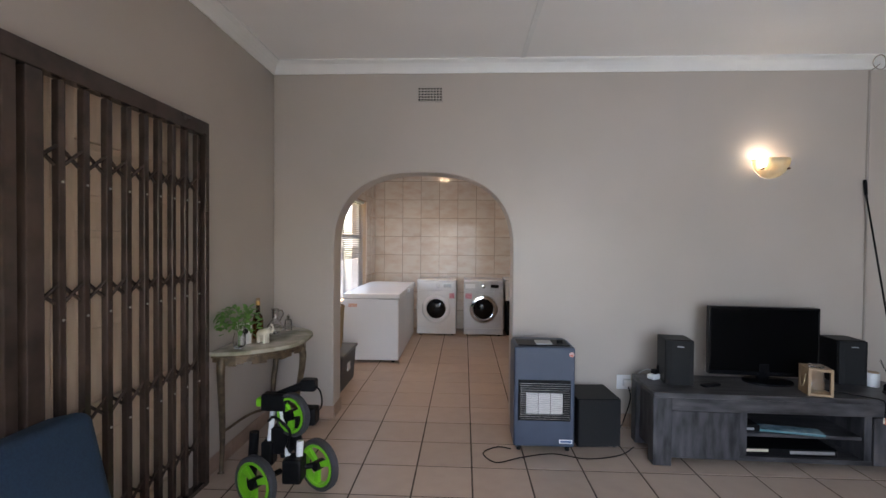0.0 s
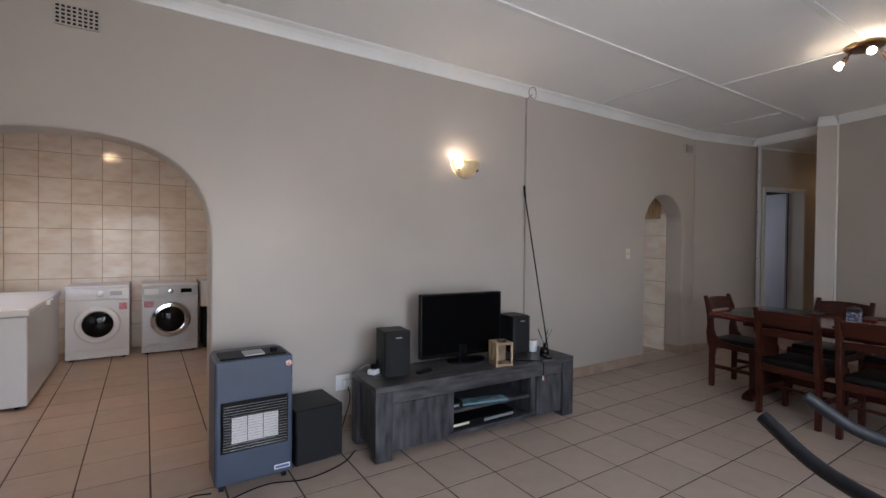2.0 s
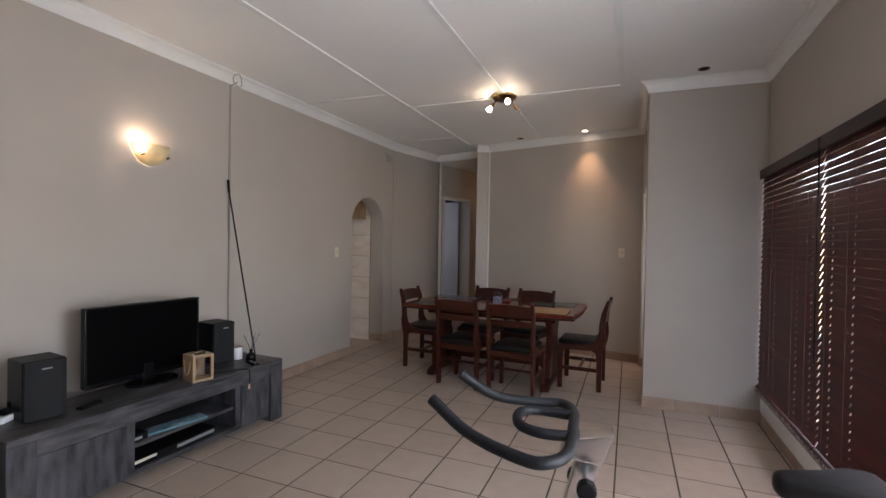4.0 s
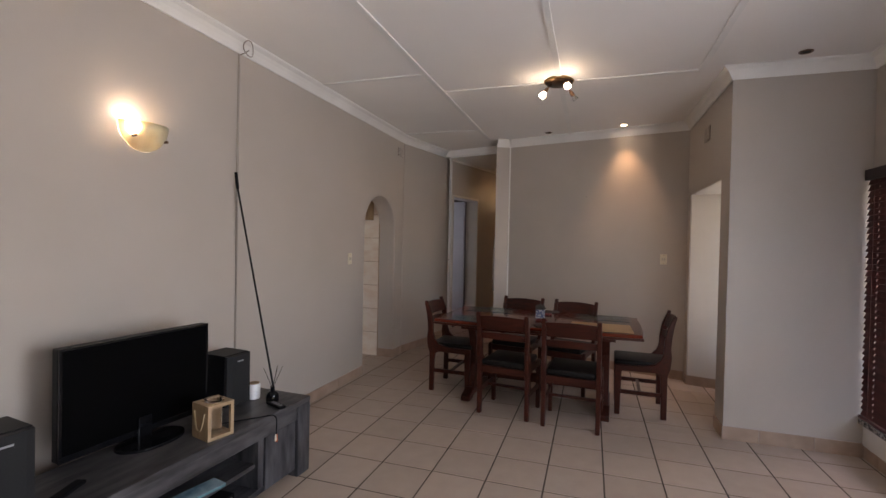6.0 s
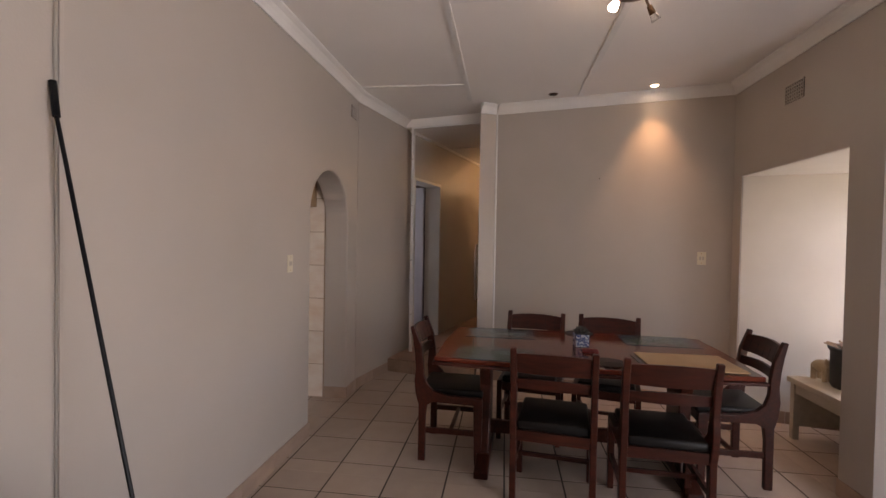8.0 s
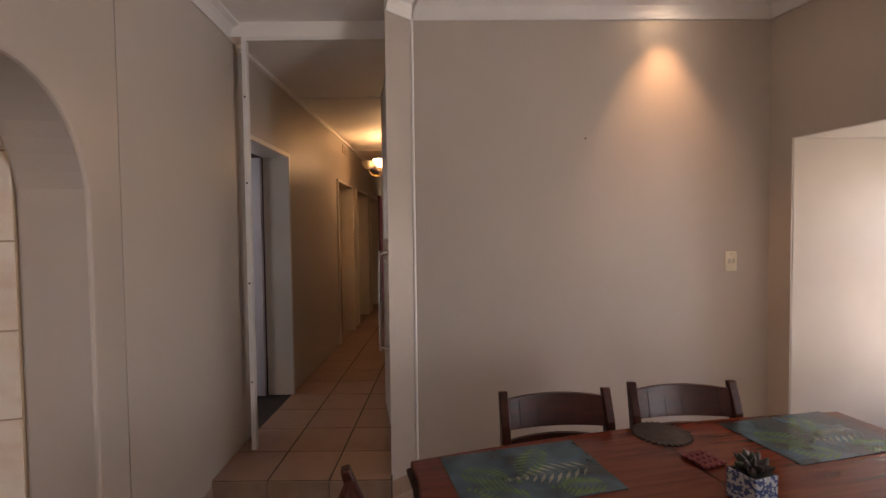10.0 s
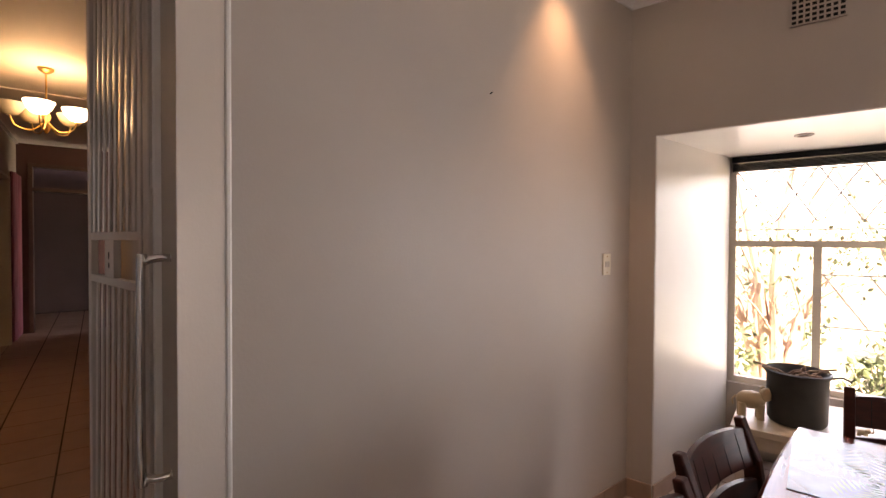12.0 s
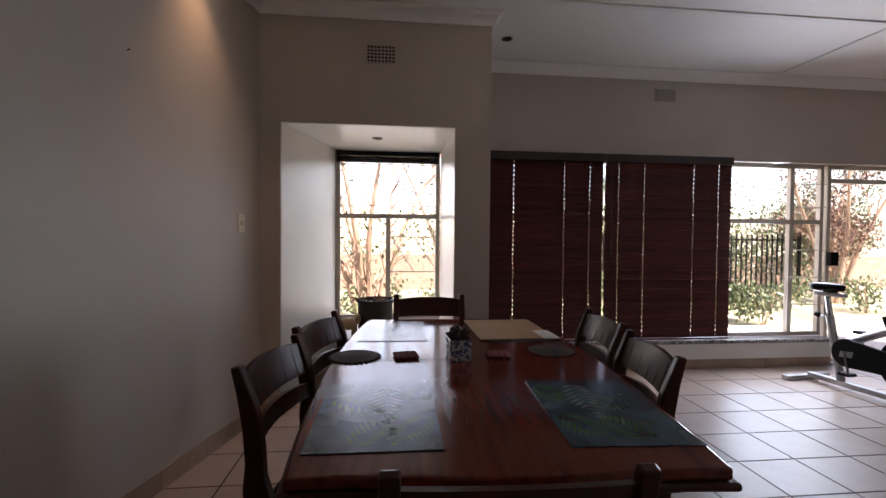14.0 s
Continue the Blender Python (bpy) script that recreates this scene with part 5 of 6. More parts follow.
for x, y, ax, ay in ((0.045, -0.40, 0.3, -0.95), (0.045, 0.40, 0.3, 0.95), (0.38, 0.02, 1.0, 0.0)):
    pts = [(x, y, 0.73), (x + 0.03 * ax, y + 0.03 * ay, 0.66), (x + 0.025 * ax, y + 0.025 * ay, 0.55), (x - 0.012 * ax, y - 0.012 * ay, 0.32), (x - 0.015 * ax, y - 0.015 * ay, 0.15), (x + 0.02 * ax, y + 0.02 * ay, 0.03), (x + 0.035 * ax, y + 0.035 * ay, 0.0)]
    sp2 = spline(pts, 5)
    part("leg", tube(B(), sp2, 0.02, 10, [0.030 - 0.016 * min(1, 1.35 * k / len(sp2)) + (0.006 if k > len(sp2) - 4 else 0) for k in range(len(sp2))]), GILT, ct, smooth=True)
part("stretcher", tube(B(), spline([(0.05, -0.38, 0.25), (0.15, -0.15, 0.29), (0.36, 0.02, 0.27)], 6), 0.009, 8), GILT, ct, smooth=True)
part("stretcher", tube(B(), spline([(0.05, 0.38, 0.25), (0.15, 0.18, 0.29), (0.36, 0.02, 0.27)], 6), 0.009, 8), GILT, ct, smooth=True)

GREEN = mat("leaf_green", (0.14, 0.30, 0.06), 0.5, colour2=(0.07, 0.18, 0.03), scale=20, rand=0.25)
vz = thing("glass_vase", pose(-1.27, 2.64, 0.77), "clear glass vase holding a bunch of green leaves", "vase")
part("vase", lathe(B(), [(0, 0.004), (0.03, 0.004), (0.034, 0.02), (0.038, 0.06), (0.028, 0.10), (0.030, 0.125), (0.034, 0.14), (0.031, 0.14), (0.026, 0.10), (0.034, 0.06), (0.03, 0.02), (0, 0.008)], 24), CLEAR, vz, smooth=True)
rng = random.Random(11)
lm = B()
vv = [lm.verts.new(p) for p in ((0, 0, 0), (0.015, 0.015, 0.005), (0.034, 0.011, 0.003), (0.045, 0, -0.004), (0.034, -0.011, 0.003), (0.015, -0.015, 0.005))]
lm.faces.new(vv)
lmo = part("leaf", lm, GREEN, vz)
lmo.matrix_basis = pose(0.0, 0.0, 0.22, 0, -30, 0)
for k in range(110):
    a, r, h = rng.uniform(0, 360), 0.115 * math.sqrt(rng.random()), rng.uniform(0.15, 0.285)
    o2 = new("leaf", lmo.data)
    o2.parent = vz
    o2.matrix_basis = pose(r * math.cos(radians(a)), r * math.sin(radians(a)) - 0.02, h - r * 0.35, rng.uniform(-40, 40), rng.uniform(-50, 40), a + rng.uniform(-40, 40))
for k in range(8):
    a = k * 45
    part("stem", tube(B(), spline([(0.006 * math.cos(a), 0.006 * math.sin(a), 0.02), (0.01 * math.cos(a), 0.01 * math.sin(a), 0.12), (0.05 * math.cos(a), 0.05 * math.sin(a) - 0.02, 0.21)], 4), 0.0018, 5), GREEN, vz)
wcard = thing("gift_card", pose(-1.30, 2.77, 0.77, 0, 0, 55), "white card with a dark round seal and ribbon", "card")
part("card", boxed(-0.045, -0.012, 0, 0.045, 0.012, 0.15), PAPER, wcard, bevel=0.002)
part("seal", lathe(B(), [(0, 0), (0.02, 0), (0.02, 0.003), (0, 0.003)], 18, pose(0, -0.0125, 0.085, 90)), DARK, wcard)
part("ribbon", boxed(-0.003, -0.0135, 0.0, 0.003, -0.0122, 0.15), DARK, wcard)
IVORYC = mat("ivory_ceramic", (0.72, 0.66, 0.55), 0.3, colour2=(0.62, 0.55, 0.44), scale=15)


def elephant(m, label, material, s=1.0):
    """A standing elephant with raised trunk, in one mesh."""
    bm = B()

    def ell(c, r, rot=(0, 0, 0)):
        bmesh.ops.create_icosphere(bm, subdivisions=2, radius=1, matrix=pose(*[q * s for q in c], *rot) @ Matrix.Diagonal((*[q * s for q in r], 1)))
    ell((0, 0, 0.065), (0.048, 0.03, 0.033))
    ell((0.05, 0, 0.088), (0.024, 0.02, 0.024))
    for y in (-0.021, 0.021):
        ell((0.042, y * 1.1, 0.09), (0.014, 0.005, 0.022), (0, 0, 20 if y > 0 else -20))
        for x in (-0.028, 0.028):
            rod(bm, (x * s, y * 0.75 * s, 0), (x * s, y * 0.7 * s, 0.055 * s), 0.0115 * s, 10, 0.013 * s)
    sp3 = [p * s for p in spline([(0.065, 0, 0.085), (0.083, 0, 0.082), (0.093, 0, 0.105), (0.086, 0, 0.128), (0.072, 0, 0.135)], 5)]
    tube(bm, sp3, 0.007, 8, [s * (0.010 - 0.006 * k / len(sp3)) for k in range(len(sp3))])
    tube(bm, [p * s for p in spline([(-0.045, 0, 0.075), (-0.056, 0, 0.06), (-0.054, 0, 0.04)], 4)], 0.003 * s, 6)
    ob = link("elephant_figurine", bm, material, None, "", True)
    ob.matrix_basis = m
    return tagged(ob, label, "figurine")


elephant(pose(-1.20, 2.83, 0.77, 0, 0, -20), "small ivory ceramic elephant figurine with raised trunk", IVORYC, 0.95)
AMBER = glass("amber_glass", (0.35, 0.12, 0.03))
b1 = thing("liqueur_bottle", pose(-1.29, 2.95, 0.77), "tall bottle half full of amber liquid", "bottle")
part("bottle", lathe(B(), [(0, 0.003), (0.034, 0.003), (0.036, 0.01), (0.036, 0.13), (0.03, 0.155), (0.014, 0.18), (0.013, 0.235), (0.011, 0.235), (0.011, 0.18), (0, 0.17)], 24), AMBER, b1, smooth=True)
part("cap", lathe(B(), [(0, 0.235), (0.015, 0.235), (0.015, 0.265), (0, 0.265)], 16), BRASS, b1)
b2 = thing("glass_bottle", pose(-1.34, 3.06, 0.77), "slim clear glass bottle with a cork", "bottle")
part("bottle", lathe(B(), [(0, 0.003), (0.028, 0.003), (0.03, 0.01), (0.03, 0.14), (0.012, 0.18), (0.012, 0.24), (0.010, 0.24), (0.010, 0.18), (0.026, 0.14), (0, 0.012)], 20), CLEAR, b2, smooth=True)
part("cork", lathe(B(), [(0, 0.24), (0.013, 0.24), (0.013, 0.27), (0, 0.27)], 12), PINE, b2)
b3 = thing("glass_decanter", pose(-1.23, 3.10, 0.77), "round clear glass decanter with metal neck and handle", "decanter")
part("body", lathe(B(), [(0, 0.003), (0.03, 0.003), (0.06, 0.03), (0.058, 0.06), (0.02, 0.11), (0.017, 0.15), (0.015, 0.15), (0.017, 0.11), (0.053, 0.06), (0.055, 0.032), (0, 0.008)], 28), CLEAR, b3, smooth=True)
part("collar", lathe(B(), [(0.0175, 0.12), (0.022, 0.12), (0.024, 0.175), (0.03, 0.19), (0.0, 0.195)], 18), STEEL, b3, smooth=True)
part("handle", tube(B(), spline([(0.022, 0, 0.17), (0.05, 0, 0.18), (0.06, 0, 0.15), (0.035, 0, 0.10)], 5), 0.004, 6), STEEL, b3, smooth=True)
b4 = thing("perfume_bottle", pose(-1.19, 3.25, 0.77), "small square clear scent bottle with stopper", "bottle")
part("bottle", boxed(-0.024, -0.015, 0, 0.024, 0.015, 0.085), CLEAR, b4, bevel=0.005)
part("stopper", lathe(B(), [(0, 0.0855), (0.009, 0.0855), (0.009, 0.10), (0.015, 0.112), (0, 0.128)], 12), CHROME, b4, smooth=True)

# ---------------- folded golf trolley ----------------
LIME = mat("lime_plastic", (0.17, 0.55, 0.02), 0.35, colour2=(0.14, 0.48, 0.02), scale=8)
TYRE = mat("grey_tyre", (0.045, 0.045, 0.05), 0.75, colour2=(0.035, 0.035, 0.04), scale=20)
gt = thing("golf_trolley", pose(-0.885, 2.38, 0), "folded push golf trolley with lime green wheels and white tubes", "golf trolley")


def wheel(m, r):
    tyr = part("wheel", lathe(B(), [(r * 0.80, -0.018), (r * 0.93, -0.024), (r, -0.014), (r, 0.014), (r * 0.93, 0.024), (r * 0.80, 0.018), (r * 0.80, -0.018)], 36, m), TYRE, gt, "grey tyre", smooth=True)
    part("rim", lathe(B(), [(r * 0.70, -0.022), (r * 0.81, -0.022), (r * 0.81, 0.022), (r * 0.70, 0.022), (r * 0.70, -0.022)], 36, m), LIME, tyr, "lime green rim", smooth=True)
    for k in range(3):
        mm = m @ Matrix.Rotation(2 * math.pi * k / 3 + 0.4, 4, "Z")
        part("spoke", prism(B(), [(0.02, -0.014), (r * 0.72, -0.022), (r * 0.72, 0.022), (0.02, 0.014)], -0.010, 0.014, "xyz", m=mm), LIME, tyr, "lime green spoke", bevel=0.004)
    part("hub", lathe(B(), [(0, -0.03), (0.028, -0.03), (0.03, 0.0), (0.028, 0.034), (0, 0.034)], 18, m), BLACK, tyr, smooth=True)


wheel(pose(0.20, 0.05, 0.15, 90, 0, -30), 0.15)
wheel(pose(-0.08, -0.16, 0.145, 90, 0, -24), 0.145)
wheel(pose(0.06, 0.0, 0.46, 90, 0, -26), 0.125)
for a, b, r, mt in (((-0.10, 0.02, 0.09), (-0.06, 0.02, 0.50), 0.016, ENAMEL), ((0.05, 0.0, 0.12), (-0.02, 0.04, 0.48), 0.017, ENAMEL), ((0.10, -0.01, 0.10), (0.10, 0.02, 0.30), 0.02, ENAMEL),
                    ((0.0, 0.03, 0.20), (0.0, 0.05, 0.55), 0.022, BLACK), ((-0.12, 0.05, 0.52), (0.12, 0.06, 0.62), 0.024, BLACK), ((0.08, 0.06, 0.18), (0.06, 0.05, 0.44), 0.024, BLACK),
                    ((0.02, 0.0, 0.14), (0.20, 0.05, 0.15), 0.016, BLACK), ((0.0, -0.02, 0.14), (-0.08, -0.16, 0.145), 0.016, BLACK), ((0.02, 0.04, 0.42), (0.06, 0.03, 0.46), 0.02, BLACK)):
    part("frame_tube", rod(B(), a, b, r, 12), mt, gt)
# Plain black boxes added to fill and darken the folded frame.
part("dark_filler_a", boxed(-0.07, 0.0, 0.22, 0.05, 0.09, 0.38), BLACK, gt, bevel=0.014)
part("dark_filler_b", boxed(0.02, -0.06, 0.08, 0.13, 0.05, 0.22), BLACK, gt, bevel=0.014)
part("dark_filler_c", boxed(-0.13, 0.0, 0.47, 0.02, 0.08, 0.57), BLACK, gt, bevel=0.014)
part("dark_filler_d", boxed(0.10, -0.02, 0.40, 0.20, 0.07, 0.50), BLACK, gt, bevel=0.014)
part("dark_filler_e", boxed(-0.12, -0.02, 0.16, -0.05, 0.07, 0.30), BLACK, gt, bevel=0.014)
part("grip", boxed(-0.165, 0.02, 0.49, -0.115, 0.075, 0.54), LIME, gt, "lime green lever", bevel=0.008)
part("console", boxed(0.09, 0.03, 0.58, 0.18, 0.10, 0.65), BLACK, gt, bevel=0.012)
part("umbrella_tube", rod(B(), (-0.21, 0.06, 0.0), (-0.20, 0.08, 0.32), 0.028, 14), BLACK, gt)
part("strap", tube(B(), spline([(-0.08, 0.0, 0.42), (-0.02, -0.05, 0.46), (0.06, -0.04, 0.38), (0.04, -0.02, 0.28)], 6), 0.008, 6), BLACK, gt)
part("cable", tube(B(), spline([(0.10, 0.05, 0.62), (0.20, 0.04, 0.60), (0.22, 0.03, 0.50), (0.15, 0.03, 0.44)], 6), 0.005, 6), BLACK, gt)

# ---------------- blue sofa ----------------
BLUE = mat("navy_fabric", (0.008, 0.030, 0.062), 0.85, colour2=(0.006, 0.022, 0.048), scale=120, bump=0.4, bump_scale=160)
sf = thing("blue_sofa", pose(-1.20, 0.45, 0), "armless dark blue fabric sofa against the wall", "sofa")
part("base", boxed(-0.08, -0.85, 0.06, 0.60, 0.90, 0.26), BLUE, sf, bevel=0.03)
for y0, y1 in ((-0.85, 0.02), (0.03, 0.90)):
    part("seat_cushion", boxed(0.10, y0, 0.262, 0.62, y1, 0.43), BLUE, sf, smooth=True, bevel=0.05, seg=4)
    part("back_cushion", box(B(), -0.09, y0, 0.0, 0.10, y1 + 0.04, 0.44, m=pose(0.04, 0, 0.41, 0, -14, 0)), BLUE, sf, smooth=True, bevel=0.05, seg=4)
for x in (0.0, 0.52):
    for y in (-0.78, 0.82):
        part("leg", rod(B(), (x, y, 0), (x, y, 0.06), 0.02, 10), BLACK, sf)

# ---------------- exercise bike ----------------
BIKEG = mat("bike_silver", (0.42, 0.42, 0.42), 0.35, metal=0.6, colour2=(0.36, 0.36, 0.36), scale=6)
FOAM = mat("grip_foam", (0.009, 0.009, 0.011), 0.55, spec=0.3, colour2=(0.006, 0.006, 0.008), scale=60, bump=0.3, bump_scale=200)
bk = thing("exercise_bike", pose(1.555, -0.05, 0, 0, 0, 6), "silver and black spinning exercise bike", "exercise bike")
part("rear_foot", boxed(-0.24, -0.44, 0.0, 0.24, -0.37, 0.045), BIKEG, bk, bevel=0.008)
part("front_foot", boxed(-0.24, 0.58, 0.0, 0.24, 0.65, 0.045), BIKEG, bk, bevel=0.008)
part("base_rail", boxed(-0.03, -0.37, 0.03, 0.03, 0.58, 0.075), BIKEG, bk, bevel=0.006)
part("seat_tube", tube(B(), [(0, -0.10, 0.075), (0, -0.21, 0.62)], 0.032, 12), BIKEG, bk)
part("seat_post", tube(B(), [(0, -0.20, 0.60), (0, -0.235, 0.80)], 0.022, 12), STEEL, bk)
part("seat_slide", boxed(-0.022, -0.34, 0.79, 0.022, -0.08, 0.825), BIKEG, bk, bevel=0.004)
part("saddle", prism(B(), [(-0.085, -0.34), (0.085, -0.34), (0.10, -0.28), (0.06, -0.20), (0.026, -0.09), (-0.026, -0.09), (-0.06, -0.20), (-0.10, -0.28)], 0.84, 0.90, "xyz"), LEATHER, bk, "black padded saddle", smooth=True, bevel=0.022, seg=3)
part("saddle_clamp", boxed(-0.03, -0.25, 0.825, 0.03, -0.17, 0.84), BLACK, bk)
part("main_beam", tube(B(), [(0, -0.16, 0.36), (0, 0.42, 0.66)], 0.034, 12), BIKEG, bk)
part("front_tube", tube(B(), [(0, 0.55, 0.06), (0, 0.38, 0.74)], 0.034, 12), BIKEG, bk)
part("stem", prism(B(), [(0.455, 0.56), (0.395, 0.56), (0.308, 0.89), (0.370, 0.89)], -0.03, 0.03, "yzx"), STEEL, bk, bevel=0.004)
part("stem_head", prism(B(), [(0.42, 0.875), (0.40, 0.925), (0.28, 0.95), (0.31, 0.865)], -0.035, 0.035, "yzx"), STEEL, bk, bevel=0.004)
fwm = pose(0, 0.40, 0.32, 0, 90, 0)
part("flywheel", lathe(B(), [(0.02, -0.012), (0.15, -0.008), (0.19, -0.02), (0.215, -0.02), (0.215, 0.02), (0.19, 0.02), (0.15, 0.008), (0.02, 0.012), (0.02, -0.012)], 40, fwm), BLACK, bk, "black steel flywheel", smooth=True)
part("flywheel_hub", rod(B(), (-0.06, 0.40, 0.32), (0.06, 0.40, 0.32), 0.02, 14), STEEL, bk)
part("fork", boxed(0.045, 0.36, 0.30, 0.06, 0.46, 0.56), BIKEG, bk)
part("fork", boxed(-0.06, 0.36, 0.30, -0.045, 0.46, 0.56), BIKEG, bk)
cov = B()
n1 = [(0.0 + 0.12 * math.cos(a), 0.34 + 0.12 * math.sin(a)) for a in [math.pi / 2 + math.pi * j / 12 for j in range(13)]]
n2 = [(0.36 + 0.085 * math.cos(a), 0.32 + 0.085 * math.sin(a)) for a in [-math.pi / 2 + math.pi * j / 12 for j in range(13)]]
prism(cov, n1 + n2, 0.062, 0.095, "yzx")
part("chain_cover", cov, BLACK, bk, bevel=0.008)
part("crank_badge", prism(B(), [(-0.05, 0.30), (0.05, 0.31), (0.06, 0.36), (-0.04, 0.35)], 0.0955, 0.099, "yzx"), SILVER, bk)
for s in (-1, 1):
    cr = part("crank", tube(B(), [(s * 0.11, 0.0, 0.34), (s * 0.115, 0.04 * s, 0.34 - 0.16 * s)], 0.010, 8), STEEL, bk)
    part("pedal", boxed(s * 0.13 - 0.04, 0.04 * s - 0.04, 0.165 if s > 0 else 0.485, s * 0.13 + 0.05, 0.04 * s + 0.05, 0.19 if s > 0 else 0.51), BLACK, cr, bevel=0.005)
part("crank_axle", rod(B(), (-0.12, 0.0, 0.34), (0.12, 0.0, 0.34), 0.014, 10), STEEL, bk)
hb = spline([(-0.112, 0.76, 1.02), (-0.150, 0.645, 0.955), (-0.198, 0.50, 0.93), (-0.192, 0.435, 0.93), (-0.12, 0.395, 0.93), (0.03, 0.385, 0.935), (0.17, 0.385, 0.93), (0.232, 0.42, 0.93), (0.225, 0.49, 0.93), (0.18, 0.63, 0.95), (0.145, 0.74, 1.02)], 7)
part("handlebar", tube(B(), hb, 0.0155, 14), FOAM, bk, "black foam handlebar", smooth=True)
hl2 = spline([(-0.03, 0.387, 0.933), (-0.047, 0.47, 0.938), (-0.015, 0.53, 0.942), (0.075, 0.54, 0.942), (0.122, 0.49, 0.938), (0.125, 0.387, 0.933)], 6)
part("inner_loop", tube(B(), hl2, 0.0145, 14), FOAM, bk, "black foam loop", smooth=True)
for a, b in (((-0.03, 0.35, 0.83), (-0.085, 0.35, 0.83)), ((0.03, 0.375, 0.77), (0.075, 0.375, 0.77)), ((0.0, -0.24, 0.60), (0.0, -0.30, 0.61))):
    kn = part("adjust_bolt", rod(B(), a, b, 0.007, 8), STEEL, bk)
    d = (Vector(b) - Vector(a)).normalized()
    part("knob", rod(B(), Vector(b), Vector(b) + d * 0.03, 0.026, 8), BLACK, kn, bevel=0.005)
part("brake_knob", rod(B(), (0, 0.24, 0.60), (0, 0.21, 0.68), 0.02, 10), BLACK, bk)

# ---------------- bay: bench, pot, ornaments ----------------
BENCHW = mat("cream_bench", (0.55, 0.48, 0.38), 0.4, colour2=(0.47, 0.40, 0.31), scale=3, stretch=(1, 6, 6))
bn = thing("bay_bench", pose(5.42, -0.50, 0), "low cream-painted wooden bench in the window bay", "bench")
part("top", boxed(-0.43, -0.38, 0.435, 0.43, 0.36, 0.475), BENCHW, bn, bevel=0.005)
for x in (-0.40, 0.36):
    for y in (-0.35, 0.30):
        part("leg", boxed(x, y, 0, x + 0.045, y + 0.045, 0.435), BENCHW, bn, bevel=0.003)
part("end_panel", boxed(0.375, -0.30, 0.10, 0.39, 0.295, 0.434), BENCHW, bn)
part("apron", boxed(-0.35, 0.31, 0.36, 0.355, 0.335, 0.434), BENCHW, bn)
part("apron", boxed(-0.35, -0.34, 0.36, 0.355, -0.315, 0.434), BENCHW, bn)
POTB = mat("iron_pot", (0.035, 0.032, 0.030), 0.5, colour2=(0.022, 0.020, 0.019), scale=12, bump=0.2)
pt = thing("black_pot", pose(5.56, -0.42, 0.475), "large dark metal pot holding dry sticks on the bench", "pot")
part("pot", lathe(B(), [(0, 0.0), (0.125, 0.0), (0.138, 0.02), (0.142, 0.26), (0.155, 0.275), (0.158, 0.29), (0.148, 0.295), (0.136, 0.275), (0.13, 0.03), (0, 0.02)], 36), POTB, pt, smooth=True)
part("soil", lathe(B(), [(0, 0.245), (0.136, 0.24), (0.136, 0.235), (0, 0.235)], 24), mat("dry_soil", (0.10, 0.06, 0.04), 0.9, scale=40, bump=0.5), pt)
STICK = mat("dry_stick", (0.30, 0.19, 0.12), 0.8, colour2=(0.2, 0.12, 0.08), scale=20)
rng = random.Random(4)
for k in range(11):
    a, l = rng.uniform(0, 6.28), rng.uniform(0.10, 0.19)
    p0 = Vector((rng.uniform(-0.08, 0.08), rng.uniform(-0.08, 0.08), 0.25))
    p1 = p0 + Vector((math.cos(a) * l, math.sin(a) * l, rng.uniform(0.045, 0.09)))
    part("stick", tube(B(), [p0, (p0 + p1) / 2 + Vector((0, 0, 0.015)), p1], 0.006, 6), STICK, pt)
part("handle", tube(B(), spline([(-0.15, 0, 0.27), (-0.19, 0.01, 0.285), (-0.23, 0.02, 0.27)], 4), 0.006, 6), POTB, pt)
WOODE = mat("carved_wood", (0.55, 0.42, 0.27), 0.5, colour2=(0.45, 0.33, 0.2), scale=9, bump=0.2)
elephant(pose(5.77, -0.34, 0.475, 0, 0, 195), "pale carved wooden elephant standing on the bench", WOODE, 1.6)
elephant(pose(5.29, -0.36, 0.475, 0, 0, 150), "tiny pale carved animal figurine on the bench", WOODE, 0.5)

# ---------------- kitchen ----------------


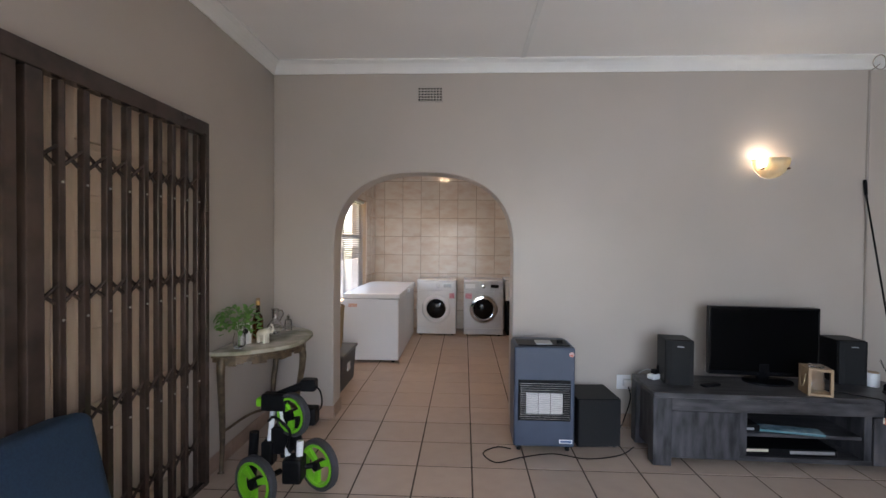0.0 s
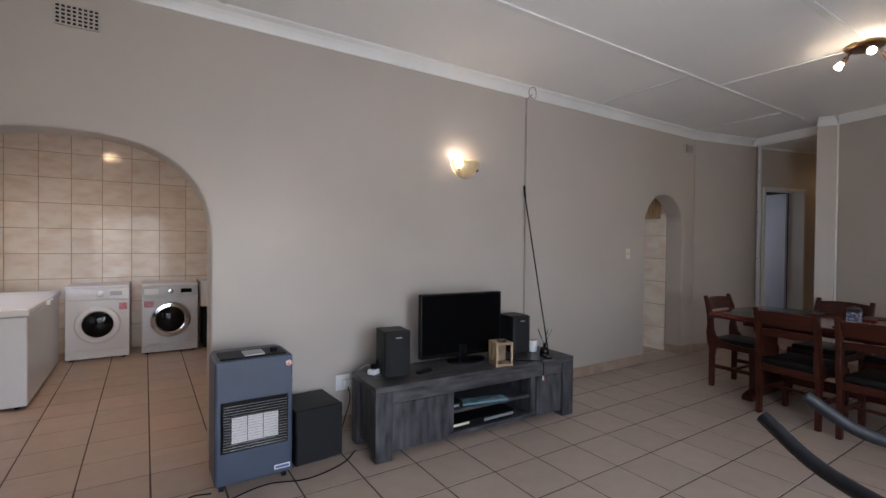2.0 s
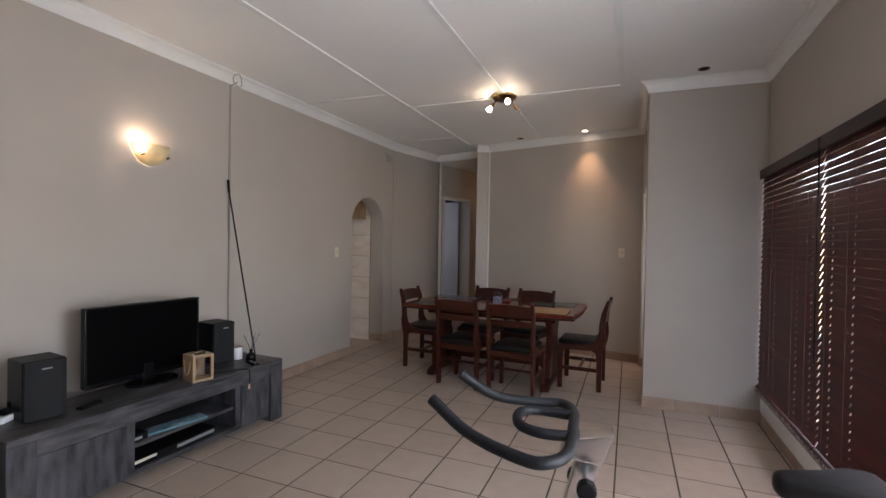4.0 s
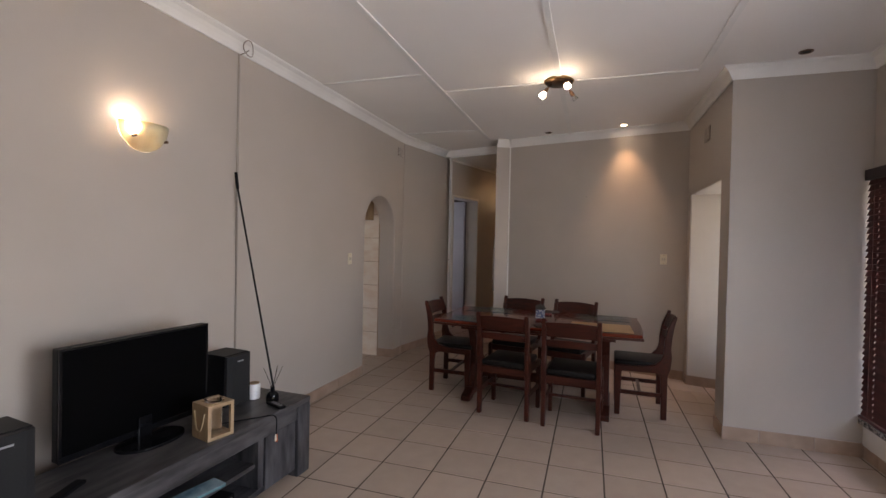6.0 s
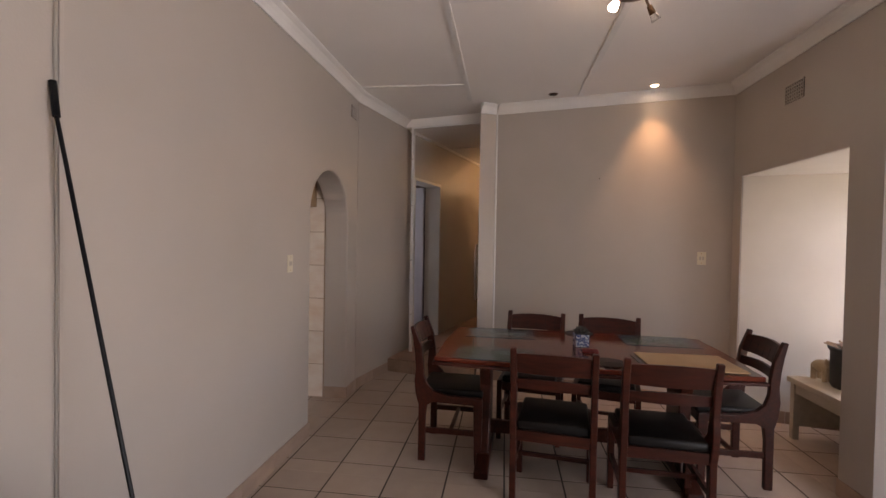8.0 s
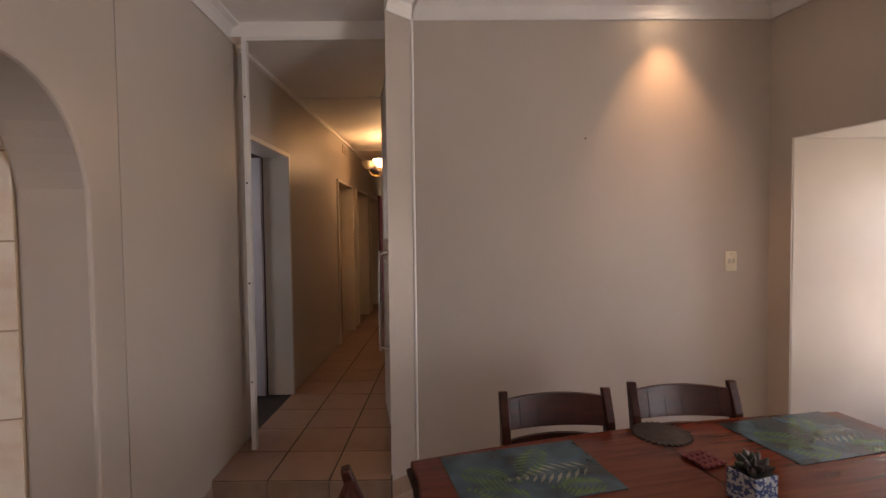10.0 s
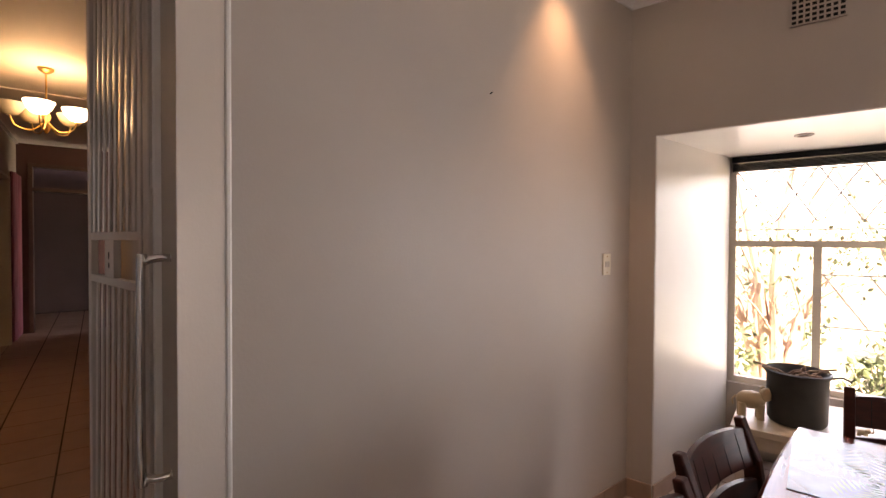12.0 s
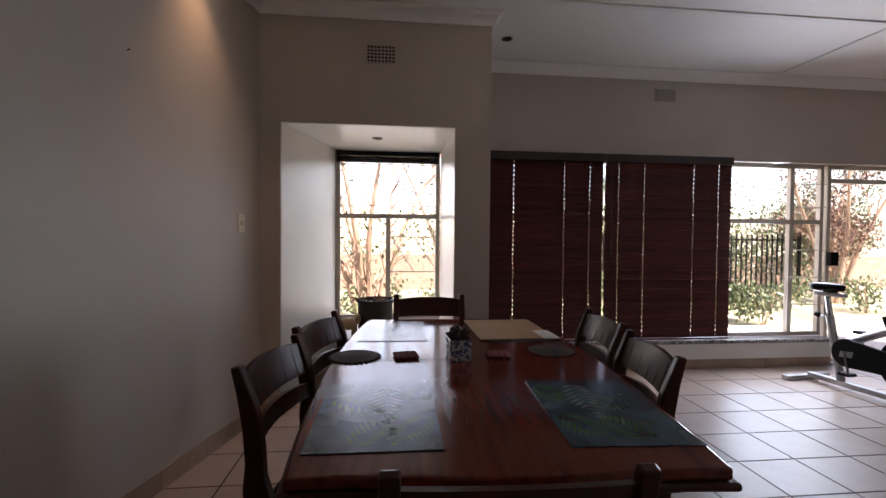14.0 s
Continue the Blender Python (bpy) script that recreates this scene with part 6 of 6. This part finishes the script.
def washer(x, label, silver):
    w = thing("washing_machine", pose(x, 6.886, 0), label, "washing machine", "laundry machines")
    body = mat("washer_silver", (0.55, 0.56, 0.57), 0.35, metal=0.4) if silver else ENAMEL
    part("cabinet", boxed(-0.305, 0.012, 0.02, 0.305, 0.56, 0.84), ENAMEL, w, bevel=0.01)
    part("front_panel", boxed(-0.30, 0.0, 0.12, 0.30, 0.011, 0.70), body, w, bevel=0.006)
    part("control_panel", boxed(-0.30, -0.006, 0.705, 0.30, 0.011, 0.84), body, w, bevel=0.006)
    part("kick_panel", boxed(-0.30, 0.004, 0.03, 0.30, 0.011, 0.115), body, w, bevel=0.004)
    part("lid", boxed(-0.305, -0.002, 0.841, 0.305, 0.56, 0.868), ENAMEL, w, bevel=0.008)
    dr2 = part("door", lathe(B(), [(0.15, 0.0), (0.215, 0.0), (0.222, 0.02), (0.205, 0.04), (0.165, 0.045), (0.15, 0.03), (0.15, 0.0)], 40, pose(0, 0.0, 0.42, 90)), CHROME if silver else ENAMEL, w, "round porthole door", smooth=True)
    part("porthole", lathe(B(), [(0, 0.045), (0.08, 0.04), (0.152, 0.02), (0.152, 0.004), (0, 0.004)], 32, pose(0, 0.0, 0.42, 90)), GLOSSB, dr2, "dark glass porthole", smooth=True)
    part("dial", lathe(B(), [(0, 0.03), (0.028, 0.028), (0.034, 0.0), (0, 0)], 24, pose(0.0 if silver else 0.02, -0.006, 0.775, 90)), CHROME if silver else ENAMEL, w, smooth=True)
    part("drawer", boxed(-0.28, -0.009, 0.74, -0.13, -0.006, 0.81), ENAMEL, w, bevel=0.003)
    part("display", boxed(0.11, -0.008, 0.75, 0.23, -0.006, 0.80), GLOSSB if silver else SILVER, w)
    part("sticker", boxed(-0.28 if silver else 0.20, -0.002, 0.58, -0.18 if silver else 0.28, 0.0, 0.66), mat("pink_sticker", (0.7, 0.35, 0.4), 0.5, colour2=(0.5, 0.15, 0.2), scale=50), w)
    for fx in (-0.25, 0.25):
        for fy in (0.06, 0.5):
            part("foot", rod(B(), (fx, fy, 0), (fx, fy, 0.022), 0.018, 10), BLACK, w)


washer(-0.27, "white front-loading tumble dryer with a dark porthole", False)
washer(0.46, "silver front-loading washing machine with chrome door", True)
fz = thing("chest_freezer", pose(-0.955, 5.22, 0), "white chest freezer with its lid closed", "chest freezer")
part("cabinet", boxed(-0.335, 0.0, 0.03, 0.335, 1.66, 0.765), ENAMEL, fz, bevel=0.012)
part("lid", boxed(-0.345, -0.012, 0.771, 0.35, 1.67, 0.832), ENAMEL, fz, bevel=0.014)
part("handle", boxed(0.35, 0.72, 0.775, 0.385, 0.94, 0.82), ENAMEL, fz, bevel=0.008)
part("sticker", boxed(-0.27, -0.002, 0.67, -0.17, 0.0, 0.71), mat("orange_sticker", (0.6, 0.2, 0.1), 0.5, colour2=(0.7, 0.6, 0.5), scale=60), fz)
for x in (-0.26, 0.26):
    for y in (0.08, 1.58):
        part("foot", rod(B(), (x, y, 0), (x, y, 0.032), 0.02, 10), BLACK, fz)
CRATE = mat("dark_crate", (0.03, 0.033, 0.037), 0.5, colour2=(0.024, 0.026, 0.03), scale=12)
cr1 = thing("storage_crate", pose(-1.155, 4.35, 0), "dark plastic storage crate with lid by the arch", "storage box")
part("box", prism(B(), [(-0.14, 0.0), (0.14, 0.0), (0.165, 0.34), (-0.165, 0.34)], -0.28, 0.28, "xzy"), CRATE, cr1, bevel=0.012)
part("lid", boxed(-0.18, -0.30, 0.341, 0.18, 0.30, 0.37), mat("crate_lid", (0.10, 0.105, 0.11), 0.5), cr1, bevel=0.008)
part("label", boxed(0.150, -0.05, 0.16, 0.162, 0.05, 0.24), PAPER, cr1)
WICK = mat("wicker", (0.42, 0.30, 0.17), 0.75, colour2=(0.25, 0.17, 0.09), scale=60, stretch=(1, 1, 3), bump=0.6, bump_scale=90)
wb = thing("wicker_basket", pose(-1.19, 4.42, 0.37), "tall woven wicker basket standing on the crate", "basket")
part("basket", lathe(B(), [(0, 0), (0.095, 0), (0.11, 0.15), (0.122, 0.40), (0.13, 0.42), (0.12, 0.43), (0.10, 0.15), (0.085, 0.015), (0, 0.015)], 30), WICK, wb, smooth=True)
part("linen", lathe(B(), [(0, 0.45), (0.06, 0.445), (0.105, 0.41), (0.112, 0.38), (0, 0.38)], 18), PAPER, wb, smooth=True)
snk = thing("laundry_trough", pose(1.06, 7.14, 0), "white laundry trough with a chrome tap", "sink")
part("bowl", prism(B(), [(-0.26, 0.55), (-0.27, 0.88), (0.27, 0.88), (0.26, 0.55)], -0.22, 0.33, "xzy"), ENAMEL, snk, bevel=0.012)
part("cabinet", boxed(-0.22, -0.15, 0, 0.24, 0.33, 0.549), BLACK, snk)
part("tap", tube(B(), spline([(0.0, 0.28, 0.88), (0.0, 0.28, 1.0), (0.0, 0.18, 1.03), (0.0, 0.12, 0.99)], 5), 0.011, 8), CHROME, snk, smooth=True)
kc = thing("wall_cupboard", pose(5.85, 4.20, 1.77), "varnished wooden kitchen wall cupboard", "cupboard")
part("carcass", boxed(-0.16, -0.40, 0, 0.17, 0.60, 0.75), TEAK, kc, bevel=0.003)
part("door", boxed(-0.18, -0.395, 0.01, -0.161, 0.09, 0.74), TEAK, kc, bevel=0.004)
part("door", boxed(-0.18, 0.10, 0.01, -0.161, 0.595, 0.74), TEAK, kc, bevel=0.004)
kl = thing("kitchen_light", pose(-0.3, 5.0, CEIL_Z), "small twin-bulb kitchen ceiling light, lit", "ceiling light")
part("base", lathe(B(), [(0, 0), (0.11, 0), (0.11, -0.015), (0.09, -0.03), (0, -0.032)], 28), WHITE, kl, smooth=True)
KBULB = glow("kitchen_bulb", (1.0, 0.84, 0.55), 5)
for sx in (-0.06, 0.06):
    part("bulb", lathe(B(), [(0, -0.032), (0.014, -0.034), (0.024, -0.055), (0.026, -0.075), (0.014, -0.092), (0, -0.095)], 16, pose(sx, 0, 0)), KBULB, kl, "glowing bulb", smooth=True)
area_lamp("kitchen_light_beam", (-0.3, 5.0, CEIL_Z - 0.11), (-0.3, 5.0, 0), 0.2, 0.1, 1.4, (1.0, 0.72, 0.44))

area_lamp("daylight_side_room", tuple((PL @ Vector((0.3, 1.55, 1.6)))), tuple((PL @ Vector((0.9, 0.2, 1.2)))), 0.9, 1.0, 0.9, DAY)

# ---------------- garden ----------------
SOIL = mat("garden_ground", (0.34, 0.30, 0.22), 0.9, colour2=(0.16, 0.18, 0.09), scale=0.8, detail=8, bump=0.5, bump_scale=20)
gr = B()
prism(gr, [(-90, -90), (90, -90), (90, 90), (-90, 90)], -0.4, -0.14, "xyz")
struct("ground", gr, SOIL, "sunlit garden soil and lawn outside the windows")
PAV = mat("paving", (0.48, 0.44, 0.38), 0.8, colour2=(0.38, 0.34, 0.29), scale=4, bump=0.3)
struct("pavement", boxed(-3.0, -3.2, -0.139, 4.6, -1.08, -0.06), PAV, "pale paved terrace outside the glass door")
BRICKW = mat("garden_wall", (0.38, 0.29, 0.22), 0.85, colour2=(0.27, 0.19, 0.14), scale=7, detail=6, bump=0.5, bump_scale=40)
struct("wall_garden", boxed(-14, -9.3, -0.2, 16, -9.0, 0.80), BRICKW, "low reddish garden boundary wall")
fe = thing("garden_fence", pose(-1.2, -6.5, -0.14), "dark steel palisade fence at the garden edge", "fence")
fp = part("picket", boxed(-0.015, -0.01, 0.1, 0.015, 0.01, 1.55), BLACK, fe)
for k in range(1, 45):
    o3 = new("picket", fp.data)
    o3.parent = fe
    o3.location = (0.13 * k - 2.9, 0, 0)
for z in (0.3, 1.4):
    part("rail", boxed(-3.0, -0.02, z, 3.0, 0.02, z + 0.04), BLACK, fe)
for x in (-2.95, 0, 2.95):
    part("post", boxed(x - 0.03, -0.03, 0, x + 0.03, 0.03, 1.6), BLACK, fe)
BARK = mat("pale_bark", (0.46, 0.33, 0.24), 0.8, colour2=(0.36, 0.24, 0.17), scale=8, stretch=(3, 3, 0.6), bump=0.4)
FOL = mat("garden_leaf", (0.12, 0.15, 0.07), 0.35, colour2=(0.08, 0.11, 0.05), scale=3, rand=0.4, island=True)
FOLR = mat("reddish_leaf", (0.16, 0.07, 0.05), 0.55, colour2=(0.09, 0.05, 0.03), scale=3, rand=0.4, island=True)


def leaves(bm, rng, centre, radius, n, size):
    for _ in range(n):
        d = Vector((rng.gauss(0, 1), rng.gauss(0, 1), rng.gauss(0, 1)))
        d = d.normalized() * (rng.random() ** 0.45)
        p = Vector(centre) + Vector((d.x * radius[0], d.y * radius[1], d.z * radius[2]))
        m = Matrix.Translation(p) @ Euler((rng.uniform(0, 6), rng.uniform(0, 6), rng.uniform(0, 6))).to_matrix().to_4x4()
        s = size * rng.uniform(0.6, 1.3)
        bm.faces.new([bm.verts.new(m @ Vector(q)) for q in ((0, 0, 0), (s * 0.5, s * 0.28, 0.1 * s), (s, 0, 0), (s * 0.5, -s * 0.28, 0.1 * s))])


def tree(x, y, label, stems, height, seed, foliage, nleaf, spread=0.9):
    t = thing("garden_tree", pose(x, y, -0.15), label, "tree", "garden trees")
    rng = random.Random(seed)
    bm, crown = B(), B()
    for s in range(stems):
        a = 2 * math.pi * s / stems + rng.uniform(-0.4, 0.4)
        tip = Vector((math.cos(a) * spread * rng.uniform(0.6, 1.1), math.sin(a) * spread * rng.uniform(0.4, 0.9), height * rng.uniform(0.8, 1.05)))
        mid = tip * 0.45 + Vector((rng.uniform(-0.15, 0.15), rng.uniform(-0.15, 0.15), 0.1))
        sp4 = spline([Vector((math.cos(a) * 0.08, math.sin(a) * 0.08, -0.05)), mid * 0.5, mid, tip], 5)
        tube(bm, sp4, 0.05, 8, [0.075 * (1 - 0.85 * k / len(sp4)) for k in range(len(sp4))])
        for b in range(7):
            st = sp4[rng.randint(4, len(sp4) - 2)]
            e = st + Vector((rng.uniform(-0.6, 0.6), rng.uniform(-0.5, 0.5), rng.uniform(0.25, 0.8)))
            tube(bm, spline([st, (st + e) / 2 + Vector((0, 0, 0.06)), e], 3), 0.012, 5, [0.016 * (1 - 0.13 * k) for k in range(7)])
            for c in range(2):
                e2 = e + Vector((rng.uniform(-0.4, 0.4), rng.uniform(-0.4, 0.4), rng.uniform(0.05, 0.45)))
                tube(bm, [e * 0.6 + st * 0.4, (e + e2) / 2, e2], 0.005, 4)
                leaves(crown, rng, e2, (0.35, 0.35, 0.3), nleaf, 0.07)
    part("trunk", bm, BARK, t, smooth=True)
    part("crown", crown, foliage, t)


tree(5.75, -3.4, "multi-stemmed garden tree with bare peeling branches", 6, 3.3, 5, FOL, 9, 1.3)
tree(4.3, -5.4, "slender multi-stemmed tree with sparse leaves", 5, 3.4, 8, FOL, 14, 1.1)
tree(-2.2, -8.6, "bushy green tree behind the fence", 5, 3.2, 21, FOL, 60, 1.6)
tree(-0.2, -8.0, "bushy green tree behind the fence", 5, 3.0, 22, FOL, 60, 1.6)
tree(-6.4, -8.0, "leafy green tree beyond the terrace", 6, 2.7, 31, FOL, 80, 1.5)
tree(0.9, -7.2, "leafy green tree behind the fence", 5, 2.4, 33, FOL, 60, 1.4)
tree(-4.6, -6.0, "reddish-leaved tree beyond the terrace", 5, 3.4, 23, FOLR, 70, 1.6)


def bush(x, y, r, h, seed, foliage=FOL, n=420):
    b = thing("garden_bush", pose(x, y, -0.15), "leafy green garden shrub in sunlight", "shrub", "garden shrubs")
    rng = random.Random(seed)
    bm = B()
    for k in range(7):
        leaves(bm, rng, (rng.uniform(-r, r) * 0.6, rng.uniform(-r, r) * 0.5, h * rng.uniform(0.3, 0.75)), (r * 0.5, r * 0.5, h * 0.32), n // 7, 0.09)
    part("leaves", bm, foliage, b)
    st = B()
    for k in range(6):
        tube(st, [(rng.uniform(-0.06, 0.06), rng.uniform(-0.06, 0.06), 0), (rng.uniform(-r, r) * 0.5, rng.uniform(-r, r) * 0.4, h * 0.7)], 0.008, 5)
    part("stems", st, BARK, b)


for i, (x, y, r, h) in enumerate(((6.3, -3.0, 0.5, 0.8), (5.0, -2.9, 0.4, 0.7), (6.9, -4.4, 0.7, 1.0), (4.6, -4.2, 0.6, 0.8), (5.6, -5.2, 0.8, 0.9), (7.6, -6.0, 1.0, 1.3), (3.4, -6.5, 0.9, 1.2),
                                  (0.4, -4.6, 0.6, 0.9), (1.3, -5.0, 0.5, 0.8), (-0.8, -5.2, 0.6, 0.9), (2.2, -5.6, 0.7, 1.0), (-2.6, -5.2, 0.7, 1.0), (-3.8, -4.6, 0.6, 0.8))):
    bush(x, y, r, h, 40 + i)
# a tall loose hedge behind the fence and low shrubs at the terrace's edge
for i, (x, y, r, h, n) in enumerate(((-5.6, -7.4, 1.1, 2.7, 1900), (-4.3, -7.6, 1.1, 2.6, 1900), (-3.1, -7.3, 1.0, 2.3, 1700), (-1.9, -7.4, 1.0, 1.9, 1500), (-0.7, -3.6, 0.6, 0.8, 700), (-0.1, -4.0, 0.5, 0.75, 600))):
    bush(x, y, r, h, 70 + i, FOL, n)

# ---------------- tiles and skirtings ----------------
PITCH, GX, GY = 0.357, 0.218, 3.11


def tile_mesh(sx, sy, th, material, bev=0.0012):
    bm = B()
    box(bm, -sx / 2, -sy / 2, -th, sx / 2, sy / 2, 0)
    for v in bm.verts:
        if v.co.z > -1e-6:
            v.co.x -= math.copysign(bev, v.co.x)
            v.co.y -= math.copysign(bev, v.co.y)
    me = bpy.data.meshes.new("tile")
    bm.to_mesh(me)
    bm.free()
    me.materials.append(material)
    return me


def clip_rect(rects, x0, y0, x1, y1):
    for a, b, c, d in rects:
        u0, v0, u1, v1 = max(x0, a), max(y0, b), min(x1, c), min(y1, d)
        if u1 - u0 > 0.02 and v1 - v0 > 0.02:
            yield u0, v0, u1, v1


cache = {}
ROOM = [(LEFT_X, WIN_Y, 4.71, TV_Y), (4.71, BAY_Y, 7.3, TV_Y), (4.975, -0.955, 6.2, BAY_Y)]
KITCH = [(KX0, TV_Y + 0.22, 6.03, KY1), (-0.91, TV_Y, 0.545, TV_Y + 0.22), (5.21, TV_Y, 6.03, TV_Y + 0.22)]
G = 0.0044
rest = B()
for i in range(-6, 22):
    for j in range(-13, 13):
        x0, y0 = GX + PITCH * i + G, GY + PITCH * j + G
        x1, y1 = x0 + PITCH - 2 * G, y0 + PITCH - 2 * G
        for rects, near in ((ROOM, True), (KITCH, False)):
            for u0, v0, u1, v1 in clip_rect(rects, x0, y0, x1, y1):
                if near and v0 > 2.2 and (u0 - 6.71) * 0.966 - (v0 - 2.35) * 0.259 > 0.05:
                    continue
                if near and v1 < 2.3 and (u0 - 6.345) * 0.966 - (v1 - 0.06) * 0.259 > 0.06:
                    continue
                key = (round(u1 - u0, 3), round(v1 - v0, 3))
                if near:
                    if key not in cache:
                        cache[key] = tile_mesh(*key, 0.006, TILE)
                    o4 = new("tile", cache[key])
                    o4.parent = floor
                    o4.location = ((u0 + u1) / 2, (v0 + v1) / 2, 0)
                else:
                    box(rest, u0, v0, -0.006, u1, v1, 0)
TILEK = mat("floor_tile_kitchen", (0.52, 0.40, 0.32), 0.35, colour2=(0.44, 0.33, 0.26), scale=9, detail=7, bump=0.12, bump_scale=45, rand=0.06, rough_var=0.04, island=True, low=0.15, high=0.85)
kt = tagged(link("kitchen_tiles", rest, TILEK, floor), "beige kitchen floor tiles", "", kind="stuff")
TILEP = mat("passage_tile", (0.36, 0.215, 0.155), 0.35, colour2=(0.29, 0.17, 0.125), scale=9, detail=7, bump=0.12, bump_scale=45, rand=0.06, rough_var=0.04, low=0.15, high=0.85)
tm = tile_mesh(PITCH - 2 * G, PITCH - 2 * G, 0.006, TILEP)
for i in range(0, 27):
    for j in range(0, 4):
        w0, w1 = PITCH * j + G, min(PITCH * (j + 1) - G, 1.05)
        if w1 - w0 < 0.05:
            continue
        key = ("p", round(w1 - w0, 3))
        if key not in cache:
            cache[key] = tile_mesh(PITCH - 2 * G, w1 - w0, 0.006, TILEP)
        o5 = new("tile", cache[key])
        o5.parent = passage_floor
        o5.matrix_basis = PASS @ pose(PITCH * (i + 0.5), (w0 + w1) / 2, STEP)
rz = B()
for j in range(3):
    w0, w1 = PITCH * j + 0.003, min(PITCH * (j + 1) - 0.003, 1.03)
    box(rz, -0.008, w0, 0.0, 0.0, w1, STEP - 0.003, m=PASS)
struct("trim_step_riser", rz, SKIRT, "terracotta tiled riser of the passage step", parent=None)


def skirting(name, p, q, off=0.0):
    """Tiled skirting along p to q, the room on the right-hand side."""
    m, lng = seg_frame(p, q)
    base = tagged(new(name), "terracotta tiled skirting", "baseboard", kind="structure")
    base.matrix_basis = m
    x = 0.0
    while x < lng - 0.02:
        w = min(PITCH - 0.004 if x else PITCH * off or PITCH - 0.004, lng - x)
        key = ("s", round(w, 3))
        if key not in cache:
            bm = B()
            box(bm, 0, -0.009, 0, w, 0, 0.102)
            me = bpy.data.meshes.new("skirting_tile")
            bm.to_mesh(me)
            bm.free()
            me.materials.append(SKIRT)
            cache[key] = me
        o6 = new("skirting_tile", cache[key])
        o6.parent = base
        o6.location = (x, 0, 0)
        x += w + 0.004


skirting("baseboard_north_a", (LEFT_X, TV_Y), (-0.91, TV_Y))
skirting("baseboard_north_b", (0.545, TV_Y), (5.21, TV_Y), 0.6)
skirting("baseboard_arch_a", (-0.91, TV_Y), (-0.91, TV_Y + 0.22))
skirting("baseboard_arch_b", (6.03, TV_Y + 0.22), (6.03, TV_Y))
skirting("baseboard_north_c", (6.03, TV_Y), KINK)
skirting("baseboard_diagonal", KINK, KINK + (PASS_L - KINK) * 0.62)
skirting("baseboard_nib", NIB_P, NIB_Q)
skirting("baseboard_east", NIB_Q, CORNER, 0.4)
skirting("baseboard_bay_a", CORNER, (6.205, BAY_Y))
skirting("baseboard_bay_b", (6.2, BAY_Y), (5.955, -0.95))
skirting("baseboard_bay_c", (4.972, -0.95), (4.972, BAY_Y))
skirting("baseboard_bay_d", (4.97, BAY_Y), (4.71, BAY_Y))
skirting("baseboard_block", (4.71, BAY_Y + 0.009), (4.71, WIN_Y), 0.7)
skirting("baseboard_south", (4.71, WIN_Y), (0.95, WIN_Y), 0.5)
skirting("baseboard_west", (LEFT_X, 2.47), (LEFT_X, TV_Y))

# kitchen wall tiles
WT = 0.308
nwall = bpy.data.objects["wall_kitchen_north"]
bmw = B()
box(bmw, 0.0035, -0.007, 0.0035, WT - 0.0035, 0, WT - 0.0035)
mew = bpy.data.meshes.new("wall_tile")
bmw.to_mesh(mew)
bmw.free()
mew.materials.append(WTILE)
for i in range(9):
    for j in range(9):
        o7 = new("wall_tile", mew)
        o7.parent = nwall
        o7.location = (KX0 + 0.16 + WT * i, KY1, WT * j)
def cut_tile(w, h, at, owner):
    o8 = new("wall_tile", bpy.data.meshes.new("cut_tile"))
    b8 = box(B(), 0.0035, -0.007, 0.0035, w - 0.0035, 0, h - 0.0035)
    b8.to_mesh(o8.data)
    b8.free()
    o8.data.materials.append(WTILE)
    o8.parent = owner
    o8.matrix_basis = at


for j in range(9):
    cut_tile(0.16, WT, pose(KX0 + 0.001, KY1, WT * j), nwall)
ewall = bpy.data.objects["wall_kitchen_east"]
for i in range(6):
    for j in range(9):
        o7 = new("wall_tile", mew)
        o7.parent = ewall
        o7.matrix_basis = pose(KX1, KY0 + 0.003 + WT * (i + 1), WT * j, 0, 0, -90)
wwall = bpy.data.objects["wall_kitchen_west"]
for i in range(12):
    for j in range(9):
        y = KY1 - 0.01 - WT * (i + 1)
        z = WT * j
        if not (y + WT > KWY0 and y < KWY1 and z + WT > KWZ0 and z < KWZ1):
            o7 = new("wall_tile", mew)
            o7.parent = wwall
            o7.matrix_basis = pose(KX0, y, z, 0, 0, 90)
            continue
        za, zb = max(z, KWZ0), min(z + WT, KWZ1)
        for a, b, c, d in ((y, z, y + WT, KWZ0), (y, KWZ1, y + WT, z + WT), (y, za, KWY0, zb), (KWY1, za, y + WT, zb)):
            if c - a > 0.02 and d - b > 0.02:
                cut_tile(c - a, d - b, pose(KX0, a, b, 0, 0, 90), wwall)
